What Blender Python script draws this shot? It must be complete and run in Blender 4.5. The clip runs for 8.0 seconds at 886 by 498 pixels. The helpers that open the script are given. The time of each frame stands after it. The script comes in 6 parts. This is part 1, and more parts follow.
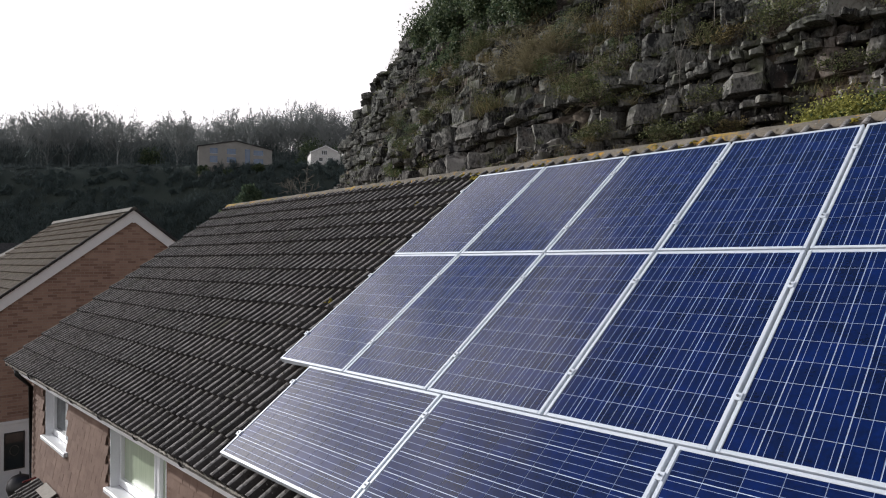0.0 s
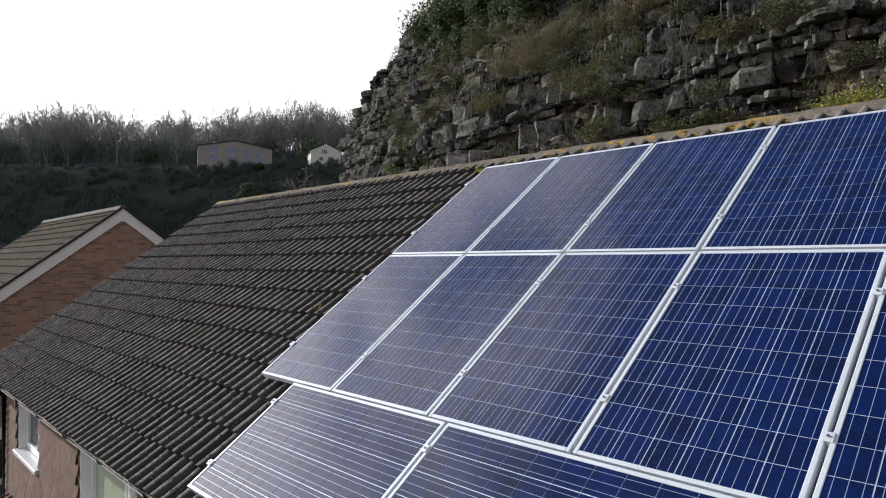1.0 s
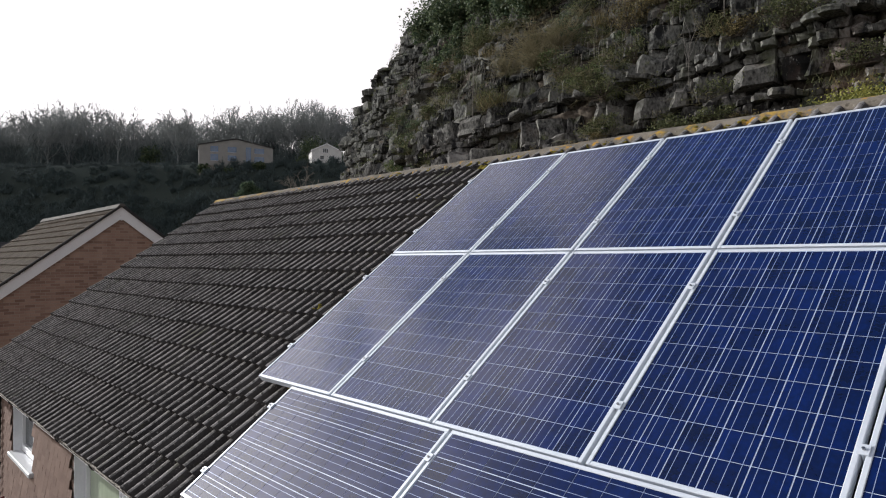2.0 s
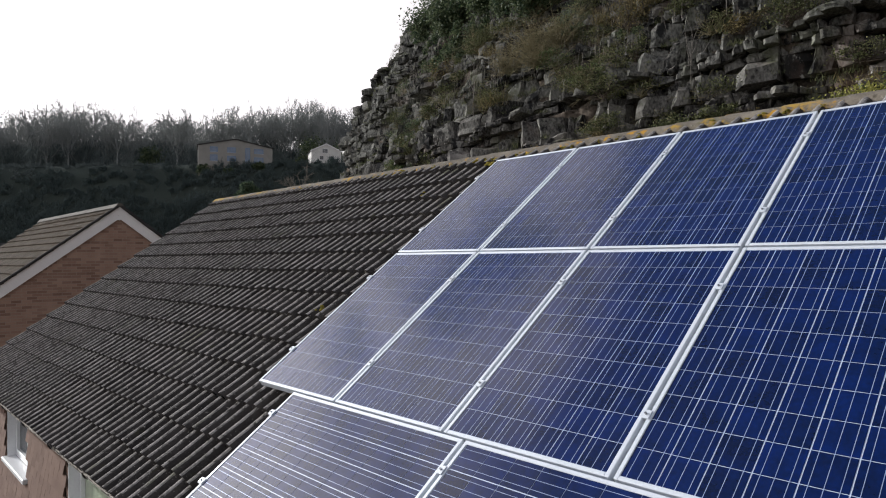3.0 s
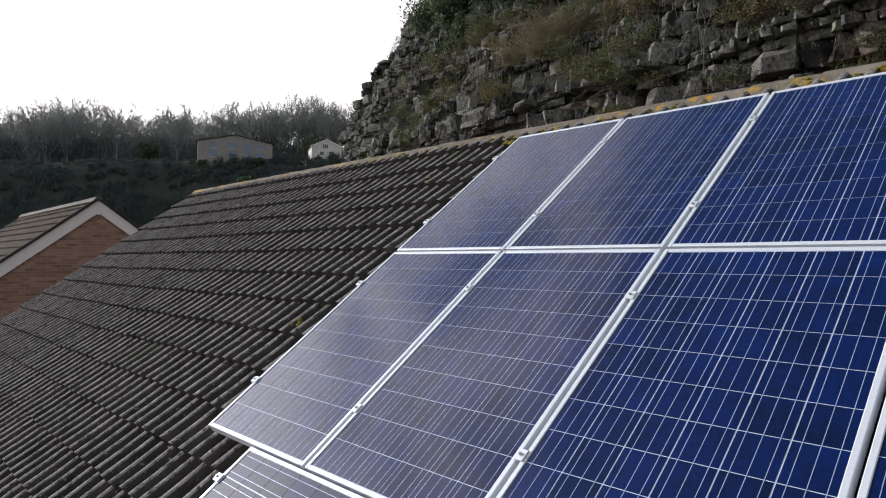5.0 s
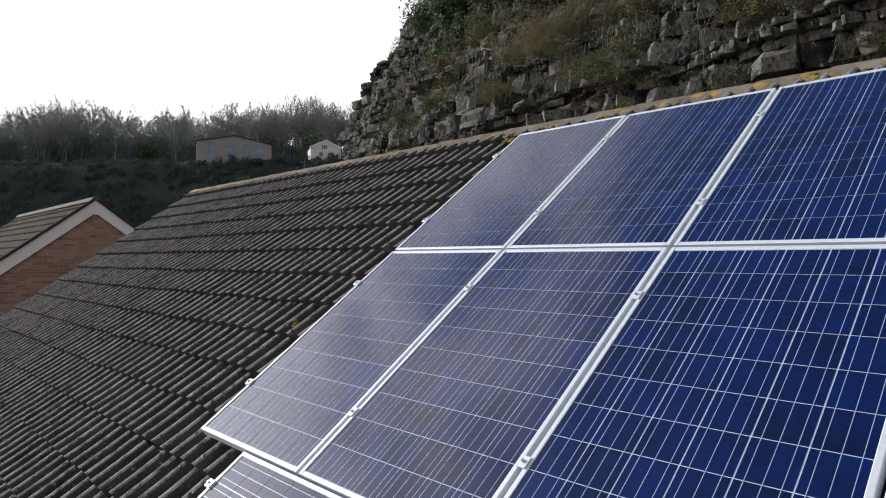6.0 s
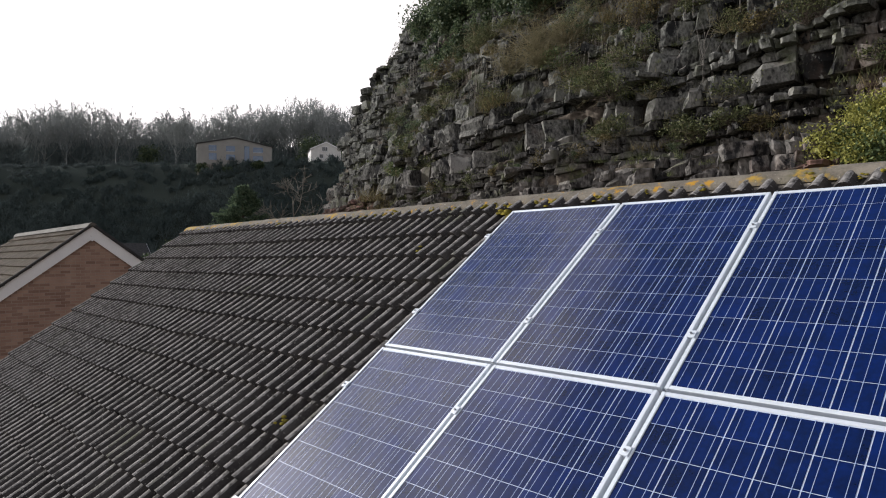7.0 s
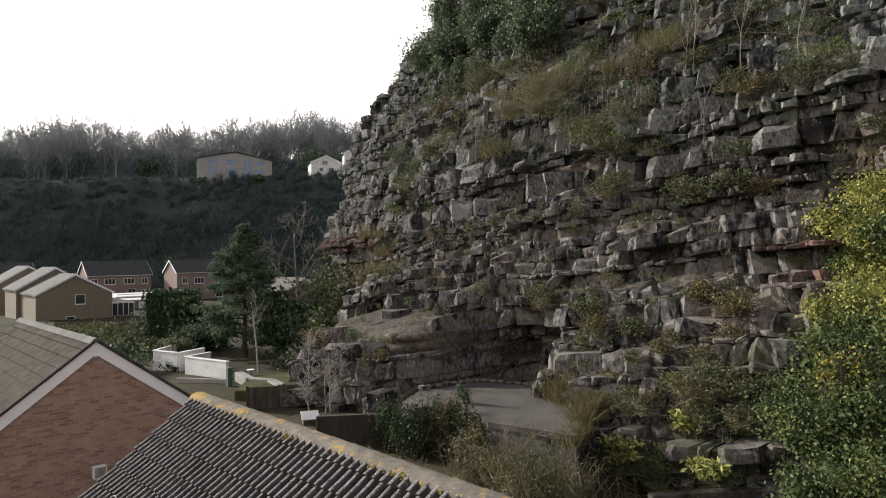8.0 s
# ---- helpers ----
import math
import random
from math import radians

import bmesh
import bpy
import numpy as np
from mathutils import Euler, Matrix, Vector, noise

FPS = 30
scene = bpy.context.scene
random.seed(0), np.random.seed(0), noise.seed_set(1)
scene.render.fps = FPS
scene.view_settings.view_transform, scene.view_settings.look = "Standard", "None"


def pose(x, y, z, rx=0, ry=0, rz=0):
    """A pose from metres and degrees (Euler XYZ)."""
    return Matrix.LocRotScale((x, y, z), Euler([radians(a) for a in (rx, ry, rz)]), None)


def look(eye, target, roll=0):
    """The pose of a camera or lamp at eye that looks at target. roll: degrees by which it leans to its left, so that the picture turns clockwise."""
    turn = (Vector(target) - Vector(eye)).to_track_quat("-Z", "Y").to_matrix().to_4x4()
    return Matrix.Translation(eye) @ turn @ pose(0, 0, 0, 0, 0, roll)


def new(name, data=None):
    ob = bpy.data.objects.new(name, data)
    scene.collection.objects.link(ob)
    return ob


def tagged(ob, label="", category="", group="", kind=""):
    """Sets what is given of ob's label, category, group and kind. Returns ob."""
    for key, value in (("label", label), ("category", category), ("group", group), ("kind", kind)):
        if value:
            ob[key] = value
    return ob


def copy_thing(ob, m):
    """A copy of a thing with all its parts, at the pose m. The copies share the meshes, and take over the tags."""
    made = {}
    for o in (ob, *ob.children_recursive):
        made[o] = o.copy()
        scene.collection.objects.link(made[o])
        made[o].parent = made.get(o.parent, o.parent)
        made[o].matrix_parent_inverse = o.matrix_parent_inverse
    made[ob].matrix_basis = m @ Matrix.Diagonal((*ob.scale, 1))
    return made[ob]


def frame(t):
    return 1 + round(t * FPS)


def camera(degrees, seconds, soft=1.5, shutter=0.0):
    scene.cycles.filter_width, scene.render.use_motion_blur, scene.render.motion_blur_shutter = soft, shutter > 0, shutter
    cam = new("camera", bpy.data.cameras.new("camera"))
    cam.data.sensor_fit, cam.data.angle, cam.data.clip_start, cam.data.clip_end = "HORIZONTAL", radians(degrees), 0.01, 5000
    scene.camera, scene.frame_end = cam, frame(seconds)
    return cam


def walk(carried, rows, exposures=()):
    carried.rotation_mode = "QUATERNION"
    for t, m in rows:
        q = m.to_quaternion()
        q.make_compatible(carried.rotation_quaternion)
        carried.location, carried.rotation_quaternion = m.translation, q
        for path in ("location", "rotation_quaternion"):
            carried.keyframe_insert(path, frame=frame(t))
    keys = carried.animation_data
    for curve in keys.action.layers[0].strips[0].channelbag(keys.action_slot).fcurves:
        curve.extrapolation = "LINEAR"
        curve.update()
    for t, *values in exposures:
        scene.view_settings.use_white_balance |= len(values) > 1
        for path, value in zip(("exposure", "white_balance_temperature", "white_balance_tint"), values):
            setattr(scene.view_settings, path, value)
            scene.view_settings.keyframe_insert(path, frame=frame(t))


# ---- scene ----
cam = camera(68.7, 8.0, soft=1.1)
PATH = [
    (0, (-5.394, 6.035, 6.975), (-3.942, 4.659, 7.008), -0.2),
    (0.5, (-5.123, 5.798, 6.974), (-3.671, 4.423, 7.006), -0.2),
    (1, (-4.855, 5.555, 6.987), (-3.402, 4.181, 7.018), -0.3),
    (1.5, (-4.735, 5.467, 6.985), (-3.281, 4.094, 7.015), -0.3),
    (1.7, (-4.729, 5.456, 6.989), (-3.274, 4.084, 7.018), -0.3),
    (2.8, (-4.569, 5.379, 6.981), (-3.114, 4.007, 7.007), -0.3),
    (3, (-4.508, 5.341, 6.981), (-3.053, 3.968, 7.009), -0.4),
    (3.5, (-4.294, 5.167, 6.984), (-2.839, 3.795, 7.01), -0.4),
    (4, (-4.01, 4.927, 6.995), (-2.555, 3.555, 7.019), -0.4),
    (4.5, (-3.708, 4.668, 7.008), (-2.253, 3.295, 7.029), -0.4),
    (4.7, (-3.622, 4.591, 7.011), (-2.165, 3.221, 7.028), -0.4),
    (5.8, (-3.46, 4.468, 6.999), (-2.005, 3.096, 7.016), -0.4),
    (6, (-3.462, 4.453, 6.999), (-2.007, 3.081, 7.018), -0.4),
    (6.5, (-3.476, 4.424, 6.997), (-2.02, 3.052, 7.014), -0.5),
    (6.7, (-3.487, 4.404, 7.108), (-2.03, 3.035, 7.122), -0.6),
    (6.8, (-3.489, 4.389, 7.239), (-2.031, 3.02, 7.253), -0.7),
    (7, (-3.468, 4.35, 7.647), (-2.011, 2.98, 7.664), -0.6),
    (7.1, (-3.478, 4.347, 7.948), (-2.02, 2.978, 7.961), -0.7),
    (7.2, (-3.475, 4.343, 8.288), (-2.017, 2.975, 8.303), -0.8),
    (7.3, (-3.463, 4.343, 8.652), (-2.005, 2.974, 8.67), -0.7),
    (7.5, (-3.474, 4.353, 9.36), (-2.017, 2.984, 9.381), -0.8),
    (7.7, (-3.528, 4.411, 9.933), (-2.07, 3.042, 9.959), -0.7),
    (7.9, (-3.449, 4.453, 10.318), (-1.993, 3.082, 10.349), -0.7),
    (8, (-3.465, 4.416, 10.447), (-2.008, 3.046, 10.474), -0.8),
]
walk(cam, [(t, look(eye, target, roll)) for t, eye, target, roll in PATH], exposures=[(0, -0.24, 6150, 9), (6.6, -0.24, 6150, 9), (7.1, -0.03, 6250, 9), (7.6, 0.25, 6400, 9), (8, 0.33, 6400, 9)])

# ---- light ----
SUN_AZ, SUN_EL = radians(20), radians(23)
SUN_DIR = Vector((math.cos(SUN_AZ) * math.cos(SUN_EL), math.sin(SUN_AZ) * math.cos(SUN_EL), math.sin(SUN_EL)))

world = bpy.data.worlds.new("sky")
scene.world = world
world.use_nodes = True
wn, wl = world.node_tree.nodes, world.node_tree.links
wn.clear()
w_out = wn.new("ShaderNodeOutputWorld")
w_bg = wn.new("ShaderNodeBackground")
w_bg.inputs["Strength"].default_value = 0.1
w_sky = wn.new("ShaderNodeTexSky")
w_sky.sky_type = "NISHITA"
w_sky.sun_disc = False
w_sky.sun_elevation = SUN_EL
w_sky.sun_rotation = math.pi / 2 - SUN_AZ
w_co = wn.new("ShaderNodeTexCoord")
w_sep = wn.new("ShaderNodeSeparateXYZ")
wl.new(w_co.outputs["Generated"], w_sep.inputs[0])


def wmath(op, a, b=None):
    n = wn.new("ShaderNodeMath")
    n.operation = op
    for i, v in enumerate((a, b)):
        if v is None:
            continue
        if isinstance(v, (int, float)):
            n.inputs[i].default_value = v
        else:
            wl.new(v, n.inputs[i])
    return n.outputs[0]


# thin broken cloud: dense towards the horizon, open blue overhead
w_up = wmath("MAXIMUM", w_sep.outputs["Z"], 0.0)
w_div = wmath("ADD", w_up, 0.22)
w_cmb = wn.new("ShaderNodeCombineXYZ")
wl.new(wmath("DIVIDE", w_sep.outputs["X"], w_div), w_cmb.inputs[0])
wl.new(wmath("DIVIDE", w_sep.outputs["Y"], w_div), w_cmb.inputs[1])
w_noise = wn.new("ShaderNodeTexNoise")
w_noise.inputs["Scale"].default_value = 2.3
w_noise.inputs["Detail"].default_value = 5
w_noise.inputs["Roughness"].default_value = 0.55
wl.new(w_cmb.outputs[0], w_noise.inputs["Vector"])
w_cov = wmath("SUBTRACT", wmath("ADD", wmath("MULTIPLY", w_noise.outputs["Fac"], 1.25), 0.76), wmath("MULTIPLY", w_up, 1.34))
w_ramp = wn.new("ShaderNodeMapRange")
w_ramp.interpolation_type = "SMOOTHSTEP"
w_ramp.inputs["From Min"].default_value = 0.30
w_ramp.inputs["From Max"].default_value = 0.66
wl.new(w_cov, w_ramp.inputs["Value"])
w_dot = wn.new("ShaderNodeVectorMath")
w_dot.operation = "DOT_PRODUCT"
wl.new(w_co.outputs["Generated"], w_dot.inputs[0])
w_dot.inputs[1].default_value = SUN_DIR
w_near = wmath("POWER", wmath("ADD", wmath("MULTIPLY", w_dot.outputs["Value"], 0.5), 0.5), 6.0)
w_bright = wmath("ADD", wmath("MULTIPLY", w_near, 29.0), 9.6)
w_cloud = wn.new("ShaderNodeVectorMath")
w_cloud.operation = "SCALE"
w_cloud.inputs[0].default_value = (1.0, 0.925, 0.905)
w_thin = wmath("SUBTRACT", 1.0, wmath("MULTIPLY", w_up, 0.62))
wl.new(wmath("MULTIPLY", w_bright, w_thin), w_cloud.inputs["Scale"])
w_mix = wn.new("ShaderNodeMixRGB")
wl.new(w_ramp.outputs[0], w_mix.inputs["Fac"])
wl.new(w_sky.outputs[0], w_mix.inputs["Color1"])
wl.new(w_cloud.outputs[0], w_mix.inputs["Color2"])
wl.new(w_mix.outputs[0], w_bg.inputs["Color"])
wl.new(w_bg.outputs[0], w_out.inputs["Surface"])

sun_data = bpy.data.lights.new("sun", "SUN")
sun_data.energy = 4.8
sun_data.angle = radians(1.0)
sun_data.color = (1.0, 0.95, 0.88)
sun_lamp = new("sun", sun_data)
sun_lamp.matrix_world = look(SUN_DIR * 200, (0, 0, 0))

# ---- materials ----
def material(name, dark, light, scale=4.0, rough=0.8, metal=0.0, bump=0.3, grain=40.0, spec=0.5, rand=0.0, island=0.0, spots=None, coat=0.0, stretch=(1, 1, 1), grain_mix=0.35, detail=6.0, world_space=False, spread=0.16, coat_ior=1.5):
    """A weathered surface: broad tone between two colours, fine grain, relief, and patches such as lichen or moss."""
    m = bpy.data.materials.new(name)
    m.use_nodes = True
    nt = m.node_tree
    nd, ln = nt.nodes, nt.links
    p = nd["Principled BSDF"]
    p.inputs["Roughness"].default_value = rough
    p.inputs["Metallic"].default_value = metal
    p.inputs["Specular IOR Level"].default_value = spec
    p.inputs["Coat Weight"].default_value = coat
    p.inputs["Coat Roughness"].default_value = 0.08
    p.inputs["Coat IOR"].default_value = coat_ior
    co = nd.new("ShaderNodeTexCoord")
    mp = nd.new("ShaderNodeMapping")
    mp.inputs["Scale"].default_value = stretch
    if world_space:
        geo = nd.new("ShaderNodeNewGeometry")
        ln.new(geo.outputs["Position"], mp.inputs["Vector"])
    else:
        ln.new(co.outputs["Object"], mp.inputs["Vector"])
    n1 = nd.new("ShaderNodeTexNoise")
    n1.inputs["Scale"].default_value = scale
    n1.inputs["Detail"].default_value = detail
    n2 = nd.new("ShaderNodeTexNoise")
    n2.inputs["Scale"].default_value = grain
    n2.inputs["Detail"].default_value = 4
    vec = mp.outputs[0]
    if rand:
        info = nd.new("ShaderNodeObjectInfo")
        off = nd.new("ShaderNodeVectorMath")
        off.operation = "ADD"
        sc = nd.new("ShaderNodeVectorMath")
        sc.operation = "SCALE"
        sc.inputs[0].default_value = (37, 53, 71)
        ln.new(info.outputs["Random"], sc.inputs["Scale"])
        ln.new(vec, off.inputs[0])
        ln.new(sc.outputs[0], off.inputs[1])
        vec = off.outputs[0]
    ln.new(vec, n1.inputs["Vector"])
    ln.new(vec, n2.inputs["Vector"])

    def mth(op, a, b):
        n = nd.new("ShaderNodeMath")
        n.operation = op
        for i, v in enumerate((a, b)):
            if isinstance(v, (int, float)):
                n.inputs[i].default_value = v
            else:
                ln.new(v, n.inputs[i])
        return n.outputs[0]

    fac = mth("ADD", mth("MULTIPLY", n1.outputs["Fac"], 1 - grain_mix), mth("MULTIPLY", n2.outputs["Fac"], grain_mix))
    if rand:
        fac = mth("ADD", fac, mth("MULTIPLY", mth("SUBTRACT", info.outputs["Random"], 0.5), rand))
    if island:
        geo2 = nd.new("ShaderNodeNewGeometry")
        fac = mth("ADD", fac, mth("MULTIPLY", mth("SUBTRACT", geo2.outputs["Random Per Island"], 0.5), island))
    mr = nd.new("ShaderNodeMapRange")
    mr.inputs["From Min"].default_value = 0.5 - spread
    mr.inputs["From Max"].default_value = 0.5 + spread
    ln.new(fac, mr.inputs["Value"])
    mix = nd.new("ShaderNodeMixRGB")
    mix.inputs["Color1"].default_value = (*dark, 1)
    mix.inputs["Color2"].default_value = (*light, 1)
    ln.new(mr.outputs[0], mix.inputs["Fac"])
    col = mix.outputs[0]
    for spot in spots or ():
        colour, size, lo, hi = spot[:4]
        n3 = nd.new("ShaderNodeTexNoise")
        n3.inputs["Scale"].default_value = size
        n3.inputs["Detail"].default_value = 7
        n3.inputs["Roughness"].default_value = 0.65
        ln.new(vec, n3.inputs["Vector"])
        r3 = nd.new("ShaderNodeMapRange")
        r3.inputs["From Min"].default_value = lo
        r3.inputs["From Max"].default_value = hi
        ln.new(n3.outputs["Fac"], r3.inputs["Value"])
        mx = nd.new("ShaderNodeMixRGB")
        mx.inputs["Color2"].default_value = (*colour, 1)
        ln.new(r3.outputs[0], mx.inputs["Fac"])
        ln.new(col, mx.inputs["Color1"])
        col = mx.outputs[0]
    ln.new(col, p.inputs["Base Color"])
    if bump:
        b = nd.new("ShaderNodeBump")
        b.inputs["Strength"].default_value = bump
        b.inputs["Distance"].default_value = 0.4 / grain
        ln.new(fac, b.inputs["Height"])
        ln.new(b.outputs[0], p.inputs["Normal"])
    return m


def leafy(name, dark, light, scale=1.5, rough=0.6, through_light=0.25, spec=0.12, island=0.55):
    """Foliage: tone from clump to clump and leaf to leaf, a little light passing through."""
    m = material(name, dark, light, scale=scale, rough=rough, bump=0.0, grain=9.0, spec=spec, island=island, world_space=True, detail=3.0)
    nt = m.node_tree
    p = nt.nodes["Principled BSDF"]
    tr = nt.nodes.new("ShaderNodeBsdfTranslucent")
    mx = nt.nodes.new("ShaderNodeMixShader")
    mx.inputs[0].default_value = through_light
    src = p.inputs["Base Color"].links[0].from_socket
    nt.links.new(src, tr.inputs["Color"])
    nt.links.new(p.outputs[0], mx.inputs[1])
    nt.links.new(tr.outputs[0], mx.inputs[2])
    nt.links.new(mx.outputs[0], nt.nodes["Material Output"].inputs["Surface"])
    return m


def bricks(name, c1, c2, mortar, bump=0.5, odd=(0.36, 0.28, 0.29)):
    """Brickwork in courses of 75 mm, on faces that look along x or y."""
    m = material(name, c1, c2, scale=2.2, rough=0.9, bump=0.0, grain=60.0, spec=0.25)
    nt = m.node_tree
    nd, ln = nt.nodes, nt.links
    p = nd["Principled BSDF"]
    geo = nd.new("ShaderNodeNewGeometry")
    sep = nd.new("ShaderNodeSeparateXYZ")
    ln.new(geo.outputs["Position"], sep.inputs[0])
    add = nd.new("ShaderNodeMath")
    ln.new(sep.outputs["X"], add.inputs[0])
    ln.new(sep.outputs["Y"], add.inputs[1])
    cmb = nd.new("ShaderNodeCombineXYZ")
    ln.new(add.outputs[0], cmb.inputs[0])
    ln.new(sep.outputs["Z"], cmb.inputs[1])
    br = nd.new("ShaderNodeTexBrick")
    br.inputs["Scale"].default_value = 1.0
    br.inputs["Brick Width"].default_value = 0.225
    br.inputs["Row Height"].default_value = 0.075
    br.inputs["Mortar Size"].default_value = 0.006
    br.inputs["Mortar Smooth"].default_value = 0.3
    br.inputs["Bias"].default_value = -0.35
    br.inputs["Color1"].default_value = (1, 1, 1, 1)
    br.inputs["Color2"].default_value = (*odd, 1)
    ln.new(cmb.outputs[0], br.inputs["Vector"])
    base = p.inputs["Base Color"].links[0].from_socket
    mul = nd.new("ShaderNodeMixRGB")
    mul.blend_type = "MULTIPLY"
    mul.inputs["Fac"].default_value = 0.85
    ln.new(base, mul.inputs["Color1"])
    ln.new(br.outputs["Color"], mul.inputs["Color2"])
    mx = nd.new("ShaderNodeMixRGB")
    mx.inputs["Color2"].default_value = (*mortar, 1)
    ln.new(br.outputs["Fac"], mx.inputs["Fac"])
    ln.new(mul.outputs[0], mx.inputs["Color1"])
    ln.new(mx.outputs[0], p.inputs["Base Color"])
    b = nd.new("ShaderNodeBump")
    b.invert = True
    b.inputs["Strength"].default_value = bump
    b.inputs["Distance"].default_value = 0.008
    ln.new(br.outputs["Fac"], b.inputs["Height"])
    ln.new(b.outputs[0], p.inputs["Normal"])
    return m


LICHEN = (0.42, 0.27, 0.045)
M_TILE = material("concrete_roof_tile", (0.028, 0.025, 0.024), (0.078, 0.070, 0.065), scale=6, rough=0.92, bump=0.6, grain=60, spec=0.2, rand=0.10, spots=[((0.42, 0.40, 0.36), 38, 0.62, 0.70), ((0.075, 0.072, 0.040), 7, 0.62, 0.76)])
M_TILE_JOINED = material("concrete_roof_tile_joined", (0.028, 0.025, 0.024), (0.078, 0.070, 0.065), scale=6, rough=0.92, bump=0.6, grain=60, spec=0.2, island=0.10, spots=[((0.42, 0.40, 0.36), 38, 0.62, 0.70), ((0.075, 0.072, 0.040), 7, 0.62, 0.76)])
# Lit copy of the tile for roll crests; the dark tile fills shaded troughs.
M_TILE_LIT = material("sunlit_tile_crest", (0.105, 0.100, 0.096), (0.31, 0.292, 0.280), scale=9, rough=0.92, bump=0.7, grain=45, spec=0.2, world_space=True, grain_mix=0.5, spread=0.13, spots=[((0.055, 0.051, 0.047), 16, 0.54, 0.62), ((0.115, 0.118, 0.080), 1.6, 0.58, 0.72), ((0.50, 0.48, 0.42), 26, 0.62, 0.68)])
M_RIDGE = material("ridge_tile_lichen", (0.095, 0.084, 0.070), (0.225, 0.198, 0.160), scale=5, rough=0.95, bump=0.7, grain=60, spec=0.2, world_space=True, spots=[((0.085, 0.085, 0.04), 1.7, 0.56, 0.68), ((0.38, 0.24, 0.045), 3.4, 0.565, 0.64), ((0.40, 0.22, 0.03), 9, 0.585, 0.65), ((0.42, 0.40, 0.34), 30, 0.64, 0.72), ((0.07, 0.06, 0.045), 14, 0.60, 0.70)])
M_RIDGE_END = material("ridge_tile_heavy_lichen", (0.20, 0.14, 0.06), (0.40, 0.27, 0.07), scale=8, rough=0.95, bump=0.7, grain=60, spec=0.2, world_space=True, spots=[((0.30, 0.26, 0.19), 9, 0.56, 0.66)])
M_MORTAR = material("mortar", (0.16, 0.145, 0.12), (0.30, 0.27, 0.23), scale=9, rough=0.95, bump=0.8, grain=70, spec=0.2, world_space=True, spots=[(LICHEN, 3.5, 0.55, 0.66)])
M_MOSS = material("moss", (0.10, 0.085, 0.015), (0.26, 0.21, 0.03), scale=12, rough=1.0, bump=0.9, grain=60, spec=0.1, world_space=True)
M_ALU = material("anodised_aluminium", (0.66, 0.71, 0.77), (0.76, 0.80, 0.86), scale=3, rough=0.42, metal=0.25, bump=0.04, grain=80, world_space=True)
M_STEEL = material("steel_bolt", (0.30, 0.30, 0.30), (0.45, 0.45, 0.46), scale=9, rough=0.35, metal=1.0, bump=0.05)
M_CELL = material("polycrystalline_silicon", (0.0005, 0.0048, 0.036), (0.0008, 0.0112, 0.094), scale=7, rough=0.5, bump=0.0, grain=45, spec=0.06, rand=0.16, coat=1.0, grain_mix=0.4, coat_ior=1.60)
M_BACK = material("white_backsheet", (0.52, 0.60, 0.78), (0.62, 0.70, 0.87), scale=4, rough=0.5, bump=0.0, coat=1.0)
M_BUS = material("tinned_busbar", (0.31, 0.39, 0.60), (0.42, 0.50, 0.72), scale=4, rough=0.4, metal=0.2, bump=0.0, coat=1.0, coat_ior=1.46)
M_BRICK_BROWN = bricks("brown_brick", (0.14, 0.085, 0.062), (0.21, 0.135, 0.10), (0.20, 0.165, 0.14))
M_BRICK_RED = bricks("red_brown_brick", (0.32, 0.205, 0.158), (0.42, 0.285, 0.222), (0.36, 0.29, 0.245))
M_BRICK_TAN = bricks("tan_brick", (0.185, 0.158, 0.115), (0.24, 0.206, 0.152), (0.205, 0.18, 0.142), 0.2, (0.85, 0.83, 0.82))
M_BRICK_PINK = bricks("pinkish_brown_brick", (0.22, 0.16, 0.135), (0.29, 0.215, 0.185), (0.25, 0.21, 0.185), 0.2, (0.75, 0.70, 0.70))
M_UPVC = material("white_upvc", (0.72, 0.73, 0.75), (0.82, 0.83, 0.85), scale=3, rough=0.3, bump=0.02, spec=0.5)
M_BARGE = material("white_painted_board", (0.84, 0.84, 0.86), (0.92, 0.92, 0.93), scale=2, rough=0.5, bump=0.08, world_space=True, spots=[((0.42, 0.41, 0.38), 6, 0.66, 0.8)])
M_BLACK = material("black_plastic", (0.012, 0.012, 0.013), (0.03, 0.03, 0.032), scale=5, rough=0.4, bump=0.05)
M_GUTTER_LIT = material("lit_gutter_pale", (0.20, 0.185, 0.16), (0.46, 0.43, 0.38), scale=14, rough=0.95, bump=0.8, grain=50, world_space=True, spots=[((0.03, 0.028, 0.025), 9, 0.60, 0.68)])
M_GUTTER = material("lichened_grey_gutter", (0.035, 0.032, 0.029), (0.12, 0.11, 0.10), scale=14, rough=0.85, bump=0.5, grain=50, world_space=True, spots=[((0.03, 0.028, 0.025), 5, 0.58, 0.66)])
M_GLASS = material("window_glass", (0.02, 0.025, 0.03), (0.04, 0.05, 0.055), scale=1, rough=0.05, bump=0.0, spec=0.8)
M_CURTAIN = material("pale_green_blind", (0.30, 0.36, 0.26), (0.44, 0.50, 0.38), scale=3, rough=0.35, bump=0.0, stretch=(14, 14, 0.6), coat=0.15)
M_FLATTILE = material("ribbed_interlocking_tile", (0.100, 0.082, 0.062), (0.185, 0.156, 0.122), scale=3, rough=0.9, bump=0.4, grain=60, spec=0.2, island=0.35, world_space=True, spots=[((0.28, 0.26, 0.22), 14, 0.62, 0.74)])
M_PALEROOF = material("pale_weathered_roof_tile", (0.085, 0.078, 0.070), (0.155, 0.145, 0.13), scale=2, rough=0.9, bump=0.3, grain=40, spec=0.2, world_space=True)
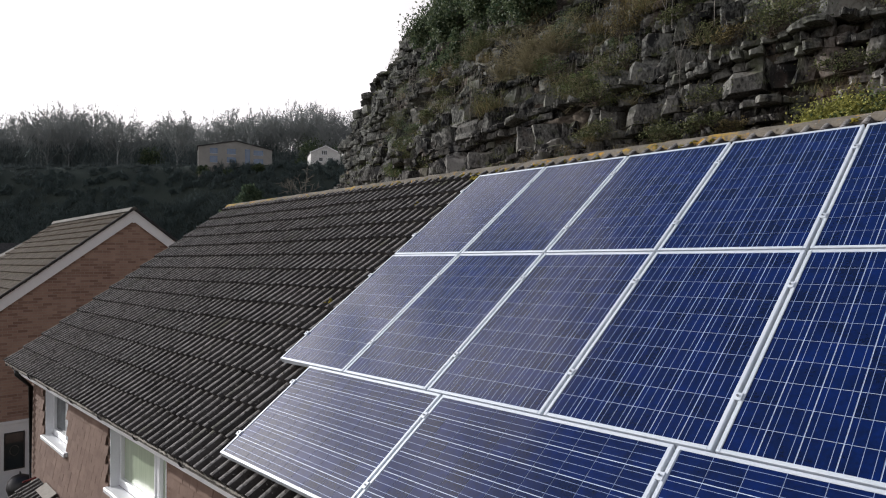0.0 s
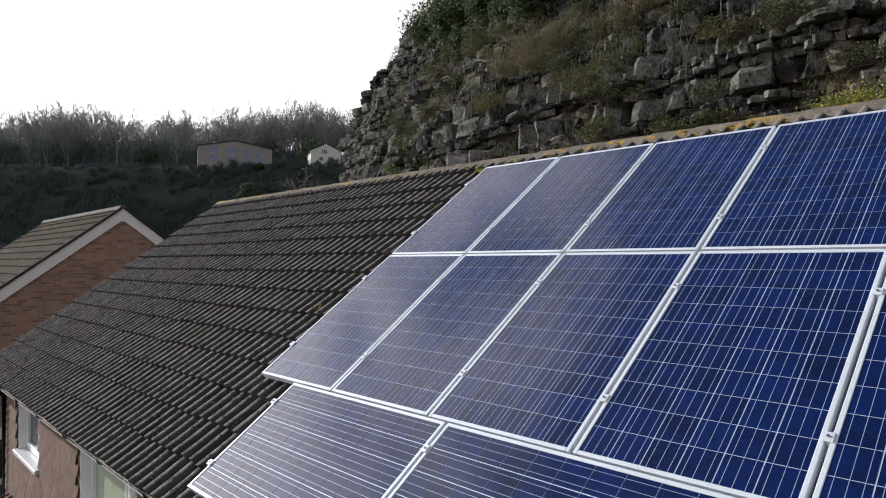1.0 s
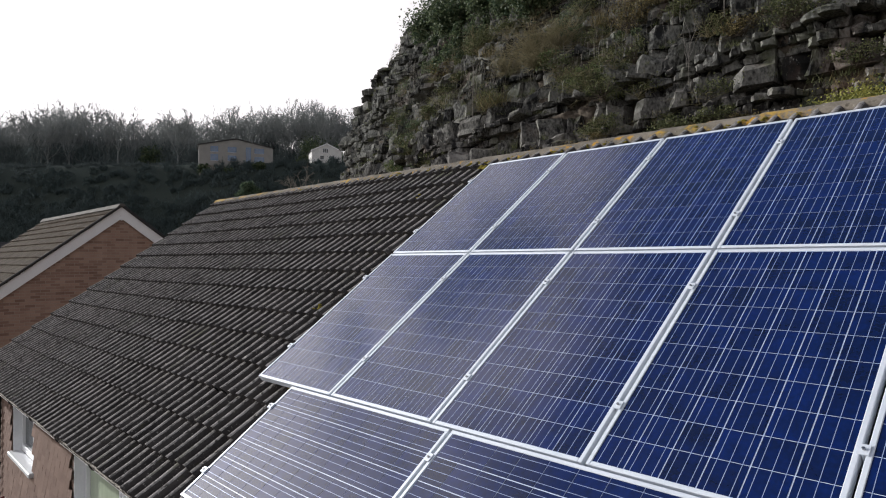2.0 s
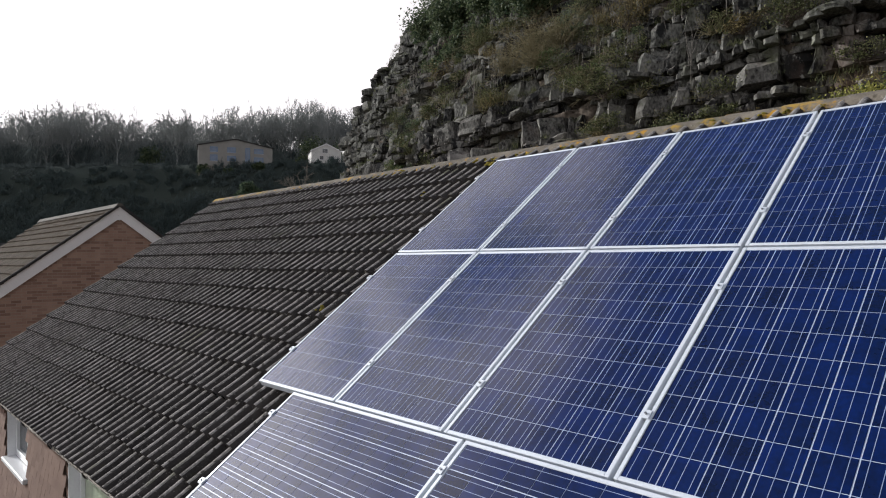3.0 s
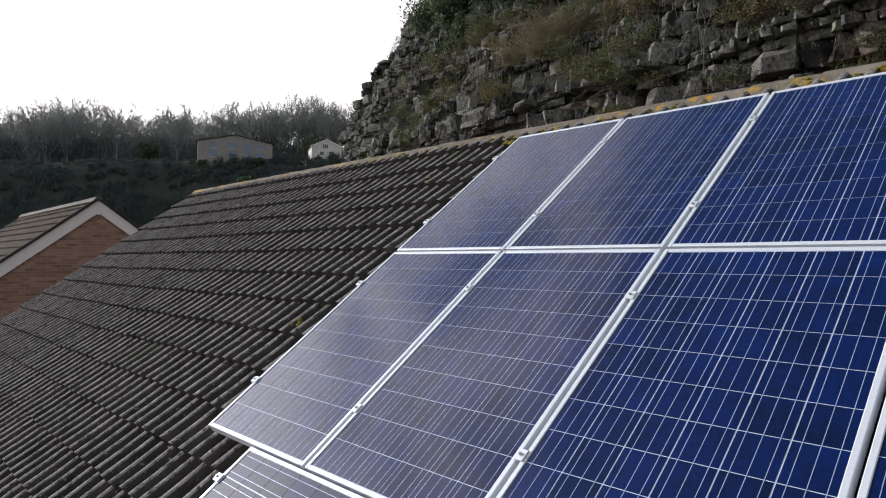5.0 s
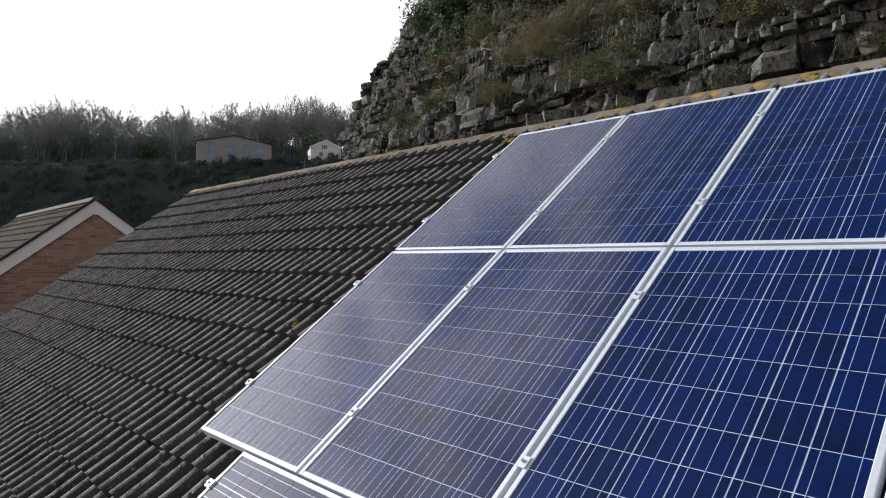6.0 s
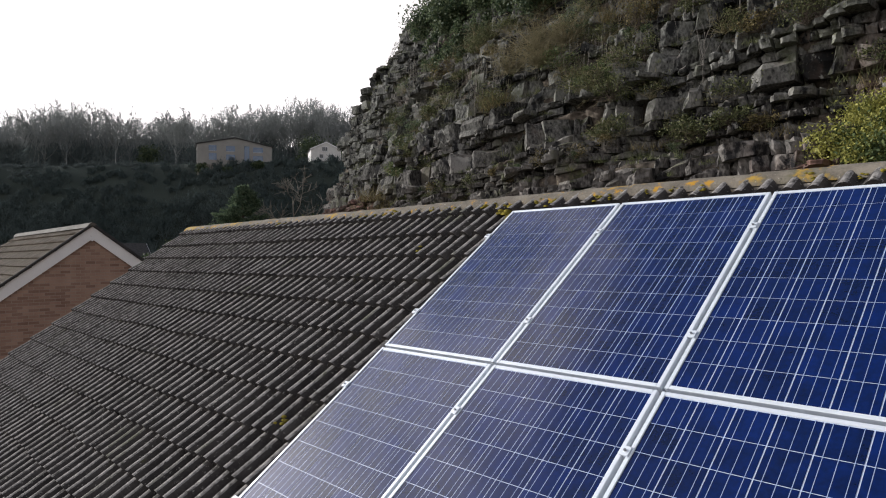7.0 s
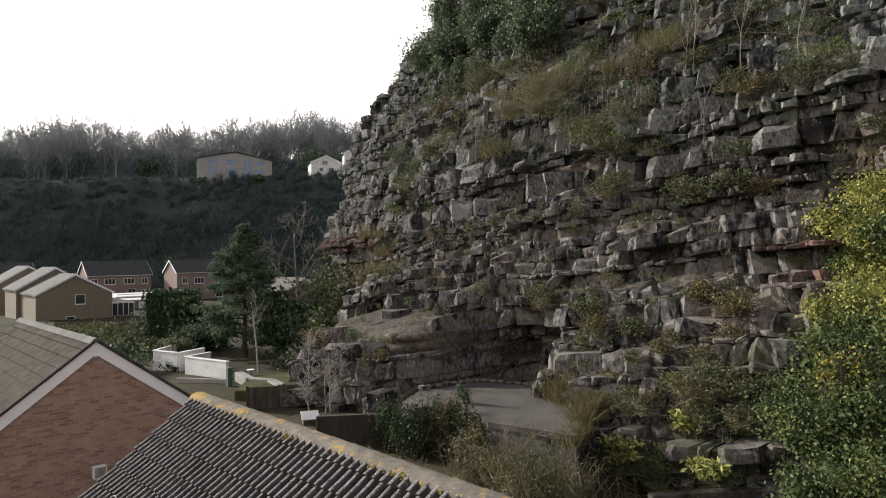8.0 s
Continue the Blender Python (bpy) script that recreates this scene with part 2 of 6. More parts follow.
M_DARKROOF = material("dark_grey_roof_tile", (0.04, 0.039, 0.040), (0.085, 0.082, 0.08), scale=2, rough=0.9, bump=0.3, grain=40, spec=0.2, island=0.3, world_space=True)
M_ROCK = material("layered_sandstone", (0.020, 0.018, 0.018), (0.214, 0.196, 0.182), scale=0.6, rough=0.95, bump=0.8, grain=8.0, spec=0.12, world_space=True, detail=12.0, stretch=(1, 1, 0.55), grain_mix=0.5, island=0.16, spread=0.12, spots=[((0.135, 0.088, 0.072), 0.13, 0.58, 0.74), ((0.056, 0.060, 0.028), 0.30, 0.54, 0.70), ((0.018, 0.017, 0.018), 1.1, 0.53, 0.61), ((0.30, 0.28, 0.26), 2.6, 0.61, 0.70)])


M_REDROCK = material("red_sandstone_bed", (0.055, 0.038, 0.033), (0.180, 0.108, 0.088), scale=0.9, rough=0.95, bump=1.0, grain=4.0, spec=0.12, world_space=True, detail=12.0, stretch=(1, 1, 0.5), grain_mix=0.5, island=0.2, spread=0.13, spots=[((0.10, 0.085, 0.075), 0.5, 0.50, 0.62), ((0.03, 0.025, 0.022), 1.1, 0.56, 0.64)])


def grey_upper_beds(m, z0, z1, tint):
    """The higher beds are a greyer, algae-stained stone."""
    nt = m.node_tree
    p = nt.nodes["Principled BSDF"]
    src = p.inputs["Base Color"].links[0].from_socket
    geo = nt.nodes.new("ShaderNodeNewGeometry")
    sep = nt.nodes.new("ShaderNodeSeparateXYZ")
    nt.links.new(geo.outputs["Position"], sep.inputs[0])
    mr = nt.nodes.new("ShaderNodeMapRange")
    mr.inputs["From Min"].default_value = z0
    mr.inputs["From Max"].default_value = z1
    nt.links.new(sep.outputs["Z"], mr.inputs["Value"])
    mx = nt.nodes.new("ShaderNodeMixRGB")
    mx.blend_type = "MULTIPLY"
    mx.inputs["Color2"].default_value = (*tint, 1)
    nt.links.new(mr.outputs[0], mx.inputs["Fac"])
    nt.links.new(src, mx.inputs["Color1"])
    nt.links.new(mx.outputs[0], p.inputs["Base Color"])


grey_upper_beds(M_ROCK, 10.0, 18.0, (1.0, 1.10, 1.08))


def lit_or_mossy_tops(m, top_colour, lo=0.55, hi=0.85, amount=0.7, size=1.3, least=0.35, most=0.6):
    """Upward faces get a paler rubble colour that adds light on top, or moss."""
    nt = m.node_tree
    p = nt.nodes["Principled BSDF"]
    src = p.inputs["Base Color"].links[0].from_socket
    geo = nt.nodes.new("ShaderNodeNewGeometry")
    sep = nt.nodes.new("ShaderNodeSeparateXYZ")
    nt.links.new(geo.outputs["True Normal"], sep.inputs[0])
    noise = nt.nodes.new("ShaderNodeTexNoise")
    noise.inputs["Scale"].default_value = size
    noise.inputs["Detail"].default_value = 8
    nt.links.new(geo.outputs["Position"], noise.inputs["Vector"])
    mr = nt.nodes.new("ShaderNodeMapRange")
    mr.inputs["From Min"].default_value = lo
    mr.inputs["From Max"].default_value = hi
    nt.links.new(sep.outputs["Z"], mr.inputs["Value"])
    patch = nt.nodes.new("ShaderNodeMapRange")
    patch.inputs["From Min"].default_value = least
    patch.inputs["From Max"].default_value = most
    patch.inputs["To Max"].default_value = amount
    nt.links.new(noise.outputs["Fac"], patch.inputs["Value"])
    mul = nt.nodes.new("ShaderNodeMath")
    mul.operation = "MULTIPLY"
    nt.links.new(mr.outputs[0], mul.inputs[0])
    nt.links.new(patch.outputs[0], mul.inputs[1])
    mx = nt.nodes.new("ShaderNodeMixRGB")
    mx.inputs["Color2"].default_value = (*top_colour, 1)
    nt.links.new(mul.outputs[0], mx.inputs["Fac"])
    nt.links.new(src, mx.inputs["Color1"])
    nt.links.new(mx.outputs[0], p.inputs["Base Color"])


# The pale call paints light onto the ledge tops; the green one is moss.
lit_or_mossy_tops(M_ROCK, (0.26, 0.230, 0.205))
lit_or_mossy_tops(M_ROCK, (0.080, 0.090, 0.040), 0.25, 0.7, 0.60, 0.45, 0.51, 0.62)
M_LEDGE = material("ledge_soil", (0.030, 0.026, 0.022), (0.135, 0.114, 0.094), scale=0.7, rough=1.0, bump=1.0, grain=5.0, spec=0.08, world_space=True, detail=11.0, grain_mix=0.55, spots=[((0.060, 0.064, 0.032), 0.5, 0.55, 0.66), ((0.21, 0.175, 0.12), 2.3, 0.60, 0.70), ((0.022, 0.020, 0.018), 1.5, 0.58, 0.66)])
M_GROUND = material("winter_grass_and_soil", (0.028, 0.025, 0.016), (0.070, 0.062, 0.034), scale=0.12, rough=1.0, bump=0.4, grain=3.0, spec=0.1, world_space=True, detail=8.0)
# Blue-green base colour on bare twigs: valley haze painted in.
M_BANKTWIG = material("hazed_bank_twigs", (0.068, 0.092, 0.090), (0.115, 0.145, 0.142), scale=0.05, rough=0.95, bump=0.0, spec=0.05, world_space=True)


def wooded_above(m, z0, z1, litter):
    """Leaf litter, ivy and moss take over from grass on the wooded hillside."""
    nt = m.node_tree
    p = nt.nodes["Principled BSDF"]
    src = p.inputs["Base Color"].links[0].from_socket
    geo = nt.nodes.new("ShaderNodeNewGeometry")
    sep = nt.nodes.new("ShaderNodeSeparateXYZ")
    nt.links.new(geo.outputs["Position"], sep.inputs[0])
    mr = nt.nodes.new("ShaderNodeMapRange")
    mr.inputs["From Min"].default_value = z0
    mr.inputs["From Max"].default_value = z1
    nt.links.new(sep.outputs["Z"], mr.inputs["Value"])
    noise = nt.nodes.new("ShaderNodeTexNoise")
    noise.inputs["Scale"].default_value = 0.06
    noise.inputs["Detail"].default_value = 9
    nt.links.new(geo.outputs["Position"], noise.inputs["Vector"])
    tone = nt.nodes.new("ShaderNodeMixRGB")
    tone.inputs["Color1"].default_value = (*[c * 0.6 for c in litter], 1)
    tone.inputs["Color2"].default_value = (*[c * 1.3 for c in litter], 1)
    nt.links.new(noise.outputs["Fac"], tone.inputs["Fac"])
    mx = nt.nodes.new("ShaderNodeMixRGB")
    nt.links.new(mr.outputs[0], mx.inputs["Fac"])
    nt.links.new(src, mx.inputs["Color1"])
    nt.links.new(tone.outputs[0], mx.inputs["Color2"])
    nt.links.new(mx.outputs[0], p.inputs["Base Color"])


wooded_above(M_GROUND, 4.0, 9.0, (0.050, 0.062, 0.054))
M_LAWN = material("lawn", (0.035, 0.042, 0.016), (0.085, 0.090, 0.036), scale=0.8, rough=1.0, bump=0.5, grain=12.0, spec=0.1, world_space=True)
M_CONC = material("weathered_concrete", (0.20, 0.185, 0.165), (0.36, 0.335, 0.30), scale=0.7, rough=0.9, bump=0.3, grain=14, spec=0.2, world_space=True, spots=[((0.10, 0.10, 0.05), 1.2, 0.58, 0.72)])
M_SLAB = material("brown_grey_paving", (0.060, 0.053, 0.047), (0.125, 0.110, 0.098), scale=0.7, rough=0.9, bump=0.3, grain=14, spec=0.2, world_space=True, spots=[((0.06, 0.06, 0.03), 1.2, 0.56, 0.70)])
M_RENDER = material("white_rendered_wall", (0.58, 0.57, 0.55), (0.74, 0.73, 0.71), scale=1.2, rough=0.85, bump=0.15, grain=25, world_space=True, spots=[((0.36, 0.35, 0.31), 0.9, 0.60, 0.78)])
M_WOOD = material("dark_fence_board", (0.035, 0.028, 0.022), (0.085, 0.068, 0.05), scale=4, rough=0.9, bump=0.3, grain=40, stretch=(1, 1, 0.2), rand=0.25)
M_BARK = material("bark", (0.045, 0.036, 0.028), (0.12, 0.095, 0.075), scale=5, rough=0.95, bump=0.4, grain=30, spec=0.15, world_space=True)
M_BIRCH = material("pale_bark", (0.22, 0.20, 0.18), (0.44, 0.41, 0.37), scale=6, rough=0.9, bump=0.2, grain=30, spec=0.15, world_space=True)
# Pale grey twigs: the haze over the hilltop wood sits in their colour.
M_FARTWIG = material("hazed_far_twigs", (0.22, 0.235, 0.23), (0.36, 0.375, 0.37), scale=0.05, rough=0.95, bump=0.0, spec=0.1, world_space=True)
M_STRAWTWIG = material("straw_brown_twigs", (0.15, 0.132, 0.078), (0.30, 0.265, 0.160), scale=0.8, rough=0.9, bump=0.0, spec=0.1, world_space=True)
M_PALETWIG = material("pale_grey_bark", (0.13, 0.12, 0.105), (0.26, 0.24, 0.21), scale=2, rough=0.9, bump=0.0, spec=0.1, world_space=True)
M_TWIG = material("bare_twigs", (0.05, 0.040, 0.032), (0.13, 0.105, 0.082), scale=0.3, rough=0.95, bump=0.0, spec=0.1, world_space=True)
M_IVY = leafy("ivy_leaf", (0.045, 0.072, 0.030), (0.170, 0.205, 0.078), island=0.25, spec=0.2)
# Brighter copy of the ivy leaf with the sun painted into its colour.
M_IVY_SUN = leafy("sunlit_ivy_leaf", (0.155, 0.165, 0.045), (0.43, 0.41, 0.12), island=0.22)
M_DARKLEAF = leafy("dark_evergreen_leaf", (0.040, 0.068, 0.036), (0.150, 0.182, 0.098), spec=0.25)
M_HEDGE = leafy("dark_hedge_leaf", (0.018, 0.038, 0.016), (0.070, 0.095, 0.040))
M_CONIFER = leafy("conifer_needles", (0.052, 0.082, 0.054), (0.150, 0.195, 0.120), spec=0.03)
# Distance haze is mixed into this lifted, low-contrast base colour.
M_WOODS = leafy("hazed_undergrowth", (0.115, 0.140, 0.140), (0.165, 0.195, 0.190), scale=0.07, rough=1.0, through_light=0.05, spec=0.0, island=0.15)
M_DRY = leafy("dry_brown_shrub", (0.074, 0.064, 0.036), (0.195, 0.165, 0.088), scale=1.2)
M_GRASS = leafy("straw_grass", (0.075, 0.064, 0.030), (0.21, 0.17, 0.08), scale=1.2)
M_SCRUB = leafy("olive_scrub", (0.048, 0.060, 0.028), (0.15, 0.158, 0.072), scale=1.2)
M_LAUREL = leafy("variegated_laurel", (0.10, 0.13, 0.03), (0.48, 0.46, 0.16), scale=4.0)
M_GOLD = leafy("golden_shrub", (0.17, 0.145, 0.028), (0.36, 0.30, 0.07), scale=2.0)

# ---- shapes ----
class Shape:
    """Collects corners and faces of one mesh."""

    def __init__(self):
        self.v, self.f = [], []

    def add(self, verts, faces, m=None):
        k = len(self.v)
        self.v += [tuple(m @ Vector(p)) for p in verts] if m else [tuple(p) for p in verts]
        self.f += [tuple(i + k for i in q) for q in faces]
        return self

    def box(self, lo, hi, bevel=0.0, m=None):
        """A box between two corners, its edges chamfered."""
        c = [(lo[i] + hi[i]) / 2 for i in range(3)]
        h = [abs(hi[i] - lo[i]) / 2 for i in range(3)]
        b = min(bevel, min(h) * 0.45)
        if b <= 0:
            vs = [(c[0] + sx * h[0], c[1] + sy * h[1], c[2] + sz * h[2]) for sx in (-1, 1) for sy in (-1, 1) for sz in (-1, 1)]
            return self.add(vs, [(0, 1, 3, 2), (4, 6, 7, 5), (0, 4, 5, 1), (2, 3, 7, 6), (0, 2, 6, 4), (1, 5, 7, 3)], m)
        vs, idx = [], {}
        for sx in (-1, 1):
            for sy in (-1, 1):
                for sz in (-1, 1):
                    for ax in range(3):
                        s = (sx, sy, sz)
                        p = [c[i] + s[i] * (h[i] - (0 if i == ax else b)) for i in range(3)]
                        idx[(sx, sy, sz, ax)] = len(vs)
                        vs.append(p)
        fs = []
        order = ((-1, -1), (1, -1), (1, 1), (-1, 1))
        for ax in range(3):
            a1, a2 = [(1, 2), (2, 0), (0, 1)][ax]
            for s in (-1, 1):
                q = []
                for o in order:
                    k = [0, 0, 0]
                    k[ax], k[a1], k[a2] = s, o[0], o[1]
                    q.append(idx[(*k, ax)])
                fs.append(q if s > 0 else q[::-1])
        for ax in range(3):
            a1, a2 = [(1, 2), (2, 0), (0, 1)][ax]
            for s1 in (-1, 1):
                for s2 in (-1, 1):
                    q = []
                    for s, a in ((-1, a1), (1, a1), (1, a2), (-1, a2)):
                        k = [0, 0, 0]
                        k[ax], k[a1], k[a2] = s, s1, s2
                        q.append(idx[(*k, a)])
                    fs.append(q if s1 * s2 < 0 else q[::-1])
        for sx in (-1, 1):
            for sy in (-1, 1):
                for sz in (-1, 1):
                    q = [idx[(sx, sy, sz, a)] for a in range(3)]
                    fs.append(q if sx * sy * sz > 0 else q[::-1])
        return self.add(vs, fs, m)

    def tube(self, path, radii, sides=6, cap=True):
        """A tapered tube along points."""
        k0 = len(self.v)
        pts = [Vector(p) for p in path]
        for i, p in enumerate(pts):
            d = (pts[min(i + 1, len(pts) - 1)] - pts[max(i - 1, 0)])
            d = d.normalized() if d.length > 1e-9 else Vector((0, 0, 1))
            a = d.cross(Vector((0, 0, 1)))
            a = a.normalized() if a.length > 1e-3 else Vector((1, 0, 0))
            b = d.cross(a)
            r = radii[i] if isinstance(radii, (list, tuple)) else radii
            for j in range(sides):
                t = 2 * math.pi * j / sides
                self.v.append(tuple(p + (a * math.cos(t) + b * math.sin(t)) * r))
        for i in range(len(pts) - 1):
            for j in range(sides):
                a0, a1 = k0 + i * sides + j, k0 + i * sides + (j + 1) % sides
                self.f.append((a0, a0 + sides, a1 + sides, a1))
        if cap:
            self.f.append(tuple(k0 + j for j in range(sides)))
            e = k0 + (len(pts) - 1) * sides
            self.f.append(tuple(e + j for j in reversed(range(sides))))
        return self

    def extrude(self, outline, lo, hi, axis=0, m=None):
        """A flat outline of (a, b) pushed along an axis: x takes (y, z), y takes (x, z), z takes (x, y)."""
        n = len(outline)
        put = {0: lambda a, b, t: (t, a, b), 1: lambda a, b, t: (a, t, b), 2: lambda a, b, t: (a, b, t)}[axis]
        vs = [put(a, b, lo) for a, b in outline] + [put(a, b, hi) for a, b in outline]
        fs = [tuple(range(n))[::-1], tuple(range(n, 2 * n))]
        fs += [(i, (i + 1) % n, n + (i + 1) % n, n + i) for i in range(n)]
        return self.add(vs, fs, m)

    def mesh(self, name, mat, smooth=False):
        me = bpy.data.meshes.new(name)
        me.from_pydata(self.v, [], self.f)
        me.materials.append(mat)
        if smooth:
            me.polygons.foreach_set("use_smooth", [True] * len(me.polygons))
        me.update()
        return me


def fix_normals(me):
    bm = bmesh.new()
    bm.from_mesh(me)
    bmesh.ops.recalc_face_normals(bm, faces=bm.faces)
    bm.to_mesh(me)
    bm.free()
    return me


def part(name, shape, mat, parent, label="", smooth=False, at=None):
    """One mesh object under a thing or under a part."""
    me = shape if isinstance(shape, bpy.types.Mesh) else shape.mesh(name, mat, smooth)
    ob = new(name, me)
    ob.parent = parent
    if at is not None:
        ob.matrix_local = at
    if label:
        ob["label"] = label
    return ob


def thing(name, label, category, group="", kind="", at=None):
    ob = new(name)
    ob.empty_display_size = 0.2
    if at is not None:
        ob.matrix_world = at
    return tagged(ob, label, category, group, kind)


def solid(name, shape, mat, label, category, group="", kind="", at=None, smooth=False):
    ob = new(name, shape if isinstance(shape, bpy.types.Mesh) else shape.mesh(name, mat, smooth))
    if at is not None:
        ob.matrix_world = at
    return tagged(ob, label, category, group, kind)


def numpy_mesh(name, verts, faces, mat, smooth=False):
    """A mesh from arrays; faces all of one size."""
    me = bpy.data.meshes.new(name)
    verts = np.asarray(verts, dtype=np.float32)
    faces = np.asarray(faces, dtype=np.int32)
    k = faces.shape[1]
    me.vertices.add(len(verts))
    me.vertices.foreach_set("co", verts.ravel())
    me.loops.add(faces.size)
    me.loops.foreach_set("vertex_index", faces.ravel())
    me.polygons.add(len(faces))
    me.polygons.foreach_set("loop_start", np.arange(0, faces.size, k, dtype=np.int32))
    me.polygons.foreach_set("loop_total", np.full(len(faces), k, dtype=np.int32))
    if smooth:
        me.polygons.foreach_set("use_smooth", np.ones(len(faces), dtype=bool))
    me.materials.append(mat)
    me.update(calc_edges=True)
    me.validate()
    return me


# the valley seen along the axis of the flight's last view: metres ahead, metres to the right
AHEAD, RIGHTWARD = Vector((0.7285, -0.685)), Vector((-0.685, -0.7285))


def valley(d, l, z=0.0):
    p = Vector((-3.47, 4.42)) + AHEAD * d + RIGHTWARD * l
    return Vector((p.x, p.y, z))


GROUND_Z = 0.6

# ---- the house with the panels ----
PITCH = radians(35.5)
CP, SP = math.cos(PITCH), math.sin(PITCH)
APEX_Y, APEX_Z = -0.20, 8.221
SLOPE_LEN = 5.0
VERGE_X, ROOF_END_X = 7.65, -9.15
WALL_FRONT_Y, WALL_GABLE_X = 3.52, 7.32


def on_roof(u, s, h=0.0):
    """Along the ridge, down the slope from the apex, above the tiles."""
    return Vector((u, APEX_Y + s * CP + h * SP, APEX_Z - s * SP + h * CP))


# local axes: x along the ridge, y down the slope, z out of the roof
ROOF = Matrix(((1, 0, 0, 0), (0, CP, SP, APEX_Y), (0, -SP, CP, APEX_Z), (0, 0, 0, 1)))
ROOF_BACK = Matrix(((-1, 0, 0, 0), (0, -CP, -SP, APEX_Y), (0, -SP, CP, APEX_Z), (0, 0, 0, 1)))

house = thing("house", "two-storey brown brick house with a dark tiled pitched roof", "house")
EAVE_Z = APEX_Z - SLOPE_LEN * SP
HOUSE_X0 = -8.9
BACK_Y = APEX_Y * 2 - WALL_FRONT_Y

WINDOWS = ((5.10, 6.40, 4.22, 5.03), (1.36, 3.17, 4.21, 5.03))


def pierced_wall(x0, x1, z0, z1, y0, y1, openings):
    """A wall along x with openings that go through it."""
    s = Shape()
    cuts = sorted(openings)
    x = x0
    for a, b, lo, hi in cuts:
        s.box((x, y0, z0), (a, y1, z1))
        s.box((a, y0, z0), (b, y1, lo))
        if hi < z1 - 0.01:
            s.box((a, y0, hi), (b, y1, z1))
        x = b
    s.box((x, y0, z0), (x1, y1, z1))
    return s


part("wall", pierced_wall(HOUSE_X0, WALL_GABLE_X, GROUND_Z - 0.4, 5.18, WALL_FRONT_Y - 0.28, WALL_FRONT_Y, WINDOWS), M_BRICK_BROWN, house)
part("wall", Shape().box((HOUSE_X0, BACK_Y, GROUND_Z - 0.4), (WALL_GABLE_X, BACK_Y + 0.28, 5.18)), M_BRICK_BROWN, house)
gable = [(WALL_FRONT_Y - 0.281, GROUND_Z - 0.4), (WALL_FRONT_Y - 0.281, 5.18), (APEX_Y, APEX_Z - 0.28), (BACK_Y + 0.281, 5.18), (BACK_Y + 0.281, GROUND_Z - 0.4)]
part("gable_wall", fix_normals(Shape().extrude(gable, WALL_GABLE_X - 0.28, WALL_GABLE_X).mesh("gable_wall", M_BRICK_BROWN)), None, house)
part("gable_wall", fix_normals(Shape().extrude(gable, HOUSE_X0, HOUSE_X0 + 0.28).mesh("gable_wall", M_BRICK_BROWN)), None, house)
deck = Shape().box((ROOF_END_X + 0.03, 0.02, -0.10), (VERGE_X - 0.03, SLOPE_LEN - 0.05, -0.075), 0, ROOF)
part("roof_deck", deck, M_BLACK, house, "dark underlay beneath the tiles")
part("roof_deck", Shape().box((-VERGE_X + 0.03, 0.02, -0.10), (-ROOF_END_X - 0.03, SLOPE_LEN - 0.05, -0.075), 0, ROOF_BACK), M_BLACK, house)

# white fascia, lichened gutter and black downpipe along the eaves
part("fascia", Shape().box((ROOF_END_X + 0.02, 3.70, EAVE_Z - 0.225), (VERGE_X - 0.06, 3.725, EAVE_Z - 0.055), 0.004), M_BARGE, house, "white painted fascia board")
part("soffit", Shape().box((ROOF_END_X + 0.02, WALL_FRONT_Y + 0.002, EAVE_Z - 0.20), (VERGE_X - 0.06, 3.699, EAVE_Z - 0.185)), M_BARGE, house)
gut = Shape()
ring = [(0.058 * math.cos(a), 0.058 * math.sin(a)) for a in [math.pi + i * math.pi / 8 for i in range(9)]]
ring += [(x * 0.86, y * 0.86) for x, y in reversed(ring)]
gut.extrude([(3.788 + a, EAVE_Z - 0.055 + b) for a, b in ring], ROOF_END_X, VERGE_X + 0.05, 0)
gut.box((VERGE_X + 0.035, 3.73, EAVE_Z - 0.115), (VERGE_X + 0.05, 3.846, EAVE_Z - 0.055))
part("gutter", fix_normals(gut.mesh("gutter", M_GUTTER)), None, house, "grey half-round gutter crusted with lichen")
# Pale strips stand in for light on the gutter's lip and inside it.
lip, silt = Shape(), Shape()
for i in range(int((VERGE_X - ROOF_END_X) / 0.06)):
    x0 = VERGE_X + 0.04 - i * 0.06
    r = 0.008 + 0.010 * random.random()
    lip.box((x0 - 0.062, 3.843 - r, EAVE_Z - 0.060 - random.uniform(0, 0.012)), (x0, 3.843 + r * 0.7, EAVE_Z - 0.052 + random.uniform(0, 0.010)), 0.004)
    silt.box((x0 - 0.062, 3.744, EAVE_Z - 0.105), (x0, 3.83, EAVE_Z - 0.072 + random.uniform(0, 0.014)), 0.006)
part("lichen_crust", lip, M_GUTTER_LIT, house, "pale crusty strip painting light on the gutter's lip")
part("silt", silt, M_GUTTER_LIT, house, "pale strip painting the lit inside of the gutter")
for i in range(14):
    gx = VERGE_X - 0.55 - i * 1.15
    br = Shape().tube([(gx, 3.788 + 0.064 * math.cos(a), EAVE_Z - 0.055 + 0.064 * math.sin(a)) for a in [math.pi + k * math.pi / 8 for k in range(9)]], 0.009, 5)
    part("gutter_bracket", br, M_BLACK, house)
px = WALL_GABLE_X - 0.16
part("downpipe", Shape().tube([(px, 3.79, EAVE_Z - 0.11), (px, 3.78, EAVE_Z - 0.2), (px, WALL_FRONT_Y + 0.06, EAVE_Z - 0.42), (px, WALL_FRONT_Y + 0.06, GROUND_Z)], 0.036, 10), M_BLACK, house, "black downpipe", smooth=True)
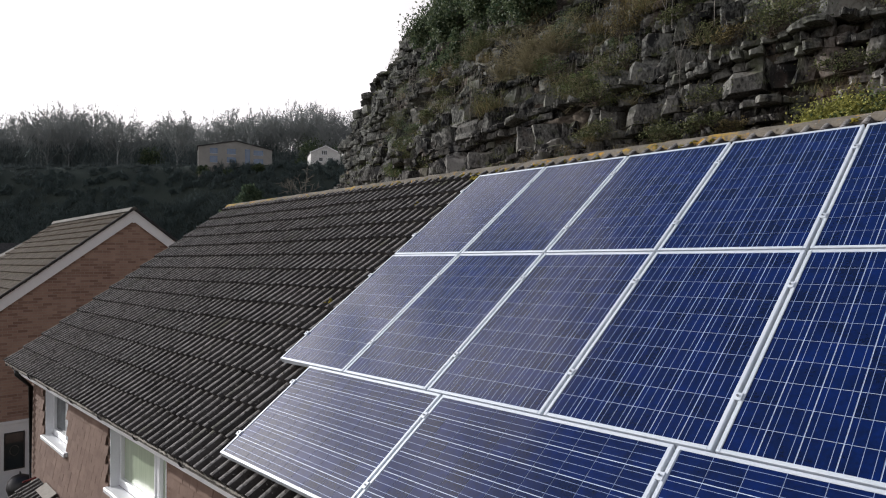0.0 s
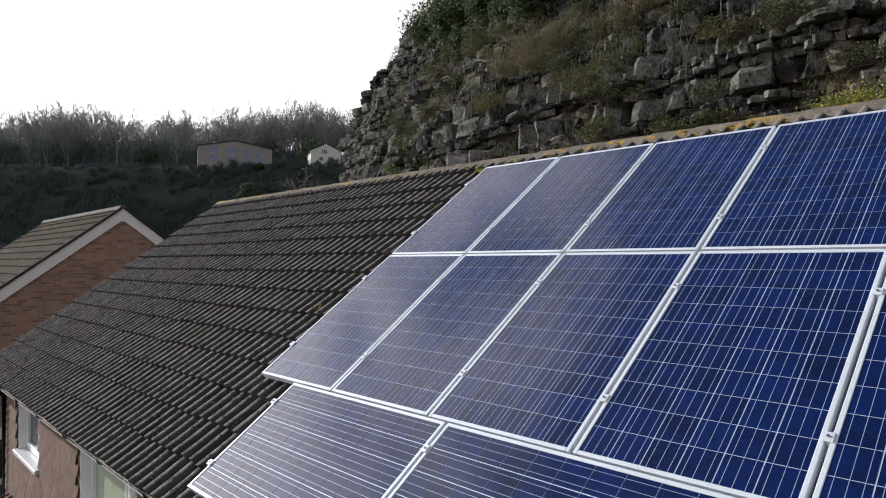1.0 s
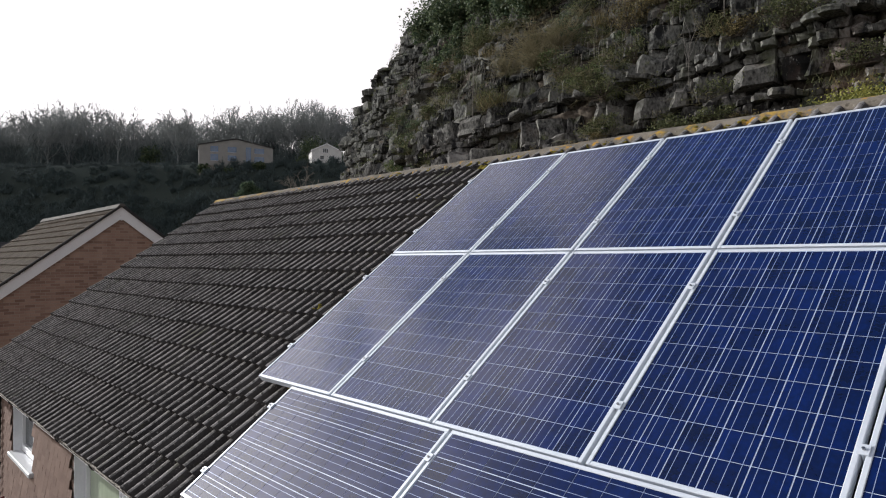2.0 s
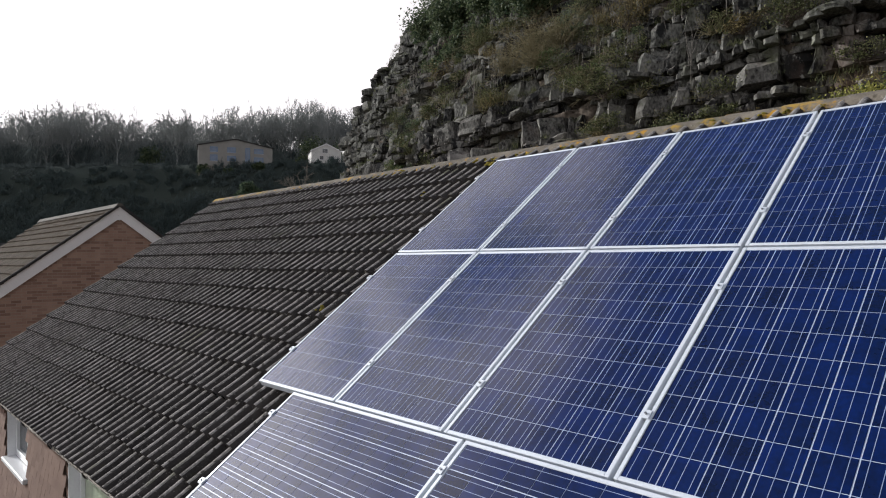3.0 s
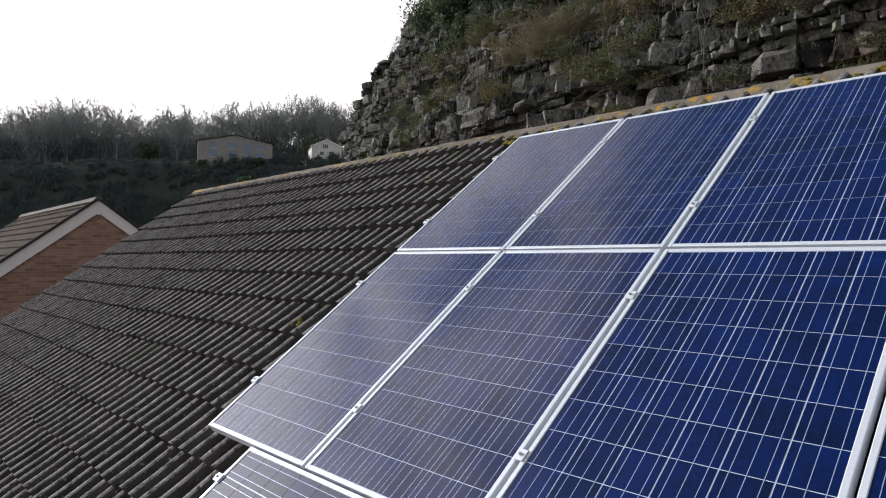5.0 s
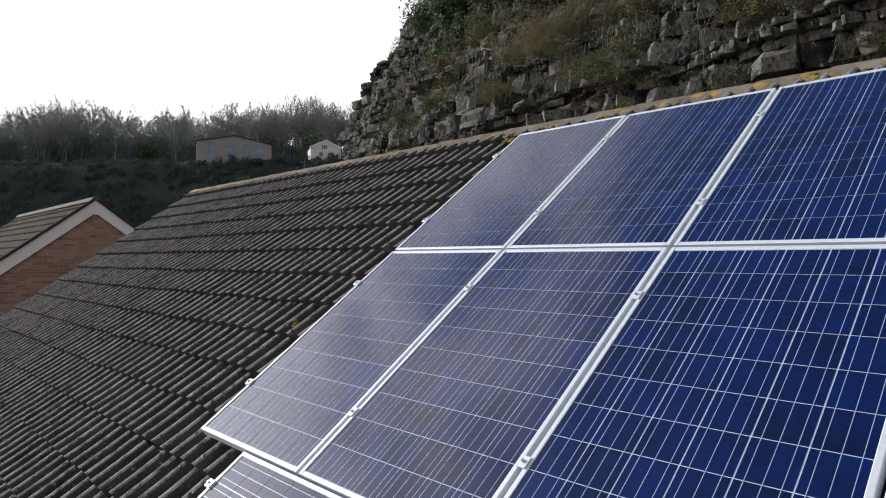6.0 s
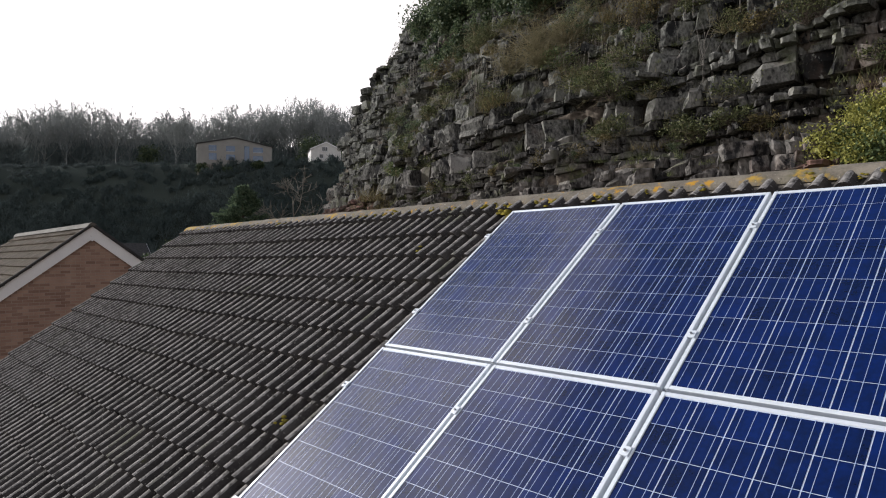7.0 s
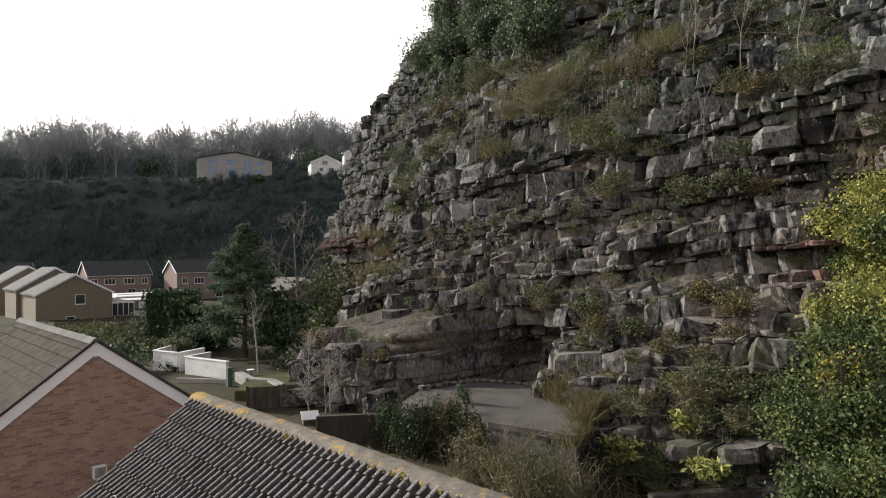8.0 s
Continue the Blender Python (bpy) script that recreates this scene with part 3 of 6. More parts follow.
part("overflow_pipe", Shape().tube([(px - 0.28, WALL_FRONT_Y - 0.02, 3.46), (px - 0.28, WALL_FRONT_Y + 0.22, 3.42)], 0.016, 8), material("dark_red_plastic", (0.12, 0.015, 0.015), (0.18, 0.03, 0.03)), house, "short dark red overflow pipe")


def window(parent, x0, x1, z0, z1, y, split, curtain):
    """A white casement window with sill, reveals, panes and a blind behind."""
    w = new("window")
    w.parent = parent
    fr = Shape()
    t, yb, yf = 0.075, y - 0.17, y - 0.10
    for lo, hi in (((x0, yb, z0), (x0 + t, yf, z1)), ((x1 - t, yb, z0), (x1, yf, z1)), ((x0 + t, yb, z0), (x1 - t, yf, z0 + t)), ((x0 + t, yb, z1 - t), (x1 - t, yf, z1)), ((split - 0.045, yb, z0 + t), (split + 0.045, yf, z1 - t))):
        fr.box(lo, hi, 0.008)
    part("frame", fr, M_UPVC, w)
    for a, b in ((x0 + t, split - 0.045), (split + 0.045, x1 - t)):
        part("pane", Shape().box((a, y - 0.142, z0 + t), (b, y - 0.132, z1 - t)), M_CURTAIN if curtain else M_GLASS, w)
        sash = Shape()
        for lo, hi in (((a, yf - 0.035, z0 + t), (a + 0.035, yf + 0.012, z1 - t)), ((b - 0.035, yf - 0.035, z0 + t), (b, yf + 0.012, z1 - t)), ((a + 0.035, yf - 0.035, z0 + t), (b - 0.035, yf + 0.012, z0 + t + 0.04)), ((a + 0.035, yf - 0.035, z1 - t - 0.04), (b - 0.035, yf + 0.012, z1 - t))):
            sash.box(lo, hi, 0.005)
        part("sash", sash, M_UPVC, w)
    part("sill", Shape().box((x0 - 0.05, y - 0.10, z0 - 0.05), (x1 + 0.05, y + 0.07, z0 + 0.012), 0.01), M_UPVC, w, "white projecting sill")
    part("reveal", Shape().box((x0 - 0.004, y - 0.10, z0 + 0.013), (x0 + 0.015, y + 0.004, z1)), M_UPVC, w)
    part("reveal", Shape().box((x1 - 0.015, y - 0.10, z0 + 0.013), (x1 + 0.004, y + 0.004, z1)), M_UPVC, w)
    return w


for (a, b, lo, hi), split, cur in zip(WINDOWS, (5.53, 1.88), (False, True)):
    window(house, a, b, lo, hi, WALL_FRONT_Y, split, cur)

# plain clay tiles hung on the upper storey
M_HUNG = material("brown_hung_tile", (0.145, 0.095, 0.075), (0.205, 0.140, 0.112), scale=3, rough=0.9, bump=0.4, grain=50, spec=0.25, rand=0.16)
hung_mesh = Shape().add([(x, y, z) for z, y in ((0.0, 0.030), (0.118, 0.012)) for x in (0.002, 0.163)] + [(x, 0.012, 0.0) for x in (0.002, 0.163)], [(0, 1, 3, 2), (0, 4, 5, 1), (0, 2, 4), (1, 5, 3)]).mesh("hung_tile", M_HUNG)
M_HUNG_JOINED = material("brown_hung_tile_joined", (0.145, 0.095, 0.075), (0.205, 0.140, 0.112), scale=3, rough=0.9, bump=0.4, grain=50, spec=0.25, island=0.16)
hung_rest = Shape()
hung_v, hung_f = [v.co[:] for v in hung_mesh.vertices], [tuple(f.vertices) for f in hung_mesh.polygons]
for r in range(19):
    for c in range(97):
        hx, hz = WALL_GABLE_X - 0.17 - c * 0.165 - (r % 2) * 0.0825, 5.06 - r * 0.115
        if any(a - 0.17 < hx < b and lo - 0.16 < hz < hi for a, b, lo, hi in WINDOWS) or hx < HOUSE_X0:
            continue
        at = pose(hx, WALL_FRONT_Y + random.uniform(0, 0.003), hz, 0, 0, random.uniform(-0.5, 0.5))
        if hx > 3.9:
            part("hung_tile", hung_mesh, None, house, at=at)
        else:
            hung_rest.add(hung_v, hung_f, at)
part("hung_tiles", hung_rest, M_HUNG_JOINED, house)["kind"] = "stuff"

# ---- tiles ----
TILE_W, GAUGE, COURSES = 0.30, SLOPE_LEN / 15, 15
ROLL = [(0.0, 0.0), (0.018, 0.001)] + [(0.018 + 0.012 * k, 0.001 + 0.050 * math.sin(math.pi * k / 10) ** 0.85) for k in range(1, 10)]


def tile_shape(warp=0.0):
    """A double-roll interlocking tile: head at y=0, tail at the lower edge, lip turned down."""
    prof = [(x + k * 0.15, z) for k in range(2) for x, z in ROLL] + [(0.30, 0.0)]
    n = len(prof)
    vs = []
    for y, lift in ((0.0, -0.012), (GAUGE * 0.55, 0.004), (GAUGE + 0.014, 0.024)):
        vs += [(x, y, z * 0.98 + lift + warp * (x - 0.15)) for x, z in prof]
    vs += [(x, GAUGE + 0.008, z * 0.9 - 0.006 + warp * (x - 0.15)) for x, z in prof]
    fs = [(r * n + i, r * n + i + 1, (r + 1) * n + i + 1, (r + 1) * n + i) for r in range(3) for i in range(n - 1)]
    return vs, [q[::-1] for q in fs]


def paint_lit_crests(me):
    """The crowns of the rolls are painted paler, as sunlit, with lichen flecks."""
    me.materials.append(M_TILE_LIT)
    crown = [k for k, (x, z) in enumerate(ROLL[:-1]) if z > 0.038 and ROLL[k + 1][1] > 0.036]
    per_row = 2 * len(ROLL)
    for i, poly in enumerate(me.polygons):
        if (i % per_row) % len(ROLL) in crown and (i // per_row) % 3 < 2:
            poly.material_index = 1
    return me


roof = new("roof")
roof.parent = house
tile_meshes = []
for k in range(5):
    s = Shape().add(*tile_shape(random.uniform(-0.012, 0.012)))
    tile_meshes.append(paint_lit_crests(s.mesh("roof_tile", M_TILE)))
rest, rest_back = Shape(), Shape()
tv, tf = tile_shape()
columns = int((VERGE_X - ROOF_END_X) / TILE_W)
tile_poses = []
for c in range(columns):
    for r in range(COURSES):
        x0 = VERGE_X - (c + 1) * TILE_W
        slip = random.uniform(0.0, 0.014) if random.random() < 0.2 else 0.0
        jit = pose(x0 + random.uniform(-0.002, 0.002), r * GAUGE + (0.25 * GAUGE if r == 0 else slip) + random.uniform(-0.007, 0.007), -0.048 + random.uniform(-0.004, 0.003), 0, random.uniform(-0.4, 0.4), random.uniform(-0.35, 0.35))
        if r == 0:
            jit = jit @ Matrix.Diagonal((1, 0.75, 1, 1))
        if c < 25 and len(tile_poses) < 300 and x0 < 6.0 and x0 > -0.05:
            tile_poses.append(ROOF @ jit)
        elif x0 > -1.3 or r < 3 or r > 11 or x0 < -6.6:
            rest.add(tv, tf, ROOF @ jit)
        rest_back.add([(-VERGE_X + c * TILE_W + x, r * GAUGE + (0.25 * GAUGE + 0.75 * y if r == 0 else y), z - 0.048) for x, y, z in tv], tf, ROOF_BACK)
part("roof_tiles", paint_lit_crests(rest.mesh("roof_tiles", M_TILE_JOINED)), None, roof)["kind"] = "stuff"
part("roof_tiles", paint_lit_crests(rest_back.mesh("roof_tiles", M_TILE_JOINED)), None, roof)["kind"] = "stuff"

# half-round ridge tiles bedded on mortar
for i in range(int((VERGE_X - ROOF_END_X) / 0.45)):
    x1 = VERGE_X + 0.06 - i * 0.45
    seg, n = Shape(), 10
    r0, r1 = 0.107, 0.100
    dz = random.uniform(-0.002, 0.002)
    vs = []
    for x, r in ((x1, r0), (x1 - 0.02, r0), (x1 - 0.445, r1)):
        vs += [(x, APEX_Y + r * 1.55 * math.cos(a), APEX_Z - 0.150 + dz + r * math.sin(a)) for a in [math.pi * k / n for k in range(n + 1)]]
    m1 = n + 1
    vs += vs[:m1] + vs[2 * m1:3 * m1]
    fs = [(q * m1 + k, q * m1 + k + 1, (q + 1) * m1 + k + 1, (q + 1) * m1 + k) for q in range(2) for k in range(n)] + [tuple(range(3 * m1, 4 * m1))[::-1], tuple(range(4 * m1, 5 * m1))]
    seg.add(vs, fs)
    ridge_mesh = fix_normals(seg.mesh("ridge_tile", M_RIDGE_END if i == 0 else M_RIDGE))
    for poly in ridge_mesh.polygons:
        poly.use_smooth = len(poly.vertices) == 4
    part("ridge_tile", ridge_mesh, None, roof, "ridge tile covered in yellow lichen" if i == 0 else "")
    bed = Shape()
    for side in (1, -1):
        y0 = APEX_Y + side * 0.168
        o = [(APEX_Y + side * 0.11, APEX_Z - 0.20), (y0 + side * 0.012, APEX_Z - 0.190), (y0 - side * 0.006, APEX_Z - 0.160 + random.uniform(-0.008, 0.008)), (APEX_Y + side * 0.105, APEX_Z - 0.150)]
        bed.extrude(o, x1 - 0.452 + random.uniform(-0.01, 0), x1 - 0.002, 0)
    part("mortar_bed", fix_normals(bed.mesh("mortar_bed", M_MORTAR)), None, roof)
verge = Shape()
for m_ in (ROOF, ROOF_BACK):
    sx = 1 if m_ is ROOF else -1
    a, b = sorted((sx * (VERGE_X - 0.01), sx * (VERGE_X - 0.05)))
    verge.box((a, 0.05, -0.085), (b, SLOPE_LEN - 0.01, -0.045), 0.01, m_)
part("verge", verge, M_MORTAR, roof, "mortared verge")
moss_spots = [(random.uniform(-5.5, 7.4), random.uniform(0.17, 0.25), random.uniform(0.02, 0.05)) for k in range(46)]
for u, s_, rad in moss_spots + [(0.32, 0.34, 0.10), (0.22, 0.42, 0.075), (0.42, 0.26, 0.06), (-0.18, 0.24, 0.06), (1.0, 0.22, 0.05), (-0.62, 0.24, 0.05), (2.3, 0.2, 0.05), (0.9, 0.9, 0.04), (4.4, 0.25, 0.05), (0.5, 2.9, 0.05), (-0.25, 3.75, 0.06), (-0.1, 3.6, 0.05)]:
    clump = Shape()
    for k in range(7):
        q = on_roof(u + random.uniform(-1, 1) * rad, s_ + random.uniform(-1, 1) * rad, random.uniform(-0.022, 0.0))
        e = rad * random.uniform(0.25, 0.5)
        clump.add([(q.x + e * math.cos(a) * math.cos(b), q.y + e * math.sin(a) * math.cos(b), q.z + e * 0.55 * math.sin(b)) for b in (-0.3, 0.5, 1.2) for a in [2 * math.pi * j / 7 for j in range(7)]], [(r * 7 + j, r * 7 + (j + 1) % 7, (r + 1) * 7 + (j + 1) % 7, (r + 1) * 7 + j) for r in range(2) for j in range(7)] + [tuple(range(14, 21))])
    part("moss_clump", clump.mesh("moss_clump", M_MOSS, True), None, roof)

# ---- solar panels ----
PW, PH, GAP, PANEL_S, PANEL_H = 0.992, 1.65, 0.02, 0.536, 0.11


def panel_template(name, label):
    """A framed module of six by ten cells. Local: x to the side, y down the slope, z up out of the glass."""
    p = thing(name, label, "solar panel", "solar panels on the roof")
    fr = Shape()
    t, d = 0.022, 0.050
    fr.box((0, 0, -d), (t, PH, 0), 0.0025).box((PW - t, 0, -d), (PW, PH, 0), 0.0025).box((t, 0, -d), (PW - t, t, 0), 0.0025).box((t, PH - t, -d), (PW - t, PH, 0), 0.0025)
    part("frame", fr, M_ALU, p, "brushed aluminium frame")
    part("backsheet", Shape().box((t, t, -0.012), (PW - t, PH - t, -0.006)), M_BACK, p)
    cw, ch = 0.1540, 0.1568
    gx, gy = 0.0055, 0.0034
    ox, oy = (PW - 6 * cw - 5 * gx) / 2, (PH - 10 * ch - 9 * gy) / 2
    cell = Shape().box((0, 0, 0), (cw, ch, 0.0012)).mesh("cell", M_CELL)
    for i in range(6):
        for j in range(10):
            part("cell", cell, None, p, at=Matrix.Translation((ox + i * (cw + gx), oy + j * (ch + gy), -0.0058)))
    bar = Shape().box((-0.0011, oy - 0.006, -0.0047), (0.0011, PH - oy + 0.006, -0.0040)).mesh("busbar", M_BUS)
    for i in range(6):
        for k in (0.175, 0.5, 0.825):
            part("busbar", bar, None, p, at=Matrix.Translation((ox + i * (cw + gx) + k * cw, 0, 0)))
    return p


def clamp(u, s, h, end=False):
    c = thing("end_clamp" if end else "mid_clamp", "small bolted aluminium clamp holding the panel frames", "clamp", "panel clamps", at=ROOF @ pose(u, s, h))
    body = Shape()
    if end:
        body.box((-0.006, -0.022, -0.038), (0.030, 0.022, 0.006), 0.003).box((-0.022, -0.022, 0.0015), (-0.005, 0.022, 0.006), 0.001)
    else:
        body.box((-0.021, -0.025, 0.0015), (0.021, 0.025, 0.0065), 0.002).box((-0.007, -0.02, -0.038), (0.007, 0.02, 0.001))
    part("body", body, M_ALU, c)
    bx = 0.013 if end else 0.0
    part("bolt", Shape().tube([(bx, 0, 0.006), (bx, 0, 0.014)], 0.0065, 6), M_STEEL, c)
    return c


first = panel_template("solar_panel", "blue polycrystalline solar panel in an aluminium frame, mounted upright")
first.matrix_world = ROOF @ pose(-PW, PANEL_S, PANEL_H)
for row in range(2):
    for c in range(7):
        if row or c:
            copy_thing(first, ROOF @ pose(-PW - c * (PW + GAP), PANEL_S + row * (PH + GAP) + random.uniform(-0.001, 0.001), PANEL_H))
    for sr in (0.36, 1.29):
        s_ = PANEL_S + row * (PH + GAP) + sr
        rail = Shape().box((-7.2, s_ - 0.02, PANEL_H - 0.090), (0.05, s_ + 0.02, PANEL_H - 0.052), 0.003, ROOF)
        solid("mounting_rail", rail, M_ALU, "aluminium mounting rail under the panels", "rail", "mounting rails")
        for c in range(1, 7):
            clamp(-c * (PW + GAP) + GAP / 2, s_, PANEL_H)
        clamp(0.002, s_, PANEL_H, True)
ROW3_U, ROW3_S = -0.53, PANEL_S + 2 * (PH + GAP) - 0.008
for c in range(4):
    q = copy_thing(first, ROOF @ pose(ROW3_U - c * (PH + GAP) , ROW3_S, PANEL_H, 0, 0, 90))
    tagged(q, "blue polycrystalline solar panel in an aluminium frame, mounted sideways")
for sr in (0.20, 0.79):
    s_ = ROW3_S + sr
    rail = Shape().box((-7.2, s_ - 0.02, PANEL_H - 0.090), (ROW3_U + 0.05, s_ + 0.02, PANEL_H - 0.052), 0.003, ROOF)
    solid("mounting_rail", rail, M_ALU, "aluminium mounting rail under the panels", "rail", "mounting rails")
    for c in range(1, 4):
        clamp(ROW3_U - c * (PH + GAP) + GAP / 2, s_, PANEL_H)
    clamp(ROW3_U + 0.002, s_, PANEL_H, True)
# roof hooks that carry the rails
for s_ in (PANEL_S + 0.36, PANEL_S + 1.29, PANEL_S + 2.03, PANEL_S + 2.96, ROW3_S + 0.20, ROW3_S + 0.79):
    for u in (-0.9, -2.7, -4.5, -6.3):
        hook = Shape().box((u - 0.018, s_ - 0.012, -0.05), (u + 0.018, s_ + 0.012, PANEL_H - 0.088), 0.002, ROOF)
        solid("roof_hook", hook, M_STEEL, "steel roof hook carrying a mounting rail", "hook", "roof hooks")

# ---- the neighbouring house ----
NB_X, NB_APEX_Y, NB_APEX_Z, NB_PITCH, NB_LEN = 14.45, -0.40, 8.50, radians(37.0), 5.05
neighbour = thing("house", "red-brown brick house with white bargeboards and a pale tiled roof", "house")
nc, ns_ = math.cos(NB_PITCH), math.sin(NB_PITCH)
NB_ROOF = Matrix(((1, 0, 0, 0), (0, nc, ns_, NB_APEX_Y), (0, -ns_, nc, NB_APEX_Z), (0, 0, 0, 1)))
NB_BACK = Matrix(((-1, 0, 0, 0), (0, -nc, -ns_, NB_APEX_Y), (0, -ns_, nc, NB_APEX_Z), (0, 0, 0, 1)))
nb_half = 3.75
nb_eave = NB_APEX_Z - 0.12 - nb_half * math.tan(NB_PITCH)
outline = [(NB_APEX_Y + nb_half, GROUND_Z - 0.4), (NB_APEX_Y + nb_half, nb_eave), (NB_APEX_Y, NB_APEX_Z - 0.12), (NB_APEX_Y - nb_half, nb_eave), (NB_APEX_Y - nb_half, GROUND_Z - 0.4)]
part("gable_wall", fix_normals(Shape().extrude(outline, NB_X + 0.10, NB_X + 0.38).mesh("gable_wall", M_BRICK_RED)), None, neighbour)
part("gable_wall", fix_normals(Shape().extrude(outline, NB_X + 8.72, NB_X + 9.0).mesh("gable_wall", M_BRICK_RED)), None, neighbour)
for sy in (1, -1):
    yo = NB_APEX_Y + sy * nb_half
    part("wall", Shape().box((NB_X + 0.381, min(yo, yo - sy * 0.28), GROUND_Z - 0.4), (NB_X + 8.719, max(yo, yo - sy * 0.28), nb_eave)), M_BRICK_RED, neighbour)
barge = Shape()
for m_, sx in ((NB_ROOF, 1), (NB_BACK, -1)):
    a, b = sorted((sx * (NB_X + 0.03), sx * (NB_X + 0.055)))
    barge.box((a, 0.14, -0.300), (b, NB_LEN, -0.040), 0.004, m_)
peak = [(NB_APEX_Y - 0.26, NB_APEX_Z - 0.245), (NB_APEX_Y, NB_APEX_Z - 0.050), (NB_APEX_Y + 0.26, NB_APEX_Z - 0.245), (NB_APEX_Y, NB_APEX_Z - 0.43)]
barge.extrude(peak, NB_X + 0.024, NB_X + 0.058, 0)
part("bargeboard", fix_normals(barge.mesh("bargeboard", M_BARGE)), None, neighbour, "white painted bargeboard")
under = Shape()
for m_, sx in ((NB_ROOF, 1), (NB_BACK, -1)):
    a, b = sorted((sx * (NB_X + 0.056), sx * (NB_X + 8.95)))
    under.box((a, 0.03, -0.11), (b, NB_LEN - 0.02, -0.05), 0, m_)
part("roof_deck", under, M_BLACK, neighbour)
nroof = new("roof")
nroof.parent = neighbour
for m_, sx in ((NB_ROOF, 1), (NB_BACK, -1)):
    a, b = sorted((sx * (NB_X - 0.045), sx * (NB_X + 0.020)))
    part("verge_trim", Shape().box((a, 0.06, -0.035), (b, NB_LEN + 0.02, 0.030), 0.012, m_), M_DARKROOF, nroof, "dark strip along the verge")
n_courses, nb_gauge = 15, NB_LEN / 15
ribs = [(0.004 + 0.372 * k / 16, (0.0, 0.013, 0.013, 0.0)[k % 4]) for k in range(17)]
flat_mesh = Shape().add([(x, y, z + rib) for y, z in ((0, -0.036), (nb_gauge + 0.03, 0.012), (nb_gauge + 0.024, -0.030)) for x, rib in ribs], [(r * 17 + k, (r + 1) * 17 + k, (r + 1) * 17 + k + 1, r * 17 + k + 1) for r in range(2) for k in range(16)]).mesh("roof_tile", M_FLATTILE)
joined = Shape()
for c in range(24):
    for r in range(n_courses):
        p = pose(NB_X - 0.02 + c * 0.38, r * nb_gauge, -0.012 + random.uniform(-0.002, 0.002), random.uniform(-0.25, 0.25), 0, 0)
        if c < 20:
            part("roof_tile", flat_mesh, None, nroof, at=NB_ROOF @ p)
        else:
            joined.add([v.co[:] for v in flat_mesh.vertices], [tuple(f.vertices) for f in flat_mesh.polygons], NB_ROOF @ p)
        joined.add([(-(NB_X - 0.02 + 9.12) + v.co.x + c * 0.38, v.co.y + r * nb_gauge, v.co.z - 0.012) for v in flat_mesh.vertices], [tuple(f.vertices) for f in flat_mesh.polygons], NB_BACK)
part("roof_tiles", joined, M_FLATTILE, nroof)["kind"] = "stuff"
for i in range(20):
    x0 = NB_X - 0.02 + i * 0.455
    seg = Shape().extrude([(NB_APEX_Y - 0.15, NB_APEX_Z - 0.085), (NB_APEX_Y - 0.06, NB_APEX_Z + 0.028), (NB_APEX_Y, NB_APEX_Z + 0.048), (NB_APEX_Y + 0.06, NB_APEX_Z + 0.028), (NB_APEX_Y + 0.15, NB_APEX_Z - 0.085), (NB_APEX_Y, NB_APEX_Z - 0.03)], x0, x0 + 0.45, 0)
    part("ridge_tile", fix_normals(seg.mesh("ridge_tile", M_PALEROOF)), None, nroof)
part("flue_box", Shape().box((NB_X - 0.07, -0.62, 5.02), (NB_X + 0.098, -0.30, 5.34), 0.02), M_UPVC, neighbour, "white plastic vent box on the gable")
part("flue_grille", Shape().box((NB_X - 0.076, -0.585, 5.055), (NB_X - 0.066, -0.335, 5.305), 0.003), M_CONC, neighbour, "grey grille of the vent box")
# side door with a dark leaded panel
door = new("door")
door.parent = neighbour
part("frame", Shape().box((NB_X + 0.04, 1.98, GROUND_Z), (NB_X + 0.098, 2.06, 2.84), 0.006).box((NB_X + 0.04, 3.00, GROUND_Z), (NB_X + 0.098, 3.08, 2.84), 0.006).box((NB_X + 0.04, 2.06, 2.76), (NB_X + 0.098, 3.00, 2.84), 0.006), M_UPVC, door)
part("leaf", Shape().box((NB_X + 0.058, 2.063, GROUND_Z + 0.02), (NB_X + 0.098, 2.997, 2.757), 0.004), M_UPVC, door)
part("glazing", Shape().box((NB_X + 0.05, 2.30, 1.62), (NB_X + 0.0575, 2.70, 2.52), 0.002), M_GLASS, door, "dark leaded glass panel")
part("glazing_bead", Shape().box((NB_X + 0.042, 2.27, 1.59), (NB_X + 0.0575, 2.30, 2.55)).box((NB_X + 0.042, 2.70, 1.59), (NB_X + 0.0575, 2.73, 2.55)).box((NB_X + 0.042, 2.30, 1.59), (NB_X + 0.0575, 2.70, 1.62)).box((NB_X + 0.042, 2.30, 2.52), (NB_X + 0.0575, 2.70, 2.55)), M_BLACK, door)
part("leading", Shape().tube([(NB_X + 0.046, 2.5 + 0.10 * math.cos(a), 2.08 + 0.13 * math.sin(a)) for a in [k * math.pi / 8 for k in range(17)]], 0.008, 5), M_GUTTER, door)

# ---- the land ----
def smooth(a, b, x):
    t = np.clip((x - a) / (b - a), 0, 1)
    return t * t * (3 - 2 * t)


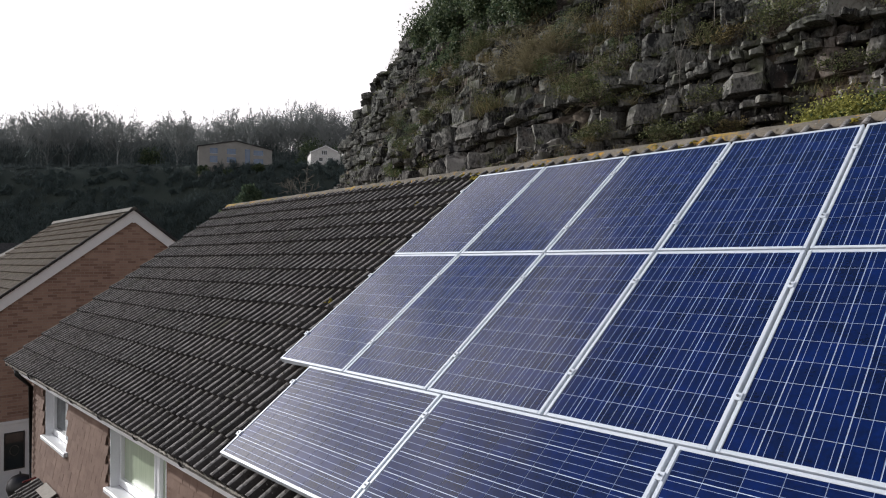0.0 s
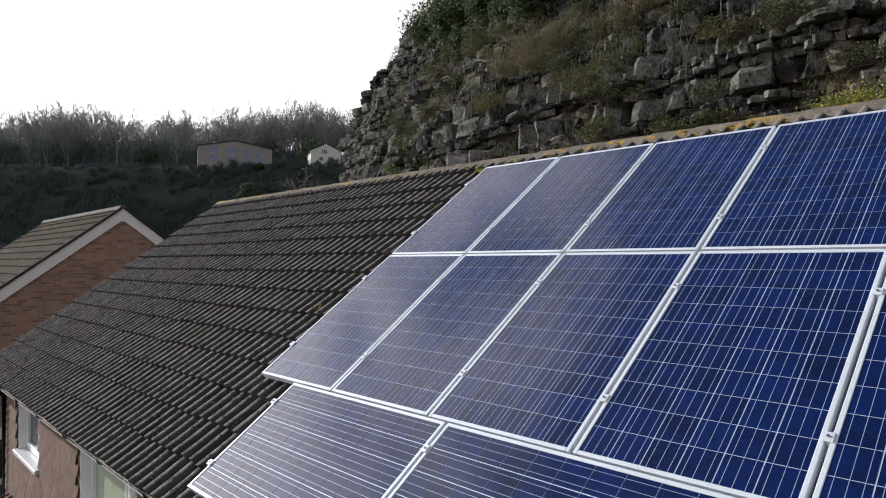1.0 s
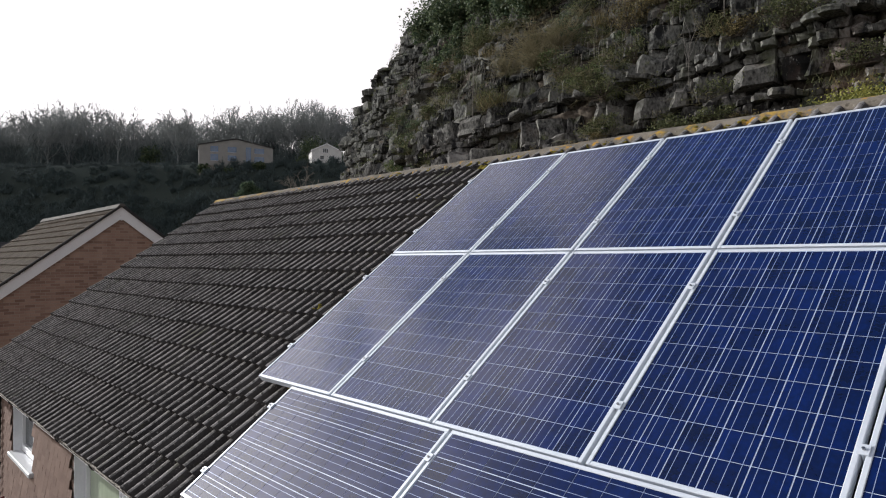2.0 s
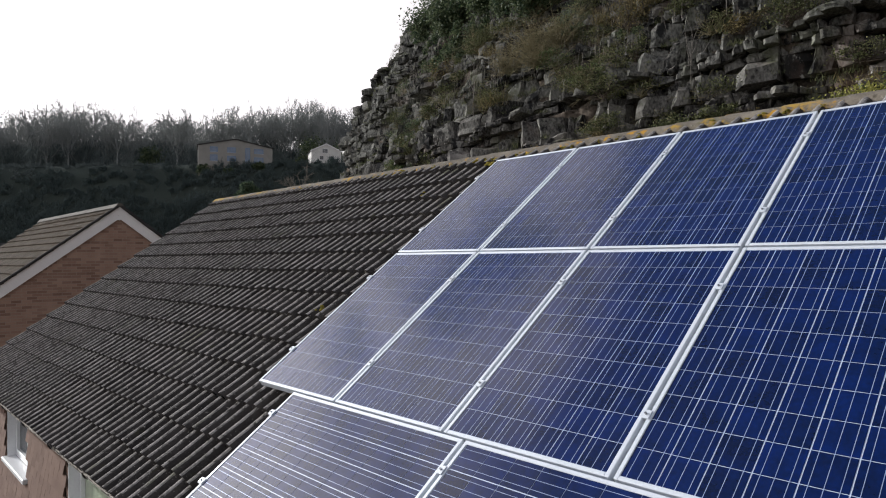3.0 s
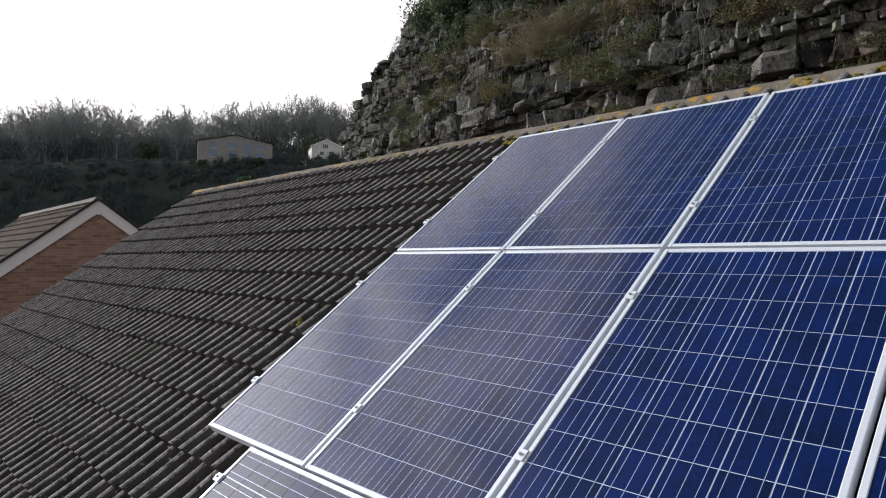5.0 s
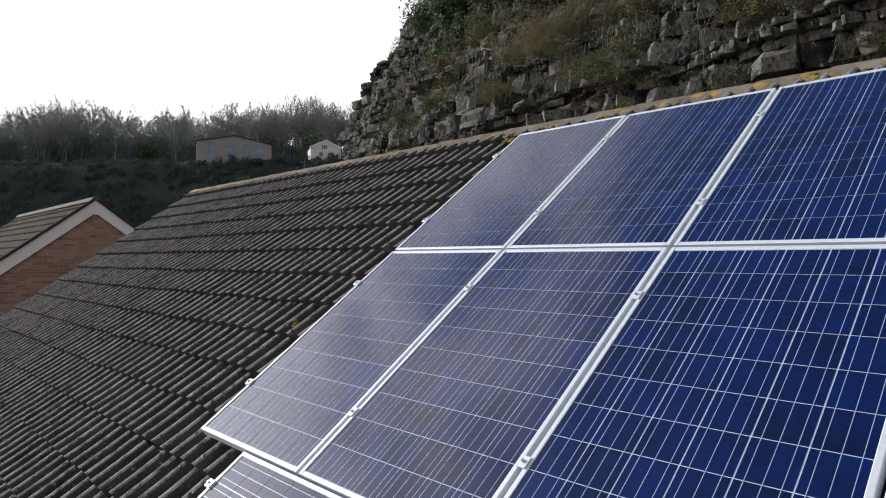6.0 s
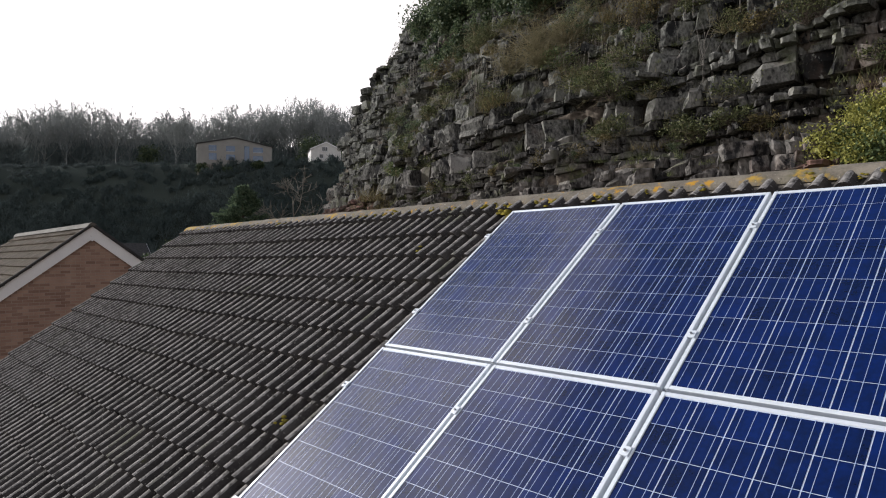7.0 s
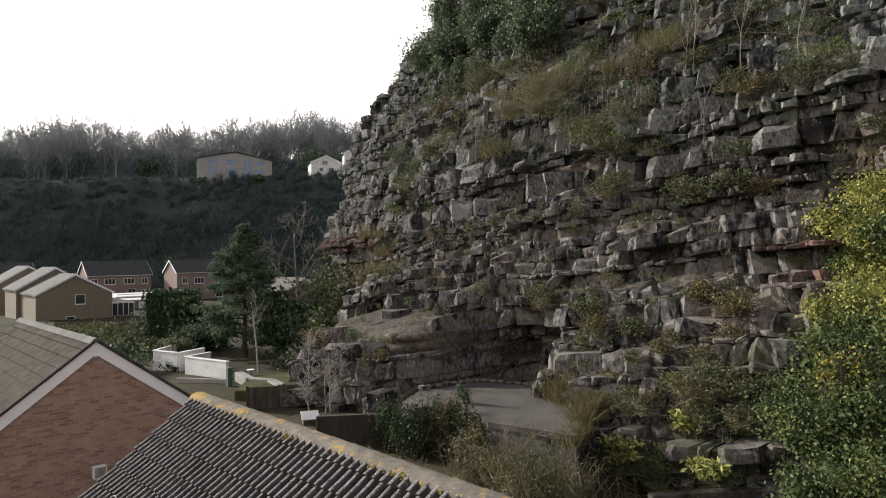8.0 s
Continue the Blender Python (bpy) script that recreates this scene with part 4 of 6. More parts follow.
def land_height(x, y):
    """The valley floor, the wooded bank with its shelf, and the hill behind the quarry."""
    dx, dy = x + 3.47, y - 4.42
    d = dx * AHEAD.x + dy * AHEAD.y
    l = dx * RIGHTWARD.x + dy * RIGHTWARD.y
    z = np.full_like(x, GROUND_Z)
    z = z + 2.1 * smooth(-4.0, -11.0, y) * smooth(6, 10, x)
    bank = smooth(150, 182, d + 0.04 * l) * 31.6 + smooth(188, 240, d + 0.04 * l) * 9 + smooth(240, 300, d) * (4 + 15 * smooth(-78, -108, l)) + smooth(300, 900, d) * 40
    z = z + bank * np.maximum(smooth(-300, -220, l), 0.4)
    hill = smooth(-46, -58, y) * (1 - smooth(36, 52, x)) * 38
    z = np.maximum(z, GROUND_Z + hill)
    z = z + smooth(300, 1200, np.hypot(dx, dy)) * 25
    z = z + 0.25 * np.sin(x * 0.11 + 1.3) * np.sin(y * 0.13) * smooth(18, 40, np.hypot(dx - 6, dy + 5))
    return z


def spaced(lo, hi, fine_lo, fine_hi, step, grow=1.16):
    a = list(np.arange(fine_lo, fine_hi + step / 2, step))
    s, x = step, fine_hi
    while x < hi:
        s *= grow
        x += s
        a.append(x)
    s, x = step, fine_lo
    while x > lo:
        s *= grow
        x -= s
        a.insert(0, x)
    return np.array(a)


gx, gy = spaced(-2600, 2600, -20, 240, 2.5), spaced(-2600, 2600, -230, 20, 2.5)
GX, GY = np.meshgrid(gx, gy, indexing="ij")
GZ = land_height(GX, GY)
nx_, ny_ = GX.shape
ii, jj = np.meshgrid(np.arange(nx_ - 1), np.arange(ny_ - 1), indexing="ij")
q0 = (ii * ny_ + jj).ravel()
ground = new("ground", numpy_mesh("ground", np.stack([GX, GY, GZ], -1).reshape(-1, 3), np.stack([q0, q0 + ny_, q0 + ny_ + 1, q0 + 1], -1), M_GROUND, True))
tagged(ground, "valley floor and hillside of winter grass and soil", "ground", kind="structure")


# ---- the quarry cliff ----
rng = np.random.default_rng(7)


def value_noise(x, y, seed):
    """Smooth noise in 0..1 on arrays."""
    xi, yi = np.floor(x).astype(np.int64), np.floor(y).astype(np.int64)
    fx, fy = x - xi, y - yi
    fx, fy = fx * fx * (3 - 2 * fx), fy * fy * (3 - 2 * fy)

    def h(a, b):
        n = (a * 374761393 + b * 668265263 + seed * 974634777) & 0x7FFFFFFF
        n = ((n ^ (n >> 13)) * 1274126177) & 0x7FFFFFFF
        return ((n ^ (n >> 16)) & 0xFFFF) / 65535.0

    return (h(xi, yi) * (1 - fx) + h(xi + 1, yi) * fx) * (1 - fy) + (h(xi, yi + 1) * (1 - fx) + h(xi + 1, yi + 1) * fx) * fy


def hash2(a, b, seed):
    n = (a.astype(np.int64) * 374761393 + b.astype(np.int64) * 668265263 + seed * 974634777) & 0x7FFFFFFF
    n = ((n ^ (n >> 13)) * 1274126177) & 0x7FFFFFFF
    return ((n ^ (n >> 16)) & 0xFFFF) / 65535.0


CLIFF_END = 56.0
BEDS = np.concatenate([[-2.0], -2.0 + np.cumsum(rng.choice([0.45, 0.6, 0.8, 1.0, 1.35, 1.9], 70, p=[0.2, 0.22, 0.2, 0.18, 0.12, 0.08]))])


def cliff_plan(u, z):
    """The face without its blocks: u runs along the foot, then round the end of the headland. Returns x, y and the way out."""
    front = np.minimum(u, CLIFF_END)
    turn = np.clip(u - CLIFF_END, 0, None)
    back = 0.30 * np.clip(front - 27, 0, None) ** 1.06
    promontory = smooth(34.0, 37.5, front) * (1 - smooth(7.5, 12.5, z)) * 7.5
    lean = 14.8 + 0.70 * z
    lean = lean + 1.0 * smooth(8.5, 10.0, z) * (1 - smooth(13, 17, z))
    lean = lean + (1.7 * smooth(12.1, 12.8, z) * (1 - smooth(14.0, 18.5, z)) - 1.0 * smooth(10.4, 11.2, z) * (1 - smooth(12.1, 12.8, z))) * (1 - smooth(12, 17, front))
    bench = smooth(19.4, 20.4, front) * (1 - smooth(28.5, 31, front))
    shelf = 14.3 + 0.10 * z + 4.8 * smooth(6.5, 7.7, z) + 0.35 * np.clip(z - 7.7, 0, None)
    lean = np.where(z < 8.8, lean + bench * (np.minimum(shelf, 14.8 + 0.70 * np.maximum(z, 7.4)) - lean), lean)
    lean = lean - 3.6 * smooth(25, 50, front) * smooth(14, 30, z)
    hollow = 3.8 * np.exp(-((front - 17.6) / 2.6) ** 4) * (1 - smooth(5.0, 9.5, z)) - 0.9 * smooth(19.5, 22, front) * (1 - smooth(33, 36, front)) * (1 - smooth(2.2, 5.5, z))
    y = -(lean + back + promontory + hollow)
    a = np.clip(turn / 9.0, 0, 1) * (math.pi / 2)
    x = np.where(turn > 0, CLIFF_END + 5.7 * np.sin(a) + 2.6 * np.exp(-((z - 13.5) / 3.0) ** 2) * np.sin(a) - 4.2 * smooth(17, 36, z) * np.sin(a) + 1.4 * smooth(22, 27, z) * np.sin(a) * (1 - smooth(27.5, 29, z)), front)
    y = np.where(turn > 0, y - 5.7 * (1 - np.cos(a)) - np.clip(turn - 9, 0, None), y)
    ox = np.where(turn > 0, np.sin(a), 0.0) + 0.18 * smooth(27, 50, front) * (turn <= 0)
    oy = np.where(turn > 0, np.cos(a), 1.0)
    return x, y, ox, oy


def cliff_depth(u, z):
    """How far the broken beds stand out from the plan."""
    zd = z + np.where(u < 8, 0.05, 0.15) * (np.minimum(u, 44) - 8) + 0.8 * (value_noise(u * 0.10, z * 0.05 + 3, 3) - 0.5) + 0.22 * (value_noise(u * 0.9, z * 0.3, 4) - 0.5)
    b = np.clip(np.searchsorted(BEDS, zd) - 1, 0, len(BEDS) - 2)
    lo, hi = BEDS[b], BEDS[b + 1]
    t = (zd - lo) / (hi - lo)
    width = 0.6 + 1.5 * hash2(b, b * 0 + 1, 5) + 0.5 * (hi - lo)
    k = u / width + 7.0 * hash2(b, b * 0 + 2, 6) + 0.35 * (value_noise(u * 1.3, zd * 0.8, 8) - 0.5)
    ki = np.floor(k)
    kf = k - ki
    r = hash2(b, ki, 9)
    out = 0.5 * (r - 0.45) + 0.5 * (hash2(b, b * 0 + 3, 10) - 0.5)
    tilt = (hash2(b, ki, 11) - 0.5) * 0.5 * (kf - 0.5) * width
    edge = np.minimum(np.minimum(kf, 1 - kf) * width, np.minimum(t, 1 - t) * (hi - lo))
    chip = -0.32 * np.exp(-edge / 0.07)
    ledge = 0.70 * ((lo + hi) / 2 - zd)
    steps = -ledge * (0.75 + 0.2 * value_noise(u * 0.2, z * 0.2, 12))
    rough = 0.5 * (value_noise(u * 0.35, z * 0.35, 13) - 0.5) + 0.20 * (value_noise(u * 2.1, z * 2.6, 14) - 0.5) + 0.09 * (value_noise(u * 5.3, z * 5.9, 15) - 0.5)
    soft = smooth(0.60, 0.72, value_noise(u * 0.16 + 5, z * 0.22, 16))
    return (out + tilt + chip) * (1 - 0.75 * soft) + steps * (1 - 0.8 * soft) + rough


LIFTS = np.concatenate([[-4.0], -4.0 + np.cumsum(rng.uniform(1.5, 3.6, 26))])


def bed_warp(u):
    return np.where(u < 8, 0.05, 0.15) * (np.minimum(u, 44) - 8) + 0.8 * (value_noise(u * 0.10, u * 0 + 3.2, 3) - 0.5)


def lifted(u, z):
    """The face was worked in lifts: each stands nearly upright, with a ledge at its top."""
    zd = z + bed_warp(u) + 0.9 * (value_noise(u * 0.12, u * 0 + 9.1, 71) - 0.5)
    g = np.clip(np.searchsorted(LIFTS, zd) - 1, 0, len(LIFTS) - 2)
    return z + ((LIFTS[g] + LIFTS[g + 1]) / 2 - zd) * 0.40 * smooth(11.0, 13.0, z) * (1 - smooth(50, 56, u))


def cliff_point(u, z, extra=0.0):
    u, z = np.asarray(u, dtype=float), np.asarray(z, dtype=float)
    x, y, ox, oy = cliff_plan(u, lifted(u, z))
    d = cliff_depth(u, z) + extra
    return np.stack([x + ox * d, y + oy * d, z + 0 * d], -1)


us = np.concatenate([np.arange(-30, -2, 0.5), np.arange(-2, 30, 0.125), np.arange(30, 66, 0.17), np.arange(66, 100, 1.0)])
zs = np.concatenate([np.arange(-0.6, 17, 0.11), np.arange(17, 34, 0.15), np.arange(34, 46.1, 0.5)])
U, Zg = np.meshgrid(us, zs, indexing="ij")
P = cliff_point(U, Zg, -0.95)
nu, nz = U.shape
ii, jj = np.meshgrid(np.arange(nu - 1), np.arange(nz - 1), indexing="ij")
q0 = (ii * nz + jj).ravel()
cliff = new("cliff", numpy_mesh("cliff", P.reshape(-1, 3), np.stack([q0, q0 + 1, q0 + nz + 1, q0 + nz], -1), M_LEDGE))
tagged(cliff, "old quarry face of layered brown sandstone with ledges", "cliff", kind="structure")

# the beds, block by block; those of the middle of the face are single stones
def bed_wave(u, zd):
    """Small rises and dips that neighbouring beds share."""
    return 0.42 * (value_noise(u * 0.55, zd * 0.16 + 0 * u, 51) - 0.5) + 0.16 * (value_noise(u * 1.9, zd * 0.4 + 0 * u, 52) - 0.5)


def rock_stone(u0, u1, zd0, zd1, out, yaw, rough, depth=1.7):
    """One jointed block of a bed: two joint faces that meet in an upright corner, a top, sides and a hidden back."""
    corner = rng.uniform(0.62, 0.86)
    us_ = u0 + (u1 - u0) * np.array([0.0, corner * 0.5, corner, 1.0])
    w = bed_warp(us_)
    lo, hi = zd0 + bed_wave(us_, zd0), zd1 + bed_wave(us_, zd1)
    zm = (zd0 + zd1) / 2 - w[1]
    x, y, ox, oy = cliff_plan(us_, lifted(us_, np.full(4, zm)))
    lean_out = yaw * (us_ - (u0 + u1) / 2)
    lean_out[3] = lean_out[2] - rng.uniform(0.35, 0.75) * (us_[3] - us_[2])
    chip = np.abs(rng.normal(size=4)) * 0.16 * (rng.uniform(size=4) < 0.6) * min(1.0, (zd1 - zd0) / 0.5)
    skew = rng.normal() * 0.22 * (zd1 - zd0)
    batter = rng.uniform(-0.12, 0.24) * (zd1 - zd0)
    tip = np.array([-1.0, -0.2, 0.5, 1.0]) * rng.normal() * 0.10 * (u1 - u0)
    vs = []
    for r in range(4):
        f = r / 3
        for c in range(4):
            edge = (r in (0, 3)) + (c in (0, 3))
            o = out + lean_out[c] - batter * (f - 0.5) + rng.normal() * rough - 0.025 * edge - (chip[c] if r == 3 else 0.0)
            z = lo[c] + (hi[c] + tip[c] - lo[c]) * f - w[c] + (rng.normal() * rough * 0.5 if r in (1, 2) else 0.0) - (0.5 * chip[c] if r == 3 else 0.0)
            vs.append((x[c] + ox[c] * o + skew * (f - 0.5) + rng.normal() * rough * 0.4, y[c] + oy[c] * o, z))
    for zz in (lo, hi):
        for c in (0, 3):
            vs.append((x[c] + ox[c] * (out - depth), y[c] + oy[c] * (out - depth), zz[c] - w[c]))
    fs = [(r * 4 + c, r * 4 + c + 4, r * 4 + c + 5, r * 4 + c + 1) for r in range(3) for c in range(3)]
    fs += [(12, 18, 19, 15, 14, 13), (0, 1, 2, 3, 17, 16), (0, 16, 18, 12, 8, 4), (3, 7, 11, 15, 19, 17)]
    return vs, fs, zm


THIN = np.concatenate([[-3.0], -3.0 + np.cumsum(rng.choice([0.22, 0.34, 0.48, 0.66, 0.9, 1.2], 120, p=[0.14, 0.2, 0.24, 0.22, 0.14, 0.06]))])
stones, red_stones, single = Shape(), Shape(), []
for b in range(len(THIN) - 1):
    zd0, zd1 = THIN[b], THIN[b + 1]
    t = zd1 - zd0
    u = -6.0 + rng.uniform(0, 1)
    bed_out = rng.uniform(-0.30, 0.35)
    jog = 0.0
    while u < 59:
        wd = max(min(float(np.clip(rng.lognormal(-0.25, 0.65), 0.3, 2.6)) * (0.40 + 0.85 * t), 0.45 + 1.35 * t), 0.7 * t)
        u0, u1 = u, u + wd
        u = u1 + (0.0 if rng.uniform() < 0.8 else rng.uniform(0.02, 0.08))
        zmid = (zd0 + zd1) / 2 - float(bed_warp(np.array([(u0 + u1) / 2]))[0])
        if zmid < -0.5 or zmid > 35:
            continue
        um = np.array([(u0 + u1) / 2])
        soft = float(value_noise(um * 0.16 + 5, np.array([zmid * 0.22]), 16)[0])
        if rng.uniform() < (0.05 if soft < 0.60 or 19 < um[0] < 31 and zmid < 6.6 else 0.14 if soft < 0.72 else 0.4):
            continue
        if 19.8 < um[0] < 30.0 and 6.0 < zmid < 7.5 and rng.uniform() < 0.85:
            continue
        slow = float(value_noise(um * 0.22, np.array([zmid * 0.45]), 41)[0]) - 0.5
        jog = 0.6 * jog + rng.normal() * 0.20 + (rng.normal() * 0.5 if rng.uniform() < 0.14 else 0.0)
        out = bed_out + 1.7 * slow + jog * (1.0 if u0 < 44 else 0.4) + 0.7 * (float(value_noise(um * 0.7, np.array([zmid * 1.1]), 43)[0]) - 0.5)
        vs, fs, zm = rock_stone(u0 + 0.008, u1 - 0.008, zd0 + 0.006, zd1 - 0.006, out, rng.uniform(0.18, 0.80), 0.022 + 0.034 * t)
        if 6.5 < u0 < 21 and 5.0 < zm < 12.5 and len(single) < 295:
            single.append((vs, fs))
        elif 9.6 < zmid < 11.3 and u0 < 13 and t < 0.6 or 11.4 < zmid < 13.6 and u0 > 41 and t < 0.8:
            red_stones.add(vs, fs)
        else:
            stones.add(vs, fs)
part("rock_beds", stones, M_ROCK, cliff)["kind"] = "stuff"
part("red_rock_beds", red_stones, M_REDROCK, cliff, "thin beds of red sandstone")["kind"] = "stuff"
for vs, fs in single:
    part("rock_block", Shape().add(vs, fs), M_ROCK, cliff)

# ---- plants ----
def leaf_mesh(name, centres, size, mat, rs, aspect=0.6, droop=0.0):
    """Many small leaves, each a bent pair of facets, at the given centres."""
    n = len(centres)
    a = rs.normal(size=(n, 3))
    a[:, 2] -= droop
    a /= np.linalg.norm(a, axis=1, keepdims=True)
    b = np.cross(a, rs.normal(size=(n, 3)))
    b /= np.linalg.norm(b, axis=1, keepdims=True) + 1e-9
    c = np.cross(a, b)
    s = (size * rs.uniform(0.6, 1.35, n))[:, None]
    v = np.stack([centres - a * s, centres + b * s * aspect + c * s * 0.15, centres + a * s, centres - b * s * aspect + c * s * 0.15], 1).reshape(-1, 3)
    k = np.arange(n) * 4
    return numpy_mesh(name, v, np.concatenate([np.stack([k, k + 1, k + 2], -1), np.stack([k, k + 2, k + 3], -1)]), mat)


def lumps(rs, centre, radii, count, clumps=14, spread=0.28):
    """Points gathered in uneven clumps over the outer part of an ellipsoid."""
    d = rs.normal(size=(clumps, 3))
    d /= np.linalg.norm(d, axis=1, keepdims=True)
    sub = d * rs.uniform(0.45, 1.0, (clumps, 1))
    pick = rs.integers(0, clumps, count)
    p = sub[pick] + rs.normal(size=(count, 3)) * spread * rs.uniform(0.5, 1.2, (clumps, 1))[pick]
    return np.asarray(centre) + p * np.asarray(radii)


def branch_mesh(name, segs, mat, sides=3):
    """Prisms from an array of rows: start, end, start radius, end radius."""
    segs = np.asarray(segs, dtype=float)
    p, q, r0, r1 = segs[:, 0:3], segs[:, 3:6], segs[:, 6:7], segs[:, 7:8]
    d = q - p
    d /= np.linalg.norm(d, axis=1, keepdims=True) + 1e-9
    ref = np.where(np.abs(d[:, 2:3]) > 0.9, np.array([[1.0, 0, 0]]), np.array([[0, 0, 1.0]]))
    a = np.cross(d, ref)
    a /= np.linalg.norm(a, axis=1, keepdims=True) + 1e-9
    b = np.cross(d, a)
    rings = []
    for pt, r in ((p, r0), (q, r1)):
        for j in range(sides):
            t = 2 * math.pi * j / sides
            rings.append(pt + (a * math.cos(t) + b * math.sin(t)) * r)
    v = np.stack(rings, 1).reshape(-1, 3)
    k = np.arange(len(segs)) * 2 * sides
    f = np.concatenate([np.stack([k + j, k + sides + j, k + sides + (j + 1) % sides, k + (j + 1) % sides], -1) for j in range(sides)])
    return numpy_mesh(name, v, f, mat)


def bare_tree(rs, height, trunk_r, levels=3, spread=0.9, first=0.28, twig=0.02):
    """Rows for branch_mesh of one leafless tree standing at the origin."""
    rows = []

    def grow(p, d, length, r, level):
        steps = 4 if level == 0 else 3 if level == 1 else 2
        pts, q = [p], p
        dd = d
        for i in range(steps):
            dd = dd + rs.normal(size=3) * (0.06 if level == 0 else 0.16)
            dd[2] += 0.05 if level else 0.0
            dd = dd / np.linalg.norm(dd)
            q = q + dd * length / steps
            pts.append(q)
        for i in range(steps):
            ra, rb = r * (1 - 0.75 * i / steps), r * (1 - 0.75 * (i + 1) / steps)
            rows.append([*pts[i], *pts[i + 1], max(ra, twig), max(rb, twig * 0.7)])
        if level >= levels:
            return
        kids = (9, 6, 5, 4)[level]
        for k in range(kids):
            t = first + (1 - first) * (k + rs.uniform(0, 1)) / kids if level == 0 else rs.uniform(0.25, 1.0)
            x = t * steps
            i = min(int(x), steps - 1)
            base = pts[i] + (pts[i + 1] - pts[i]) * (x - i)
            side = rs.normal(size=3)
            side -= dd * side.dot(dd)
            side /= np.linalg.norm(side) + 1e-9
            nd = dd * rs.uniform(0.5, 0.9) + side * spread * rs.uniform(0.6, 1.1)
            nd /= np.linalg.norm(nd)
            grow(base, nd, length * rs.uniform(0.34, 0.55) * (1.15 - 0.45 * t if level == 0 else 1), r * (1 - 0.7 * t) * 0.55 + twig * 0.3, level + 1)

    grow(np.zeros(3), np.array([0.0, 0, 1]), height * 0.82, trunk_r, 0)
    return np.array(rows)


def moved(rows, at, turn=0.0, scale=1.0):
    r = np.array(rows, dtype=float)
    c, s = math.cos(turn), math.sin(turn)
    m = np.array([[c, -s, 0], [s, c, 0], [0, 0, 1]]) * scale
    r[:, 0:3] = r[:, 0:3] @ m.T + np.asarray(at)
    r[:, 3:6] = r[:, 3:6] @ m.T + np.asarray(at)
    r[:, 6:8] *= scale
    return r


def shrub(name, label, category, at, radii, mat, leaves, size, twigs=60, rs=None, group="", stem=M_TWIG, aspect=0.6):
    """A bush: a spray of stems from the root and a ragged crown of leaves."""
    rs = rs or np.random.default_rng(int(abs(at[0] * 31 + at[2] * 17 + at[1] * 7)) + 1)
    ob = thing(name, label, category, group)
    base = np.asarray(at, dtype=float)
    top = base + np.array([0, 0, radii[2]])
    rows = []
    for k in range(twigs):
        e = rs.normal(size=3) * np.asarray(radii) * 0.62 + top
        mid = base + (e - base) * 0.5 + rs.normal(size=3) * 0.08 * radii[0]
        rows.append([*(base + rs.normal(size=3) * 0.05 * radii[0]), *mid, 0.016, 0.010])
        rows.append([*mid, *e, 0.010, 0.004])
        for j in range(3):
            t = rs.uniform(0.3, 1)
            s = mid + (e - mid) * t
            rows.append([*s, *(s + rs.normal(size=3) * np.asarray(radii) * 0.22), 0.007, 0.003])
    part("stem_tangle", branch_mesh("stem_tangle", rows, stem), None, ob)
    if leaves:
        part("crown", leaf_mesh("crown", lumps(rs, top, radii, leaves), size, mat, rs, aspect), None, ob)
    return ob


def tuft(rs, at, r, h, count):
    """Blades of a grass tuft as thin bent triangles; returns corners and faces."""
    base = np.asarray(at) + np.concatenate([rs.normal(size=(count, 2)) * r * 0.45, np.zeros((count, 1))], 1)
    lean = rs.normal(size=(count, 3)) * np.array([1, 1, 0]) * min(r * 0.9, h * 0.42)
    tip = base + lean + np.array([0, 0, 1.0]) * (h * rs.uniform(0.5, 1.1, count))[:, None]
    side = np.cross(tip - base, rs.normal(size=(count, 3)))
    side /= np.linalg.norm(side, axis=1, keepdims=True) + 1e-9
    w = 0.006 + 0.010 * rs.uniform(size=(count, 1))
    return np.stack([base - side * w, base + side * w, tip], 1).reshape(-1, 3)


def face_at(u, z, extra=0.0):
    return cliff_point(np.array([u]), np.array([z]), extra)[0]


rs = np.random.default_rng(21)

# evergreen mass on the brow of the quarry
brow = [(43.2, 29.0, 2.0, 3.2), (40.0, 30.2, 2.3, 3.8), (38.4, 27.6, 2.1, 3.0), (35.6, 29.8, 2.5, 4.0), (32.8, 27.6, 2.1, 3.0), (29.5, 29.0, 1.9, 3.0), (27.0, 29.0, 1.6, 2.4), (25.2, 25.0, 1.7, 3.2), (28.4, 26.6, 1.9, 3.2), (36.4, 33.0, 2.4, 3.4), (32.0, 32.0, 2.0, 3.0)]
for u, z, r, h in brow:
    p = face_at(u, z)
    shrub("evergreen_bush", "dark evergreen ivy-covered bush on the brow of the rock", "bush", (p[0], p[1], p[2] - 0.4), (r, r, h * 0.62), M_DARKLEAF, 9000, 0.125, 24, rs, "bushes on the brow")
for u, z, r in ((34.5, 25.5, 1.5), (36.5, 23.8, 1.3), (32.0, 26.0, 1.3), (40.0, 25.6, 1.4)):
    p = face_at(u, z)
    shrub("hanging_ivy", "ivy hanging down over the rock ledges", "ivy", (p[0], p[1] + 0.2, p[2] - r), (r, 0.6, r * 1.3), M_DARKLEAF, 2600, 0.12, 14, rs, "ivy on the rock")

# leafless saplings against the sky on the brow
for u, z, h in ((40.5, 36.5, 7.5), (43.5, 35.5, 6.0), (38.0, 38.0, 7.0), (31.0, 35.0, 5.0)):
    p = face_at(u, z)
    t = thing("sapling", "thin leafless sapling on top of the rock", "tree", "saplings on the brow")
    part("branch_crown", branch_mesh("branch_crown", moved(bare_tree(rs, h, 0.09, 3, 0.7, 0.2, 0.014), (p[0], p[1], p[2] - 0.3)), M_TWIG), None, t)

